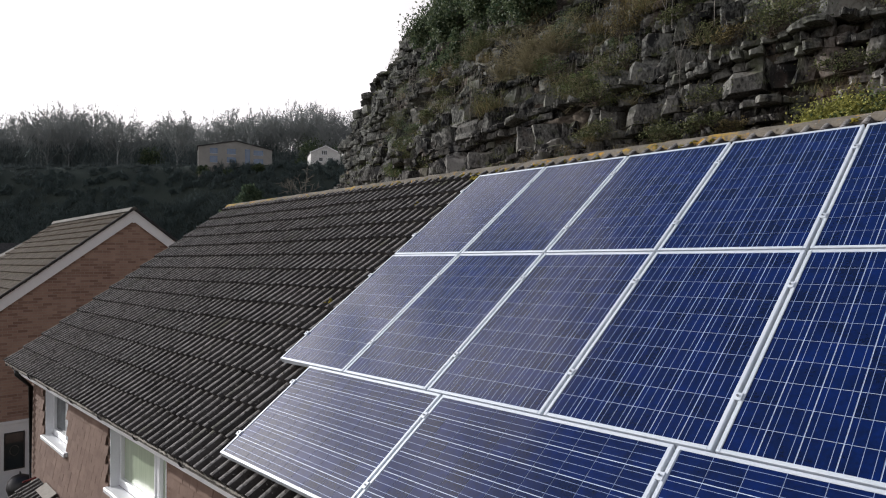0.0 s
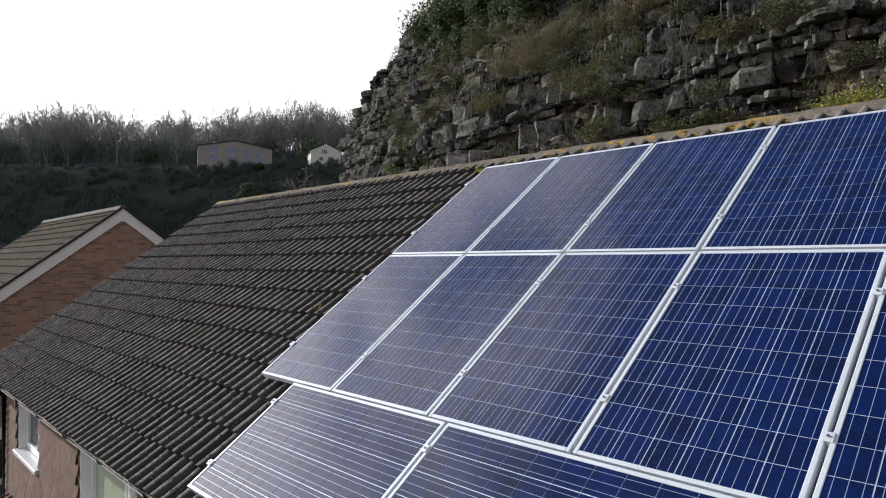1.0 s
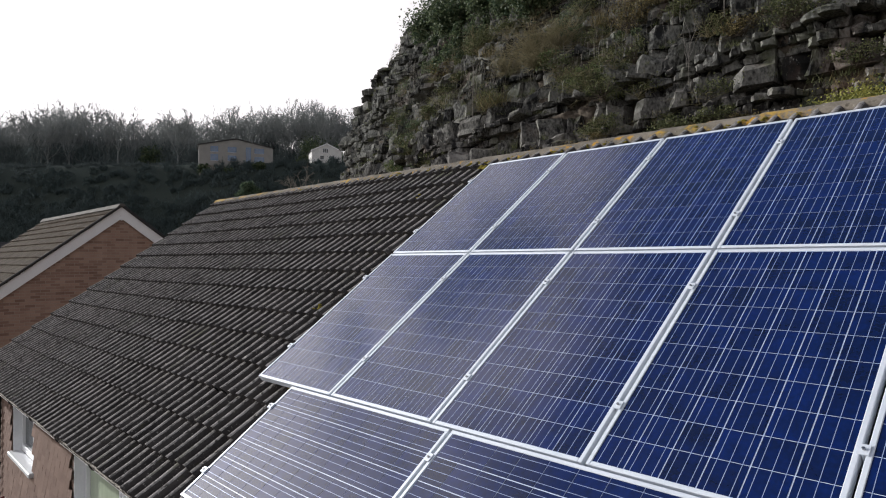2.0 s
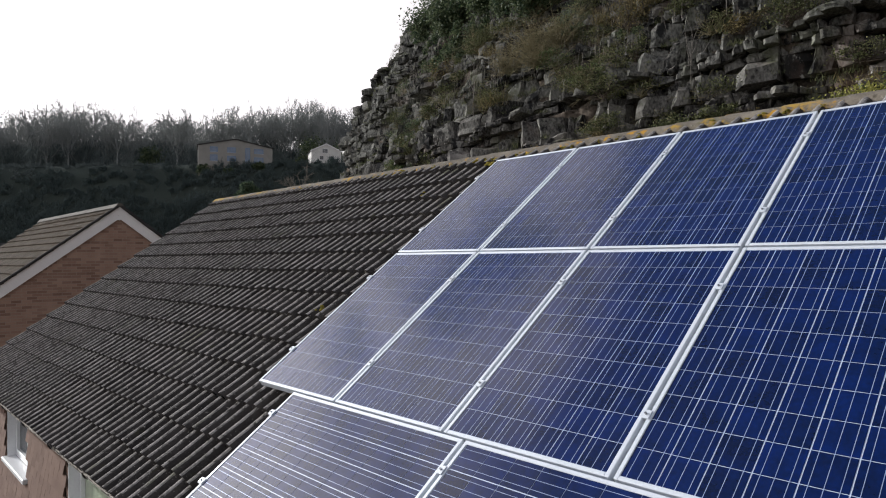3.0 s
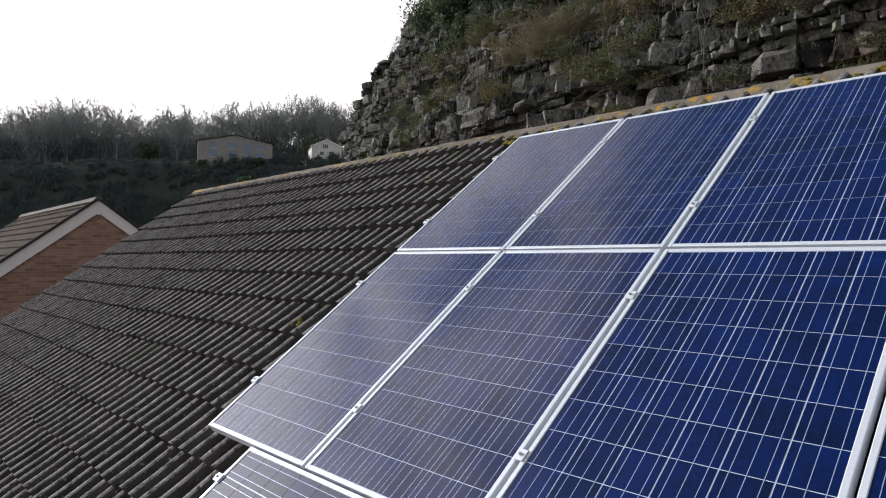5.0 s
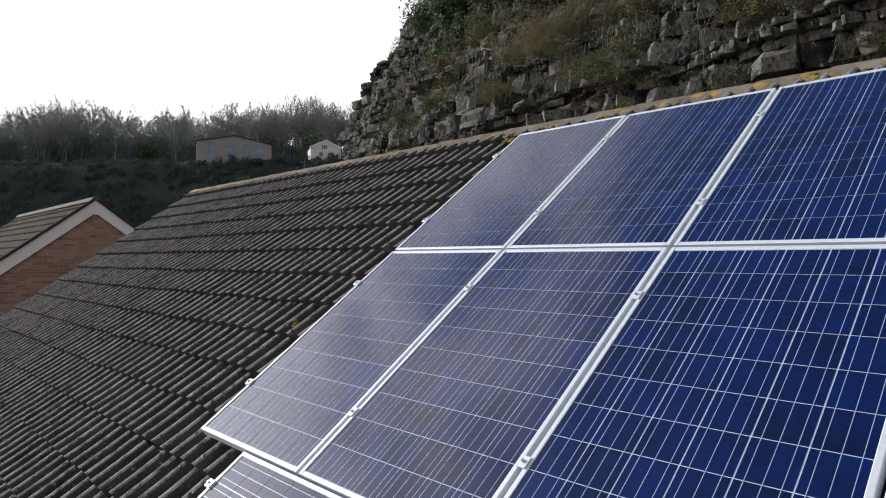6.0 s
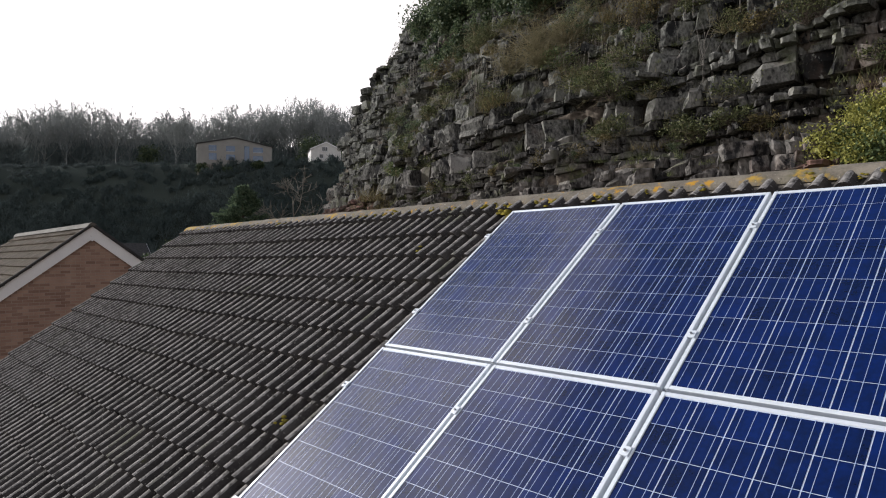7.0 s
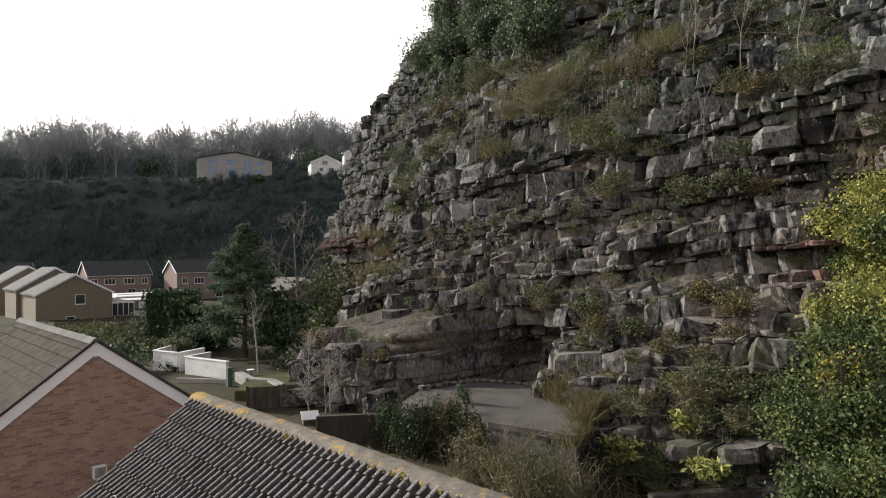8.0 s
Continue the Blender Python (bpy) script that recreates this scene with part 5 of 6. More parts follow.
# shrubs on the ledges: foot of the plant along the face and its height, width, height of the plant
BROWN = [(23.1, 21.0, 2.3, 1.9), (20.6, 20.9, 2.0, 1.6), (25.0, 20.0, 1.7, 1.6), (21.8, 19.6, 1.6, 1.2)]
OLIVE = [(40.3, 19.0, 1.7, 1.8), (35.1, 21.5, 1.6, 2.2), (25.3, 17.2, 1.5, 1.7), (24.0, 16.6, 1.2, 1.3), (15.2, 20.2, 1.5, 2.2), (14.5, 18.2, 1.3, 1.3), (15.3, 16.0, 1.5, 1.0), (8.4, 18.2, 1.4, 1.1), (6.2, 17.9, 1.5, 1.2), (5.0, 18.1, 1.4, 1.2), (8.1, 13.4, 1.1, 0.7), (11.2, 13.3, 1.8, 0.8), (9.4, 13.8, 1.4, 0.7), (8.2, 8.7, 0.8, 0.8), (16.4, 8.2, 1.3, 1.0), (13.0, 7.8, 1.1, 0.9), (32.7, 8.2, 1.6, 1.4), (29.6, 8.6, 1.8, 1.6), (10.5, 7.3, 0.9, 0.8), (6.6, 8.3, 1.0, 0.9), (12.2, 20.6, 1.3, 0.9), (3.4, 15.6, 1.6, 0.7), (1.2, 18.0, 1.6, 1.2), (17.5, 24.2, 1.4, 1.2), (10.0, 22.5, 1.5, 1.2), (4.8, 22.6, 1.7, 1.3), (7.4, 4.4, 1.2, 0.9), (5.6, 5.6, 1.2, 1.0), (27.0, 6.0, 1.2, 0.8), (21.0, 12.8, 1.0, 0.6), (28.5, 14.5, 1.2, 0.9), (9.3, 3.0, 1.4, 0.9), (31.0, 17.0, 1.3, 1.0)]
for k, (u, z, w, h) in enumerate(BROWN):
    p = face_at(u, z)
    shrub("brown_shrub", "leafless brown shrub growing on a rock ledge", "shrub", (p[0], p[1] + 0.25, p[2] - 0.15), (w, w * 0.7, h * 0.6), M_DRY, 600, 0.045, 200, rs, "shrubs on the ledges", M_STRAWTWIG)
for k, (u, z, w, h) in enumerate(OLIVE):
    p = face_at(u, z)
    shrub("ledge_shrub", "low olive-green shrub growing on a rock ledge", "shrub", (p[0], p[1] + 0.15, p[2] - 0.2), (w * 0.85, w * 0.5, h * 0.55), (M_SCRUB, M_GRASS, M_SCRUB)[k % 3], 1000, 0.055, 40, rs, "shrubs on the ledges")
# scrub spreading over the higher ledges
scrub_spots = []
while len(scrub_spots) < 100:
    u, z = rs.uniform(-1, 46), rs.uniform(13, 30)
    if value_noise(np.array(u * 0.16 + 5), np.array(z * 0.22), 16) > 0.50 or rs.uniform() < 0.18:
        scrub_spots.append((u, z))
for k, (u, z) in enumerate(scrub_spots):
    p = face_at(u, z)
    w = rs.uniform(0.7, 1.7)
    shrub("ledge_scrub", "tangled olive and brown scrub on a high rock ledge", "shrub", (p[0], p[1] + 0.1, p[2] - 0.25), (w, w * 0.5, w * 0.42), (M_SCRUB, M_IVY, M_SCRUB, M_DARKLEAF)[k % 4], 800, 0.055, 34, rs, "scrub on the high ledges", M_STRAWTWIG)
# small growth in the joints of the lower beds
for k in range(46):
    u, z = rs.uniform(5.5, 34), rs.uniform(3.4, 13.5)
    if 15 < u < 20 and z < 7:
        continue
    p = face_at(u, z)
    w = rs.uniform(0.30, 0.65)
    shrub("rock_plant", "small olive plant growing in a joint of the rock", "plant", (p[0], p[1] + 0.15, p[2] - 0.15), (w, w * 0.6, w * 0.7), (M_SCRUB, M_DARKLEAF, M_GRASS)[k % 3], 420, 0.045, 30, rs, "plants in the rock joints", M_PALETWIG)
# brambles and dead growth over the bank at the foot of the rock
for k in range(26):
    u, z = rs.uniform(5.0, 11.6), rs.uniform(1.8, 6.2)
    p = face_at(u, z)
    w = rs.uniform(0.5, 1.0)
    shrub("bramble", "tangled brown and olive bramble on the rocky bank", "shrub", (p[0], p[1] + 0.5, p[2] - 0.3), (w, w * 0.6, w * 0.5), (M_SCRUB, M_DRY, M_IVY)[k % 3], 900, 0.045, 70, rs, "brambles on the bank", M_STRAWTWIG)
# straw-coloured grass and dead stalks
STRAW = [(14.3, 21.8, 2.0, 1.9, 620), (17.8, 21.6, 0.7, 1.3, 160), (23.6, 16.8, 1.3, 1.4, 300), (38.5, 10.8, 2.0, 1.8, 420), (40.5, 12.4, 1.8, 1.5, 320), (36.5, 9.2, 1.6, 1.6, 300), (12.9, 4.6, 0.8, 1.5, 420), (12.3, 3.8, 0.8, 1.3, 320), (33.5, 9.6, 1.6, 1.2, 260), (31.0, 9.8, 1.4, 1.1, 200), (20.0, 7.2, 1.0, 0.7, 140), (6.5, 12.9, 1.6, 0.6, 180), (3.0, 14.4, 2.0, 0.6, 220), (13.5, 13.0, 1.4, 0.5, 140), (18.5, 18.0, 1.0, 0.8, 130), (27.5, 22.0, 1.2, 1.0, 150)]
dead_grass = []
for u, z, r, h, n in STRAW:
    p = face_at(u, z)
    dead_grass.append(tuft(rs, (p[0], p[1] + 0.2, p[2] - 0.15), r, h, n))
for x, y, z, r, h, n in ((9.5, -13.5, 4.1, 0.4, 0.6, 200), (9.8, -14.3, 4.2, 0.4, 0.7, 220), (10.5, -15.5, 4.3, 0.45, 0.9, 260), (11.2, -16.6, 4.3, 0.5, 1.1, 300)):
    dead_grass.append(tuft(rs, (x, y, z), r, h, n))
v = np.concatenate(dead_grass)
tagged(new("dead_grass", numpy_mesh("dead_grass", v, np.arange(len(v)).reshape(-1, 3), M_GRASS)), "straw-coloured dead grass on the rock and beside the terrace", "grass", kind="stuff")
# one sheet of small tufts scattered over every ledge
rows = []
for k in range(2600):
    u, z = rs.uniform(-4, 56), rs.uniform(3, 33)
    p, q = cliff_point(np.array([u, u]), np.array([z, z + 0.3]))
    if p[1] - q[1] > 0.20:
        rows.append(tuft(rs, (p[0], p[1] + 0.1, p[2]), rs.uniform(0.15, 0.5), rs.uniform(0.15, 0.55), 26))
v = np.concatenate(rows)
tagged(new("ledge_grass", numpy_mesh("ledge_grass", v, np.arange(len(v)).reshape(-1, 3), M_SCRUB)), "sparse grass growing along the rock ledges", "grass", kind="stuff")

# dead stems and roots hanging over the upper ledges
rows = []
for k in range(2600):
    u, z = rs.uniform(1, 47), rs.uniform(19, 32)
    if value_noise(np.array(u * 0.3), np.array(z * 0.25), 61) < 0.48:
        continue
    p = face_at(u, z)
    q = p + np.array([rs.normal() * 0.15, 0.45 + rs.uniform(0, 0.3), -0.1])
    for j in range(2):
        e = q + np.array([rs.normal() * 0.10, 0.05, -rs.uniform(0.4, 1.1)])
        rows.append([*q, *e, 0.007, 0.005])
        q = e
tagged(new("hanging_stems", branch_mesh("hanging_stems", rows, M_PALETWIG)), "dead stems hanging over the upper rock ledges", "stems", kind="stuff")

# pale birch stems and a fallen branch
for u, z, h, lean in ((10.9, 14.6, 5.0, 0.2), (10.6, 14.4, 3.6, -0.4), (12.1, 20.2, 4.6, 0.1), (12.5, 20.2, 4.0, -0.2), (9.8, 19.8, 4.8, 0.15), (26.0, 16.8, 4.2, 0.1), (7.2, 20.0, 3.2, -0.3)):
    p = face_at(u, z)
    t = thing("birch_sapling", "thin pale-barked leafless sapling rooted in the rock", "tree", "pale saplings")
    part("branch_crown", branch_mesh("branch_crown", moved(bare_tree(rs, h, 0.034, 1, 0.30, 0.35, 0.008), (p[0], p[1] + 0.25, p[2] - 0.2)), M_BIRCH), None, t)
for u, z, h in ((23.6, 2.6, 3.4), (22.6, 2.9, 3.6), (24.8, 2.7, 2.8), (26.2, 4.4, 2.4)):
    p = face_at(u, z)
    t = thing("bare_sapling", "spindly leafless sapling at the foot of the rock", "tree", "bare saplings")
    part("branch_crown", branch_mesh("branch_crown", moved(bare_tree(rs, h, 0.045, 3, 0.7, 0.15, 0.008), (p[0], p[1] + 0.9, p[2] - 0.1)), M_BIRCH), None, t)

# the great ivy curtain
ivy = thing("ivy_curtain", "thick ivy hanging over the rock face", "ivy")
pts, sun_pts, rows = [], [], []
for k in range(800):
    z = rs.uniform(1.5, 13.0)
    edge = 5.1 - 0.5 * smooth(6.5, 9.0, np.array(z)) + 0.35 * math.sin(z * 1.7) - (1 - smooth(3.0, 6.0, np.array(z))) * 0.5
    u = edge - abs(rs.normal()) * 3.2 - rs.uniform(0, 3.0)
    if u < -8 or z > 12.2 and u > 3.6:
        continue
    p = face_at(u, z)
    r = rs.uniform(0.32, 0.75)
    out = 0.45 + 0.5 * value_noise(np.array(u * 0.5), np.array(z * 0.5), 33)
    c = np.array([p[0], p[1] + out, p[2]])
    n = int(430 * r / 0.7)
    cloud = c + rs.normal(size=(n, 3)) * r * np.array([0.55, 0.42, 0.5])
    # Higher clumps mostly take the sunlit copy.
    (sun_pts if z > 7.2 + 1.5 * value_noise(np.array(u * 0.4), np.array(z * 0.4), 34) and rs.uniform() < 0.8 or rs.uniform() < 0.02 else pts).append(cloud)
    rows.append([p[0], p[1], p[2], *c, 0.03, 0.015])
part("foliage", leaf_mesh("foliage", np.concatenate(pts), 0.068, M_IVY, rs, 0.62), None, ivy)
part("flowering_foliage", leaf_mesh("flowering_foliage", np.concatenate(sun_pts), 0.062, M_IVY_SUN, rs, 0.62), None, ivy, "brighter yellow-green ivy, coloured as sunlit")
part("stem_tangle", branch_mesh("stem_tangle", rows, M_BARK), None, ivy)
p = face_at(2.7, 6.4)
shrub("golden_shrub", "golden-leaved shrub among the ivy", "shrub", (p[0], p[1] + 1.1, p[2] - 0.8), (0.9, 0.6, 0.95), M_GOLD, 650, 0.06, 40, rs)
for u, z, w in ((7.7, 4.4, 0.6), (9.3, 3.4, 0.75), (6.0, 3.5, 0.55)):
    p = face_at(u, z)
    shrub("variegated_laurel", "yellow-and-green variegated laurel on the bank", "shrub", (p[0], p[1] + 1.0, p[2] - 0.2), (w * 1.1, w * 0.6, w * 0.5), M_LAUREL, 520, 0.12, 20, rs, "variegated laurels", aspect=0.45)


# ---- garden trees ----
def conifer(at, height, width, rs):
    t = thing("conifer", "tall dark green conifer with drooping layered boughs", "tree")
    part("trunk", Shape().tube([(at[0], at[1], at[2] - 0.2), (at[0], at[1], at[2] + height * 0.5), (at[0], at[1], at[2] + height * 0.97)], [0.22, 0.14, 0.03], 8), M_BARK, t)
    rows, pts = [], []
    for k in range(150):
        f = (k + rs.uniform()) / 150
        z = at[2] + height * (0.12 + 0.86 * f)
        reach = width * (1 - f) ** 0.75 * rs.uniform(0.55, 1.12) + 0.25
        a = rs.uniform(0, 2 * math.pi)
        p0 = np.array([at[0], at[1], z])
        p1 = p0 + np.array([math.cos(a) * reach, math.sin(a) * reach, 0.10 * reach - 0.05])
        rows.append([*p0, *p1, 0.045 * (1 - f) + 0.01, 0.008])
        n = int(40 + 60 * reach)
        s = rs.uniform(0.25, 1.05, n)[:, None] ** 0.7
        q = p0 + (p1 - p0) * s + rs.normal(size=(n, 3)) * np.array([0.20, 0.20, 0.10]) * (0.5 + 0.22 * reach)
        pts.append(q)
    part("bough_frame", branch_mesh("bough_frame", rows, M_BARK), None, t)
    part("foliage", leaf_mesh("foliage", np.concatenate(pts), 0.17, M_CONIFER, rs, 0.28), None, t)
    return t


conifer((45.8, -19.8, 2.7), 10.9, 4.3, rs)
for (d, l, r, h, m, s_, nm, lb) in ((52, -12.4, 2.4, 4.6, M_HEDGE, 0.19, "evergreen_tree", "dark rounded evergreen in the garden"), (50, -10.2, 2.1, 4.2, M_CONIFER, 0.17, "evergreen_tree", "dark rounded evergreen in the garden"), (47, -8.2, 1.6, 4.4, M_SCRUB, 0.15, "garden_bush", "olive-green bush against the rock"), (52, -8.8, 2.1, 7.6, M_SCRUB, 0.15, "garden_bush", "olive-green bush against the rock"), (56, -22.6, 1.9, 4.2, M_HEDGE, 0.18, "evergreen_tree", "dark rounded evergreen in the garden"), (49.5, -20.6, 1.0, 2.0, M_SCRUB, 0.13, "garden_bush", "grey-green bush beside the white garden wall"), (53, -24.0, 1.2, 1.5, M_SCRUB, 0.13, "garden_bush", "grey-green bush beside the fence"), (51, -22.6, 1.0, 1.0, M_HEDGE, 0.13, "garden_bush", "low dark bush in the garden"), (46, -18.6, 1.0, 1.0, M_HEDGE, 0.12, "garden_bush", "low dark bush behind the white wall")):
    p = valley(d, l, 2.6)
    shrub(nm, lb, "tree" if "tree" in nm else "bush", tuple(p), (r, r, h * 0.52), m, int(900 * r * h / 2), s_, 26, rs, "garden bushes")
for k in range(46):
    d = rs.uniform(43, 66)
    l = rs.uniform(-0.62, -0.17) * d
    if -21.5 < l < -13.0 and d < 50.5:
        continue
    r = rs.uniform(0.9, 1.8)
    shrub("garden_bush", "dark winter bush in the gardens below the rock", "bush", tuple(valley(d, l, 2.5)), (r, r, r * rs.uniform(0.5, 0.9)), (M_HEDGE, M_SCRUB, M_DARKLEAF)[k % 3], 900, 0.12, 24, rs, "garden bushes")
p = valley(61, -13.4, 2.6)
t = thing("bare_tree", "leafless broad-crowned garden tree", "tree")
part("branch_crown", branch_mesh("branch_crown", moved(bare_tree(rs, 13.0, 0.2, 3, 0.95, 0.3, 0.022), tuple(p)), M_PALETWIG, 4), None, t)
p = valley(44, -12.6, 2.6)
t = thing("birch_tree", "slender white-stemmed birch in the garden", "tree")
part("trunk", Shape().tube([tuple(p), (p.x + 0.1, p.y + 0.1, p.z + 2.2), (p.x + 0.35, p.y + 0.25, p.z + 4.4)], [0.07, 0.055, 0.03], 7), M_BIRCH, t)
part("branch_crown", branch_mesh("branch_crown", moved(bare_tree(rs, 3.4, 0.03, 2, 0.7, 0.1, 0.008), (p.x + 0.2, p.y + 0.15, p.z + 2.6)), M_BIRCH), None, t)
p = valley(57.5, -24.1, 2.6)
hedge = thing("clipped_hedge", "tall clipped dark hedge", "hedge")
q = np.stack([rs.uniform(-2.4, 2.4, 5200), rs.uniform(-0.8, 0.8, 5200), rs.uniform(0, 5.4, 5200)], -1)
keep = (np.abs(q[:, 0]) > 1.9) | (np.abs(q[:, 1]) > 0.45) | (q[:, 2] > 4.9)
q = q[keep] + rs.normal(size=(keep.sum(), 3)) * 0.06
hx, hy = np.array([RIGHTWARD.x, RIGHTWARD.y]), np.array([AHEAD.x, AHEAD.y])
part("foliage", leaf_mesh("foliage", np.concatenate([np.array([p.x, p.y]) + q[:, :1] * hx + q[:, 1:2] * hy, q[:, 2:] + p.z], 1), 0.14, M_HEDGE, rs), None, hedge)
core = Shape().box((-2.1, -0.55, 0), (2.1, 0.55, 5.1), 0.1, Matrix(((RIGHTWARD.x, AHEAD.x, 0, p.x), (RIGHTWARD.y, AHEAD.y, 0, p.y), (0, 0, 1, p.z), (0, 0, 0, 1))))
part("core", core, M_HEDGE, hedge)

# ---- woods on the far bank ----
def vase_tree(rs, height):
    """Rows for branch_mesh of a winter tree: a short trunk, limbs that fan upwards, a rounded twiggy crown."""
    rows = []

    def run(p, d, length, r, steps, rise, wander):
        pts = [p]
        for k in range(steps):
            d = d + rs.normal(size=3) * wander + np.array([0, 0, rise])
            d = d / np.linalg.norm(d)
            q = pts[-1] + d * length / steps
            ra, rb = r * (1 - 0.7 * k / steps), r * (1 - 0.7 * (k + 1) / steps)
            rows.append([*pts[-1], *q, max(ra, 0.035), max(rb, 0.028)])
            pts.append(q)
        return pts, d

    trunk, up = run(np.zeros(3), np.array([rs.normal() * 0.05, rs.normal() * 0.05, 1.0]), height * 0.42, 0.016 * height, 3, 0.1, 0.04)
    for k in range(8):
        a = 2.4 * k + rs.uniform(-0.4, 0.4)
        spread = rs.uniform(0.25, 0.95)
        base = trunk[1] + (trunk[3] - trunk[1]) * rs.uniform(0.0, 1.0)
        limb, d = run(base, np.array([math.cos(a) * spread, math.sin(a) * spread, 0.75]), height * rs.uniform(0.42, 0.56), 0.0085 * height, 4, 0.10, 0.10)
        for j in range(8):
            t = rs.uniform(0.35, 1.0) * 4
            m = min(int(t), 3)
            p = limb[m] + (limb[m + 1] - limb[m]) * (t - m)
            e = rs.normal(size=3) * 0.75 + d
            sub, d2 = run(p, e / np.linalg.norm(e), height * rs.uniform(0.12, 0.22), 0.0035 * height, 2, 0.10, 0.18)
            for q in range(5):
                e2 = rs.normal(size=3) * 0.7 + d2
                run(sub[1] + (sub[2] - sub[1]) * rs.uniform(), e2 / np.linalg.norm(e2), height * rs.uniform(0.05, 0.10), 0.03, 1, 0.1, 0.0)
    return np.array(rows)


def twig_tips(row, rs, count):
    """Points scattered round the outer twigs of a tree."""
    fine = row[row[:, 6] < 0.06]
    pick = fine[rs.integers(0, len(fine), count)]
    f = rs.uniform(size=(count, 1))
    return pick[:, 0:3] * (1 - f) + pick[:, 3:6] * f + rs.normal(size=(count, 3)) * 0.35


variants = [vase_tree(rs, 16.5) for k in range(7)]
rows, haze, brush = [], [], []
for k in range(240):
    d = 197 + 66 * rs.uniform() ** 1.3
    l = rs.uniform(-240, -16) * d / 215
    if d < 212 and -72 < l * 181 / d < -20:
        d += 20
    p = valley(d, l)
    z = float(land_height(np.array([p.x]), np.array([p.y]))[0])
    dense = l * 181 / d < -72
    f = rs.uniform(0.92, 1.36) * (0.96 + 0.10 * math.sin(l * 0.09))
    tree = moved(variants[k % 7], (p.x, p.y, z - 0.3), rs.uniform(0, 6.28), f)
    rows.append(tree)
    haze.append(twig_tips(tree, rs, 190 if dense else 60))
    brush.append(lumps(rs, (p.x, p.y, z + (3.6 if dense else 2.0)), (5.0, 5.0, 4.4 if dense else 2.4), 260, 9, 0.4))
for k in range(26):
    d, l = rs.uniform(216, 238), rs.uniform(-78, -18)
    p = valley(d, l)
    z = float(land_height(np.array([p.x]), np.array([p.y]))[0])
    tree = moved(variants[k % 7], (p.x, p.y, z - 0.3), rs.uniform(0, 6.28), rs.uniform(0.9, 1.25))
    rows.append(tree)
    brush.append(lumps(rs, (p.x, p.y, z + 3.0), (4.5, 4.5, 4.0), 320, 9, 0.4))
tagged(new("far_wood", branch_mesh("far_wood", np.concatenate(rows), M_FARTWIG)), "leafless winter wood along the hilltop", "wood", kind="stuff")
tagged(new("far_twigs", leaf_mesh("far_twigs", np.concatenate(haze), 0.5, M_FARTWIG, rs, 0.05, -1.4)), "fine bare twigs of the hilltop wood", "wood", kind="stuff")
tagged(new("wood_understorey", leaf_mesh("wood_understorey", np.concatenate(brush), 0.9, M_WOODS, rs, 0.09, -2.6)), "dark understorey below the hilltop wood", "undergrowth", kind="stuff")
rows = []
for k in range(300):
    d = rs.uniform(151, 179)
    l = rs.uniform(-190, -14) * d / 180
    p = valley(d, l)
    z = float(land_height(np.array([p.x]), np.array([p.y]))[0])
    rows.append(moved(variants[k % 7], (p.x, p.y, z - 0.3), rs.uniform(0, 6.28), rs.uniform(0.28, 0.5) if d < 168 else 0.22))
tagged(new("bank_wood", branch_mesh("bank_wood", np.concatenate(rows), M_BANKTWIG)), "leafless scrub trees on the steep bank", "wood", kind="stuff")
pts = []
for k in range(1100):
    d, l = rs.uniform(150, 181), rs.uniform(-190, -12)
    r = rs.uniform(1.6, 3.8) if d < 171 else rs.uniform(0.8, 1.6)
    l = l * d / 180
    p = valley(d, l)
    z = float(land_height(np.array([p.x]), np.array([p.y]))[0])
    pts.append(lumps(rs, (p.x, p.y, z + r * 0.5), (r, r, r * 0.9), 170, 8))
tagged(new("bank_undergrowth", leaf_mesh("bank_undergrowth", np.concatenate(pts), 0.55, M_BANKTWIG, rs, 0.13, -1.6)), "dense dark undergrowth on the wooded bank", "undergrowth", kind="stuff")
pts = []
for k in range(330):
    d, l = rs.uniform(179, 197), rs.uniform(-200, -70)
    p = valley(d, l)
    z = float(land_height(np.array([p.x]), np.array([p.y]))[0])
    r = rs.uniform(0.4, 1.1)
    pts.append(lumps(rs, (p.x, p.y, z + r * 0.3), (r * 1.6, r * 1.6, r * 0.7), 70, 8))
tagged(new("shelf_scrub", leaf_mesh("shelf_scrub", np.concatenate(pts), 0.45, M_WOODS, rs, 0.14, -1.0)), "low scrub along the hilltop field's edge", "undergrowth", kind="stuff")
for d, l, r, h in ((150, -48, 4.2, 9.5), (152, -40, 3.4, 7.0), (205, -42, 5.0, 9.0), (204, -31, 4.0, 7.0), (203, -92, 4.0, 6.5), (160, -66, 3.0, 5.0), (178.5, -66, 1.5, 2.4), (178, -59, 1.3, 1.6), (179, -51, 1.4, 1.8)):
    p = valley(d, l)
    z = float(land_height(np.array([p.x]), np.array([p.y]))[0])
    shrub("evergreen_tree", "dark evergreen standing among the leafless trees", "tree", (p.x, p.y, z - 0.3), (r, r, h * 0.52), M_DARKLEAF, 2600, 0.32, 20, rs, "evergreens on the bank")

# ---- gardens and houses beyond ----
def facing(d, l, z, turn=0.0):
    """A frame whose x runs to the right of the view, y away from it."""
    p = valley(d, l, z)
    return Matrix(((RIGHTWARD.x, AHEAD.x, 0, p.x), (RIGHTWARD.y, AHEAD.y, 0, p.y), (0, 0, 1, p.z), (0, 0, 0, 1))) @ pose(0, 0, 0, 0, 0, turn)


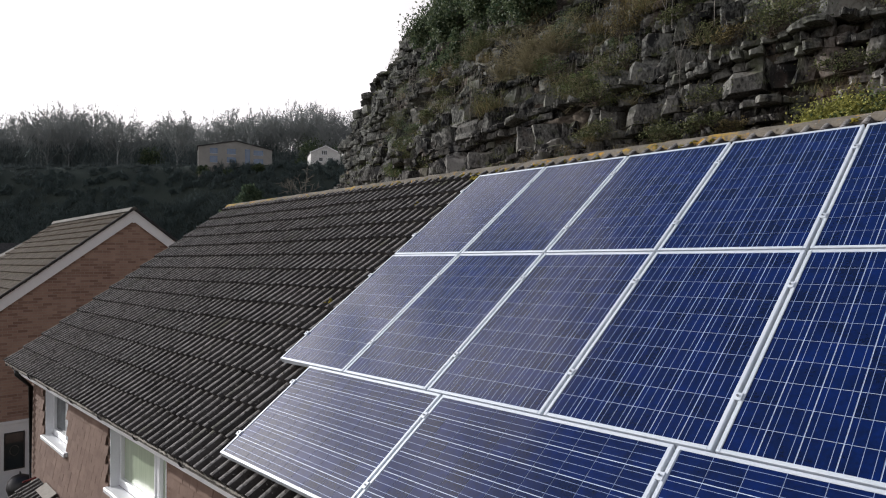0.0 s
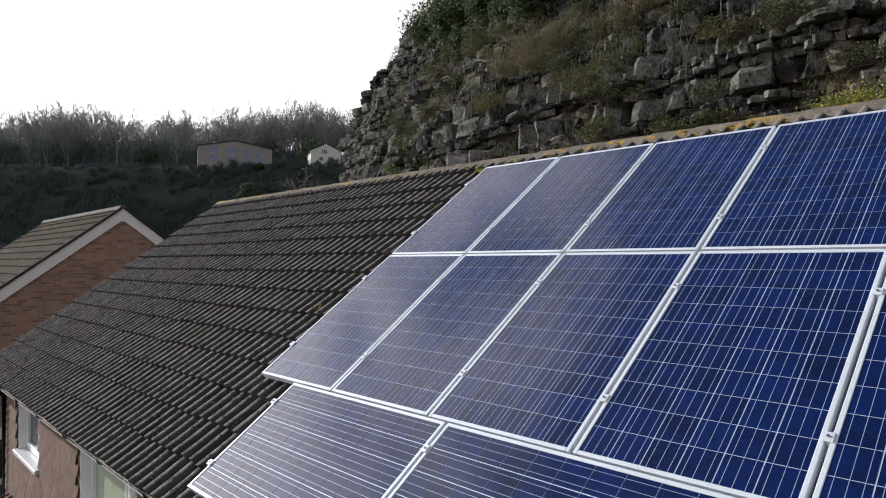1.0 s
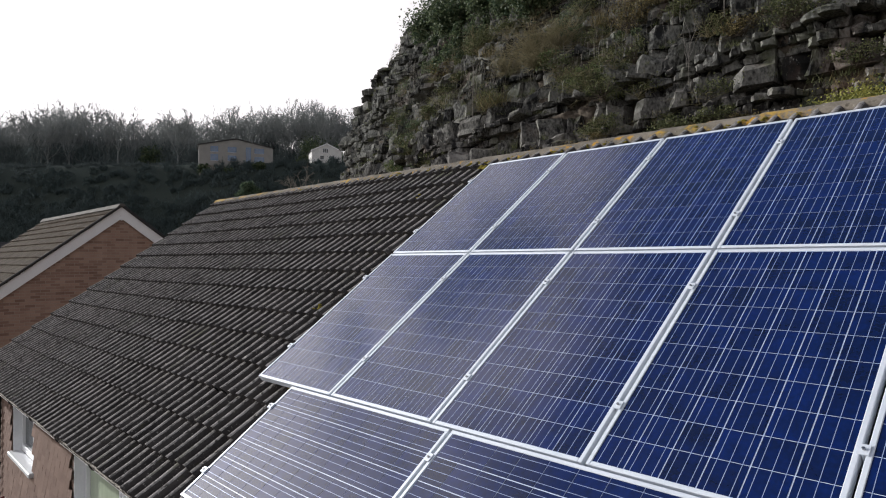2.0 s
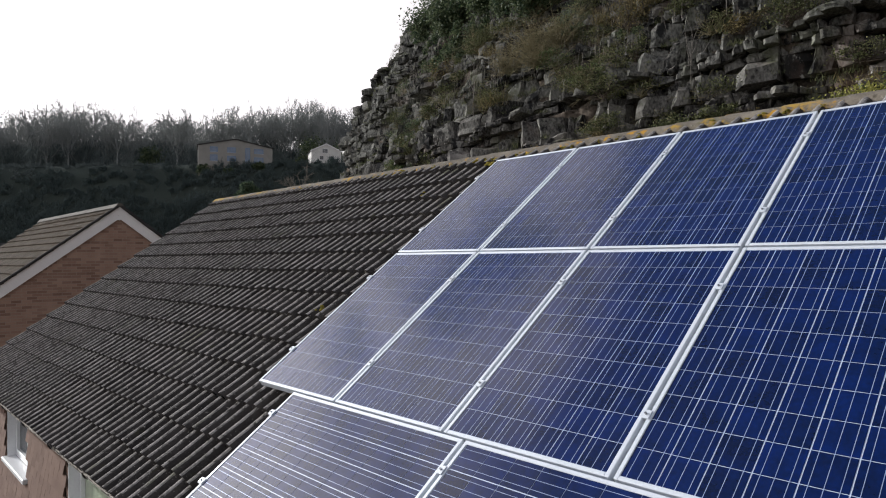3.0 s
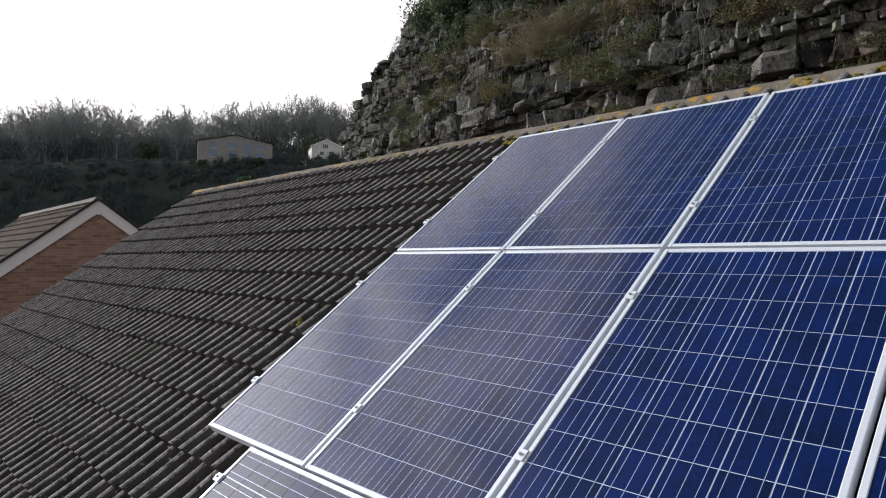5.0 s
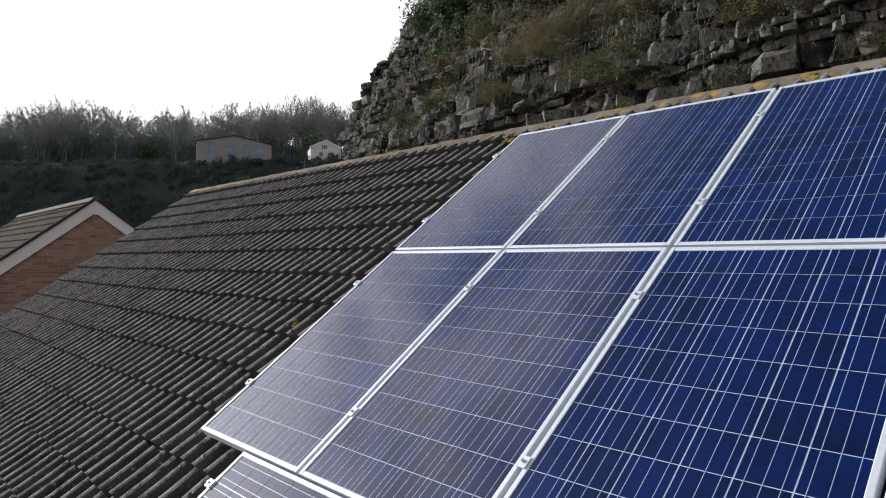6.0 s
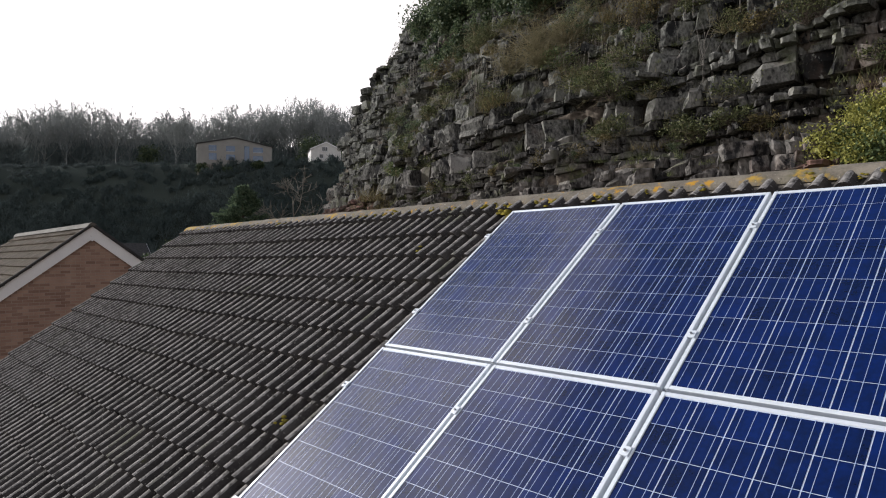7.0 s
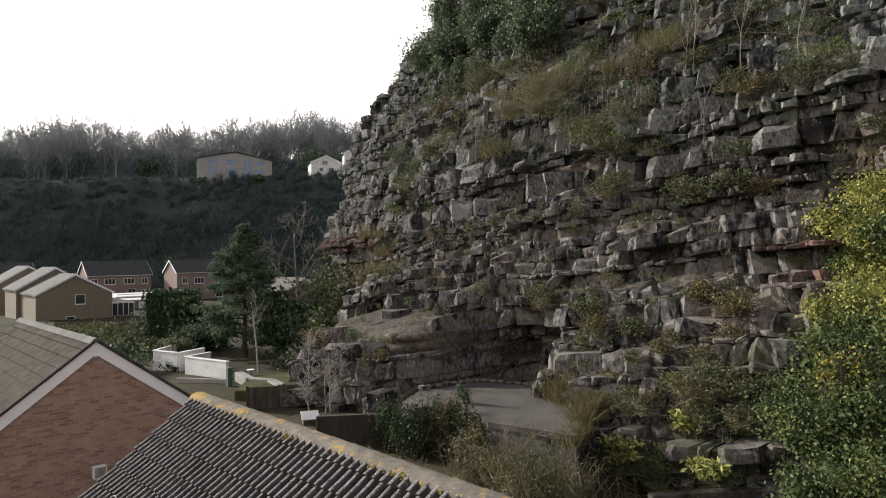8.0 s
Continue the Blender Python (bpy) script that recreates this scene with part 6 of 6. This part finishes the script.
def far_window(parent, m, x, z, w, h, y, glass, bars=1, frame_mat=M_UPVC):
    win = new("window")
    win.parent = parent
    t = 0.07
    fr = Shape().box((x - w / 2, y - 0.05, z), (x - w / 2 + t, y + 0.04, z + h), 0, m).box((x + w / 2 - t, y - 0.05, z), (x + w / 2, y + 0.04, z + h), 0, m)
    fr.box((x - w / 2 + t, y - 0.05, z), (x + w / 2 - t, y + 0.04, z + t), 0, m).box((x - w / 2 + t, y - 0.05, z + h - t), (x + w / 2 - t, y + 0.04, z + h), 0, m)
    for k in range(bars):
        c = x - w / 2 + w * (k + 1) / (bars + 1)
        fr.box((c - 0.03, y - 0.05, z + t), (c + 0.03, y + 0.04, z + h - t), 0, m)
    part("frame", fr, frame_mat, win)
    part("pane", Shape().box((x - w / 2 + t, y - 0.01, z + t), (x + w / 2 - t, y + 0.01, z + h - t), 0, m), glass, win)
    part("sill", Shape().box((x - w / 2 - 0.05, y - 0.12, z - 0.06), (x + w / 2 + 0.05, y + 0.02, z), 0, m), M_UPVC, win)


def far_house(label, m, width, depth, eave, ridge, wall_mat, roof_mat, along, windows, trim=M_BARGE, glass=M_GLASS, over=0.3, frame_mat=M_UPVC):
    """A gabled house. along: the ridge runs to the side; otherwise away from the view. windows: x, z, w, h, bars on the near wall."""
    h = thing("house", label, "house", "houses down the valley")
    w2, d2 = width / 2, depth
    if along:
        for y in (0, d2 - 0.3):
            part("wall", Shape().box((-w2, y, -0.6), (w2, y + 0.3, eave), 0, m), wall_mat, h)
        tri = [(0.301, -0.6), (0.301, eave), (d2 / 2, ridge - 0.1), (d2 - 0.301, eave), (d2 - 0.301, -0.6)]
        for x in (-w2, w2 - 0.3):
            part("gable_wall", fix_normals(Shape().extrude(tri, x, x + 0.3, 0, m).mesh("gable_wall", wall_mat)), None, h)
        for side in (0, 1):
            o = [(d2 / 2, ridge - 0.10), (-over, eave - 0.12), (-over, eave + 0.06), (d2 / 2, ridge + 0.10)]
            if side:
                o = [(d2 - y, z) for y, z in o]
            part("roof_slope", fix_normals(Shape().extrude(o, -w2 - 0.25, w2 + 0.25, 0, m).mesh("roof_slope", roof_mat)), None, h)
            for x in (-w2 - 0.30, w2 + 0.26):
                ob = [(d2 / 2, ridge - 0.22), (-over, eave - 0.24), (-over, eave + 0.05), (d2 / 2, ridge + 0.09)]
                if side:
                    ob = [(d2 - y, z) for y, z in ob]
                part("bargeboard", fix_normals(Shape().extrude(ob, x, x + 0.04, 0, m).mesh("bargeboard", trim)), None, h)
        part("gutter", Shape().box((-w2 - 0.2, -over - 0.09, eave - 0.16), (w2 + 0.2, -over - 0.01, eave - 0.06), 0.02, m), M_UPVC, h)
    else:
        tri = [(-w2, -0.6), (-w2, eave), (0, ridge - 0.1), (w2, eave), (w2, -0.6)]
        for y in (0, d2 - 0.3):
            part("gable_wall", fix_normals(Shape().extrude(tri, y, y + 0.3, 1, m).mesh("gable_wall", wall_mat)), None, h)
        for x in (-w2, w2 - 0.3):
            part("wall", Shape().box((x, 0.301, -0.6), (x + 0.3, d2 - 0.301, eave), 0, m), wall_mat, h)
        for sx in (-1, 1):
            o = [(0, ridge - 0.08), (sx * (w2 + over), eave - 0.2), (sx * (w2 + over), eave - 0.02), (0, ridge + 0.10)]
            part("roof_slope", fix_normals(Shape().extrude(o, -0.2, d2 + 0.2, 1, m).mesh("roof_slope", roof_mat)), None, h)
            ob = [(0, ridge - 0.20), (sx * (w2 + over), eave - 0.34), (sx * (w2 + over), eave - 0.03), (0, ridge + 0.09)]
            part("bargeboard", fix_normals(Shape().extrude(ob, -0.25, -0.21, 1, m).mesh("bargeboard", trim)), None, h)
    for x, z, w, hh, bars in windows:
        far_window(h, m, x, z, w, hh, -0.03, glass, bars, frame_mat)
    return h


M_BLUE_GLASS = material("blue_grey_glass", (0.07, 0.12, 0.20), (0.11, 0.17, 0.27), scale=1, rough=0.08, bump=0.0, spec=0.8)
M_BLUE_FRAME = material("blue_painted_frame", (0.055, 0.15, 0.34), (0.09, 0.20, 0.42), scale=1, rough=0.5, bump=0.0)
M_PALE_RENDER = material("grey_render", (0.26, 0.255, 0.24), (0.33, 0.32, 0.30), scale=0.6, rough=0.9, bump=0.1, grain=10, world_space=True)

def fronting(x, y, z):
    """A frame for a house that looks down the valley towards the quarry: its x along the front, its y away."""
    return Matrix(((0, 1, 0, x), (-1, 0, 0, y), (0, 0, 1, z), (0, 0, 0, 1)))


# gabled tan-brick houses below the bank
far_house("tan brick gabled house with white bargeboards", fronting(95, -19.5, 2.6), 9.3, 9.0, 3.75, 6.3, M_BRICK_TAN, M_PALEROOF, False, [(0.6, 2.2, 1.25, 1.35, 0), (-0.6, 0.15, 1.1, 0.5, 0)])
far_house("tan brick gabled house with white bargeboards", fronting(104.4, -19.2, 2.6), 9.8, 8.0, 4.2, 7.2, M_BRICK_TAN, M_PALEROOF, False, [])
far_house("tan brick gabled house with white bargeboards", fronting(118, -18.4, 2.6), 9.2, 9.0, 4.5, 7.4, M_BRICK_TAN, M_PALEROOF, False, [])
semi = [(-4.9, 3.3, 1.1, 1.2, 1), (-2.0, 3.3, 2.1, 1.2, 2), (1.7, 3.3, 2.1, 1.2, 2), (4.8, 3.3, 1.1, 1.2, 1), (-3.4, 0.8, 2.2, 1.3, 2), (2.2, 0.3, 1.6, 2.0, 1), (4.8, 0.8, 1.2, 1.3, 1)]
far_house("semi-detached brick house with a dark roof and white windows", fronting(140, -38.8, 2.6), 12.2, 7.0, 5.2, 8.1, M_BRICK_PINK, M_DARKROOF, True, semi)
far_house("semi-detached brick house with a dark roof and white windows", fronting(128, -52.3, 2.6), 13.0, 7.0, 5.6, 8.1, M_BRICK_PINK, M_DARKROOF, True, semi)
far_house("semi-detached brick house with a dark roof and white windows", fronting(150, -17, 2.6), 17, 7.0, 5.0, 8.0, M_BRICK_PINK, M_DARKROOF, True, semi)
far_house("low grey-roofed house behind the garden trees", fronting(72, -41.0, 2.6), 6.4, 7.0, 3.6, 5.4, M_BRICK_TAN, M_PALEROOF, False, [])

# the two houses on the hilltop
hill_z = 34.5
hh = far_house("wide grey house on the hilltop with blue-tinted windows", facing(181, -57.8, hill_z - 0.7, 21), 20.0, 9.0, 5.1, 7.1, M_PALE_RENDER, M_DARKROOF, False, [(-5.9, 3.2, 2.0, 1.5, 1), (1.0 - 2.2, 3.2, 2.3, 1.5, 1), (6.2, 3.2, 2.6, 1.4, 1), (-5.9, 0.7, 2.0, 1.8, 1), (-1.2, 0.8, 2.3, 1.5, 1), (6.2, 0.7, 2.6, 1.5, 1), (3.2, 0.4, 1.3, 4.4, 0)], trim=M_DARKROOF, glass=M_BLUE_GLASS, frame_mat=M_BLUE_FRAME)
part("plinth", Shape().box((-9.9, 0.05, -4.0), (9.9, 8.9, -0.601), 0, facing(181, -57.8, hill_z - 0.7, 21)), M_CONC, hh)
far_house("white hilltop bungalow with a grey roof", facing(186, -33.2, 35.4, 18), 8.6, 8.0, 2.9, 4.9, M_RENDER, M_DARKROOF, False, [(-0.4, 2.2, 1.6, 1.3, 2), (-1.4, 0.2, 1.2, 1.2, 0), (1.4, 0.2, 1.6, 1.2, 1)])
far_house("white hilltop house beside the rock", facing(186, -26.2, 35.4, 14), 3.6, 6.0, 5.4, 6.6, M_RENDER, M_DARKROOF, False, [])

# conservatory, garages, shed and fences
cons = thing("conservatory", "white glazed conservatory with a pale roof", "conservatory")
m = fronting(96, -25.9, 2.3)
part("roof", fix_normals(Shape().extrude([(-1.6, 2.5), (-1.6, 3.2), (1.6, 2.35), (1.6, 2.2)], -0.1, 3.0, 1, m).mesh("roof", M_UPVC)), None, cons)
part("base", Shape().box((-1.5, 0, -0.4), (1.5, 2.9, 0.6), 0.02, m), M_BRICK_TAN, cons)
for k in range(5):
    part("mullion", Shape().box((-1.5 + k * 0.73, 0.0, 0.6), (-1.42 + k * 0.73, 0.08, 2.3), 0, m), M_UPVC, cons)
part("pane", Shape().box((-1.45, 0.03, 0.6), (1.45, 0.05, 2.3), 0, m), M_GLASS, cons)
for d, l, w, dd, h_ in ((108, -33.0, 6.4, 5.0, 1.5), (116, -34.5, 7.0, 5.0, 1.7), (124, -37.5, 8.0, 5.0, 1.7)):
    g = thing("garage", "flat-roofed pale brick garage block", "garage", "garages")
    m = fronting(d, l, 2.6)
    part("wall", Shape().box((-w / 2, 0, -0.4), (w / 2, dd, h_), 0.02, m), M_BRICK_TAN, g)
    part("roof", Shape().box((-w / 2 - 0.2, -0.2, h_ + 0.002), (w / 2 + 0.2, dd + 0.2, h_ + 0.25), 0.03, m), M_RENDER, g)
    part("door", Shape().box((-1.1, -0.05, -0.2), (1.1, -0.002, 1.4), 0.01, m), M_UPVC, g)
shed = thing("garden_shed", "small timber shed with a felt roof", "shed")
m = facing(92, -39.8, 2.0, 10)
M_SHED = material("orange_timber", (0.20, 0.11, 0.05), (0.32, 0.19, 0.09), scale=3, stretch=(6, 1, 1), rough=0.8, bump=0.2)
part("walls", fix_normals(Shape().extrude([(-1.2, -0.4), (-1.2, 1.6), (0, 2.2), (1.2, 1.6), (1.2, -0.4)], 0, 2.2, 1, m).mesh("walls", M_SHED)), None, shed)
for sx in (-1, 1):
    part("roof_panel", fix_normals(Shape().extrude([(0, 2.205), (sx * 1.35, 1.53), (sx * 1.35, 1.60), (0, 2.28)], -0.15, 2.35, 1, m).mesh("roof_panel", M_DARKROOF)), None, shed)


def board_fence(label, d0, l0, d1, l1, z, h, mat=M_WOOD):
    """Upright boards between posts, each a part."""
    a, b = valley(d0, l0, z), valley(d1, l1, z)
    f = thing("board_fence", label, "fence", "garden fences")
    run = (b - a).length
    ang = math.degrees(math.atan2(b.y - a.y, b.x - a.x))
    base = pose(a.x, a.y, a.z, 0, 0, ang)
    board = Shape().box((0, -0.012, 0), (0.145, 0.012, h), 0.004).mesh("board", mat)
    for k in range(int(run / 0.152)):
        part("board", board, None, f, at=base @ pose(k * 0.152, random.uniform(-0.006, 0.006), -0.25 + random.uniform(-0.012, 0.012)))
    post = Shape().box((-0.05, 0.015, 0), (0.05, 0.115, h + 0.08), 0.006).mesh("post", mat)
    for k in range(int(run / 1.83) + 1):
        part("post", post, None, f, at=base @ pose(k * 1.83, 0, -0.25))
    return f


board_fence("long dark board fence behind the gardens", 70, -42, 68, -27.5, 2.3, 2.0)
board_fence("dark board fence closing the raised garden", 33.5, -10.2, 34.5, -6.6, 2.4, 1.75)

# white rendered retaining walls of the terraced garden
def low_wall(label, pts, z0, z1, mat, thick=0.22, coping=None):
    w = thing("garden_wall", label, "wall", "garden walls")
    for (d0, l0), (d1, l1) in zip(pts[:-1], pts[1:]):
        a, b = valley(d0, l0), valley(d1, l1)
        run = (b - a).length
        m = pose(a.x, a.y, 0, 0, 0, math.degrees(math.atan2(b.y - a.y, b.x - a.x)))
        part("wall_run", Shape().box((0, -thick / 2, z0), (run, thick / 2, z1), 0.02, m), mat, w)
        if coping:
            part("coping", Shape().box((-0.03, -thick / 2 - 0.04, z1 + 0.002), (run + 0.03, thick / 2 + 0.04, z1 + 0.07), 0.015, m), coping, w)
    return w


low_wall("white rendered retaining wall of a raised bed", [(50.0, -20.6), (46.6, -20.8), (45.2, -18.5), (47.5, -17.6)], 2.2, 4.05, M_RENDER, 0.22, M_RENDER)
low_wall("white rendered retaining wall of a raised bed", [(46.0, -16.6), (44.0, -17.5), (41.6, -13.9)], 2.2, 3.95, M_RENDER, 0.22, M_RENDER)
low_wall("dark weathered wall below the white one", [(40.8, -16.8), (40.0, -13.2)], 2.2, 3.15, M_CONC)
low_wall("pale concrete block edging of the raised lawn", [(41.0, -13.0), (38.8, -11.6), (38.2, -10.2), (36.6, -9.2)], 2.2, 3.45, M_CONC, 0.5)
lawn = solid("lawn", Shape().box((-3.6, -2.3, 2.0), (2.6, 3.2, 3.32), 0.06, facing(38.2, -8.2, 0, 6)), M_LAWN, "raised lawn of rough winter grass", "lawn")
solid("lawn", Shape().box((-1.6, -1.0, 2.0), (1.5, 1.4, 2.75), 0.06, facing(35.6, -11.0, 0, 6)), M_LAWN, "small patch of lawn beside the fence", "lawn")
tbl = thing("bird_bath", "small round white bird bath on a post", "bird bath")
p = valley(40.5, -12.1, 3.3)
part("post", Shape().tube([(p.x, p.y, 2.3), (p.x, p.y, 3.55)], 0.06, 8), M_CONC, tbl)
part("bowl", Shape().tube([(p.x, p.y, 3.54), (p.x, p.y, 3.60), (p.x, p.y, 3.66)], [0.08, 0.22, 0.24], 14), M_RENDER, tbl)
p = valley(39.2, -13.0, 2.3)
M_GREEN = material("green_painted_post", (0.03, 0.07, 0.045), (0.05, 0.11, 0.07))
solid("green_post", Shape().box((p.x - 0.14, p.y - 0.14, 2.3), (p.x + 0.14, p.y + 0.14, 4.0), 0.02), M_GREEN, "green painted garden post", "post")
hutch = thing("hutch", "small dark box with a pale sloping lid", "box")
m = facing(30.8, -6.4, 2.2, 20)
part("body", Shape().box((-0.35, -0.25, 0), (0.35, 0.25, 0.75), 0.02, m), M_WOOD, hutch)
part("lid", Shape().box((-0.42, -0.34, 0), (0.42, 0.34, 0.04), 0.01, m @ pose(0, 0, 0.86, 24, 0, 0)), M_RENDER, hutch)

# the paved terrace under the quarry face with its dark retaining walls
terr = thing("terrace", "weathered concrete terrace below the rock face", "terrace")
top = [(9.4, -13.7), (10.2, -14.9), (11.6, -17.2), (13.0, -18.3), (16.0, -19.6), (18.6, -18.4), (19.0, -15.2), (17.6, -12.9), (16.4, -12.6), (15.9, -14.2), (14.4, -14.0), (12.8, -13.0)]
part("slab", fix_normals(Shape().extrude(top, 4.2, 4.42, 2).mesh("slab", M_SLAB)), None, terr)
part("retaining_wall", fix_normals(Shape().extrude([(x * 0.985 + 0.2, y * 0.985 - 0.25) for x, y in top], 2.0, 4.196, 2).mesh("retaining_wall", M_ROCK)), None, terr, "dark retaining wall")
for (x0, y0), (x1, y1) in zip(top[3:6], top[4:7]):
    for k in range(7):
        f_ = (k + 0.5) / 7
        x, y = x0 + (x1 - x0) * f_, y0 + (y1 - y0) * f_
        part("edging_stone", Shape().box((x - 0.2, y + 0.05, 4.423), (x + 0.16, y + 0.33, 4.423 + random.uniform(0.08, 0.2)), 0.03), M_ROCK, terr)
low_wall("dark timber wall at the foot of the rock", [(27.2, -5.4), (27.6, -2.2)], 2.0, 3.9, M_WOOD, 0.2)
low_wall("pale stone step edge on the bank", [(20.5, 6.4), (21.2, 11.0)], 1.6, 2.9, M_LEDGE, 0.35)
for x, y, z, w, h, m_, n in ((10.6, -11.6, 1.7, 1.5, 2.9, M_DRY, 500), (9.5, -11.6, 1.7, 1.3, 3.0, M_SCRUB, 700), (9.0, -12.3, 1.7, 1.0, 2.6, M_SCRUB, 500), (13.4, -9.8, 1.6, 1.2, 1.5, M_DRY, 300), (16.6, -10.6, 1.8, 1.2, 1.2, M_DRY, 300), (12.6, -11.4, 1.6, 0.9, 1.9, M_DRY, 250), (8.0, -14.6, 0.9, 1.2, 1.6, M_SCRUB, 400), (5.4, -14.4, 0.5, 1.5, 2.0, M_SCRUB, 500)):
    shrub("brown_shrub", "tangled winter shrub in front of the terrace", "shrub", (x, y, z), (w, w * 0.8, h * 0.5), m_, n * 3, 0.042, 300, rs, "shrubs by the terrace", M_STRAWTWIG)
for x, y, w, h, m_ in ((16.0, -12.2, 0.9, 2.5, M_HEDGE), (15.2, -13.2, 0.9, 2.6, M_DRY), (14.2, -13.2, 0.9, 2.6, M_HEDGE), (13.2, -12.5, 0.9, 2.3, M_DRY), (17.3, -12.2, 0.9, 2.2, M_HEDGE), (11.8, -12.0, 0.8, 1.5, M_SCRUB)):
    shrub("winter_shrub", "dark winter shrub against the terrace wall", "shrub", (x, y, 2.2), (w, w * 0.7, h * 0.5), m_, 2600, 0.06, 120, rs, "shrubs by the terrace")
for x, y, h in ((15.6, -14.6, 1.5), (16.2, -13.6, 1.0), (15.2, -13.4, 0.9)):
    shrub("dwarf_conifer", "small dark upright conifer on the terrace edge", "shrub", (x, y, 3.9), (0.3, 0.3, h * 0.5), M_DARKLEAF, 350, 0.06, 14, rs, "dwarf conifers")

# low growth over the stony bank beside the terrace
for k in range(20):
    u, z = rs.uniform(6.5, 13.5), rs.uniform(4.8, 7.4)
    p = face_at(u, z)
    w = rs.uniform(0.4, 0.8)
    shrub("bramble", "tangled brown and olive bramble on the rocky bank", "shrub", (p[0], p[1] + 0.35, p[2] - 0.3), (w, w * 0.55, w * 0.55), (M_SCRUB, M_DRY, M_DARKLEAF)[k % 3], 900, 0.045, 60, rs, "brambles on the bank", M_STRAWTWIG)

# kettle barbecue on the side path
bbq = thing("kettle_barbecue", "black kettle barbecue with a domed lid beside the door", "barbecue")
bx, by = 13.5, 2.55
ring_ = lambda r, z: [(bx + r * math.cos(a), by + r * math.sin(a), z) for a in [2 * math.pi * k / 16 for k in range(16)]]
levels = [(0.10, 1.02), (0.24, 1.10), (0.30, 1.28), (0.30, 1.31), (0.28, 1.42), (0.20, 1.55), (0.06, 1.61)]
dome = Shape().add([q for r, z in levels for q in ring_(r, z + 0.1)], [(i * 16 + j, i * 16 + (j + 1) % 16, (i + 1) * 16 + (j + 1) % 16, (i + 1) * 16 + j) for i in range(len(levels) - 1) for j in range(16)] + [tuple(range(16))[::-1], tuple(range((len(levels) - 1) * 16, len(levels) * 16))])
part("kettle", dome.mesh("kettle", M_BLACK, True), None, bbq)
for k in range(3):
    a = k * 2.1
    part("leg", Shape().tube([(bx + 0.15 * math.cos(a), by + 0.15 * math.sin(a), 1.15), (bx + 0.34 * math.cos(a), by + 0.34 * math.sin(a), GROUND_Z)], 0.014, 6), M_STEEL, bbq)
part("lid_handle", Shape().tube([(bx - 0.06, by, 1.70), (bx - 0.05, by, 1.77), (bx + 0.05, by, 1.77), (bx + 0.06, by, 1.70)], 0.012, 6), M_BLACK, bbq)

# small tiled canopy over the front door of the house
canopy = new("canopy")
canopy.parent = house
pm = pose(5.16, WALL_FRONT_Y + 0.01, 3.50, -30, 0, 0)
for k in range(5):
    for r in range(3):
        part("roof_tile", tile_meshes[(k + r) % 5], None, canopy, at=pm @ pose(0.04 + k * 0.30, 0.03 + r * 0.30, 0.0))
part("roof_deck", Shape().box((0, 0, -0.07), (1.58, 0.95, -0.03), 0, pm), M_BLACK, canopy)
part("verge_roll", Shape().tube([tuple(pm @ Vector((0.02, 0.0, 0.03))), tuple(pm @ Vector((0.02, 0.97, 0.03)))], 0.06, 10), M_TILE, canopy, "rounded verge tile")
part("flashing", Shape().box((0.35, 0.004, 0.058), (1.0, 0.17, 0.064), 0, pm), M_CONC, canopy, "pale plate at the top of the canopy")
for x in (5.26, 6.64):
    part("bracket", Shape().tube([(x, WALL_FRONT_Y, 2.75), (x, WALL_FRONT_Y + 0.72, 3.10)], 0.035, 6), M_BARGE, canopy)

# ---- roof tiles of the near slope, one by one ----
for k, m in enumerate(tile_poses):
    part("roof_tile", tile_meshes[k % 5], None, roof, at=m)
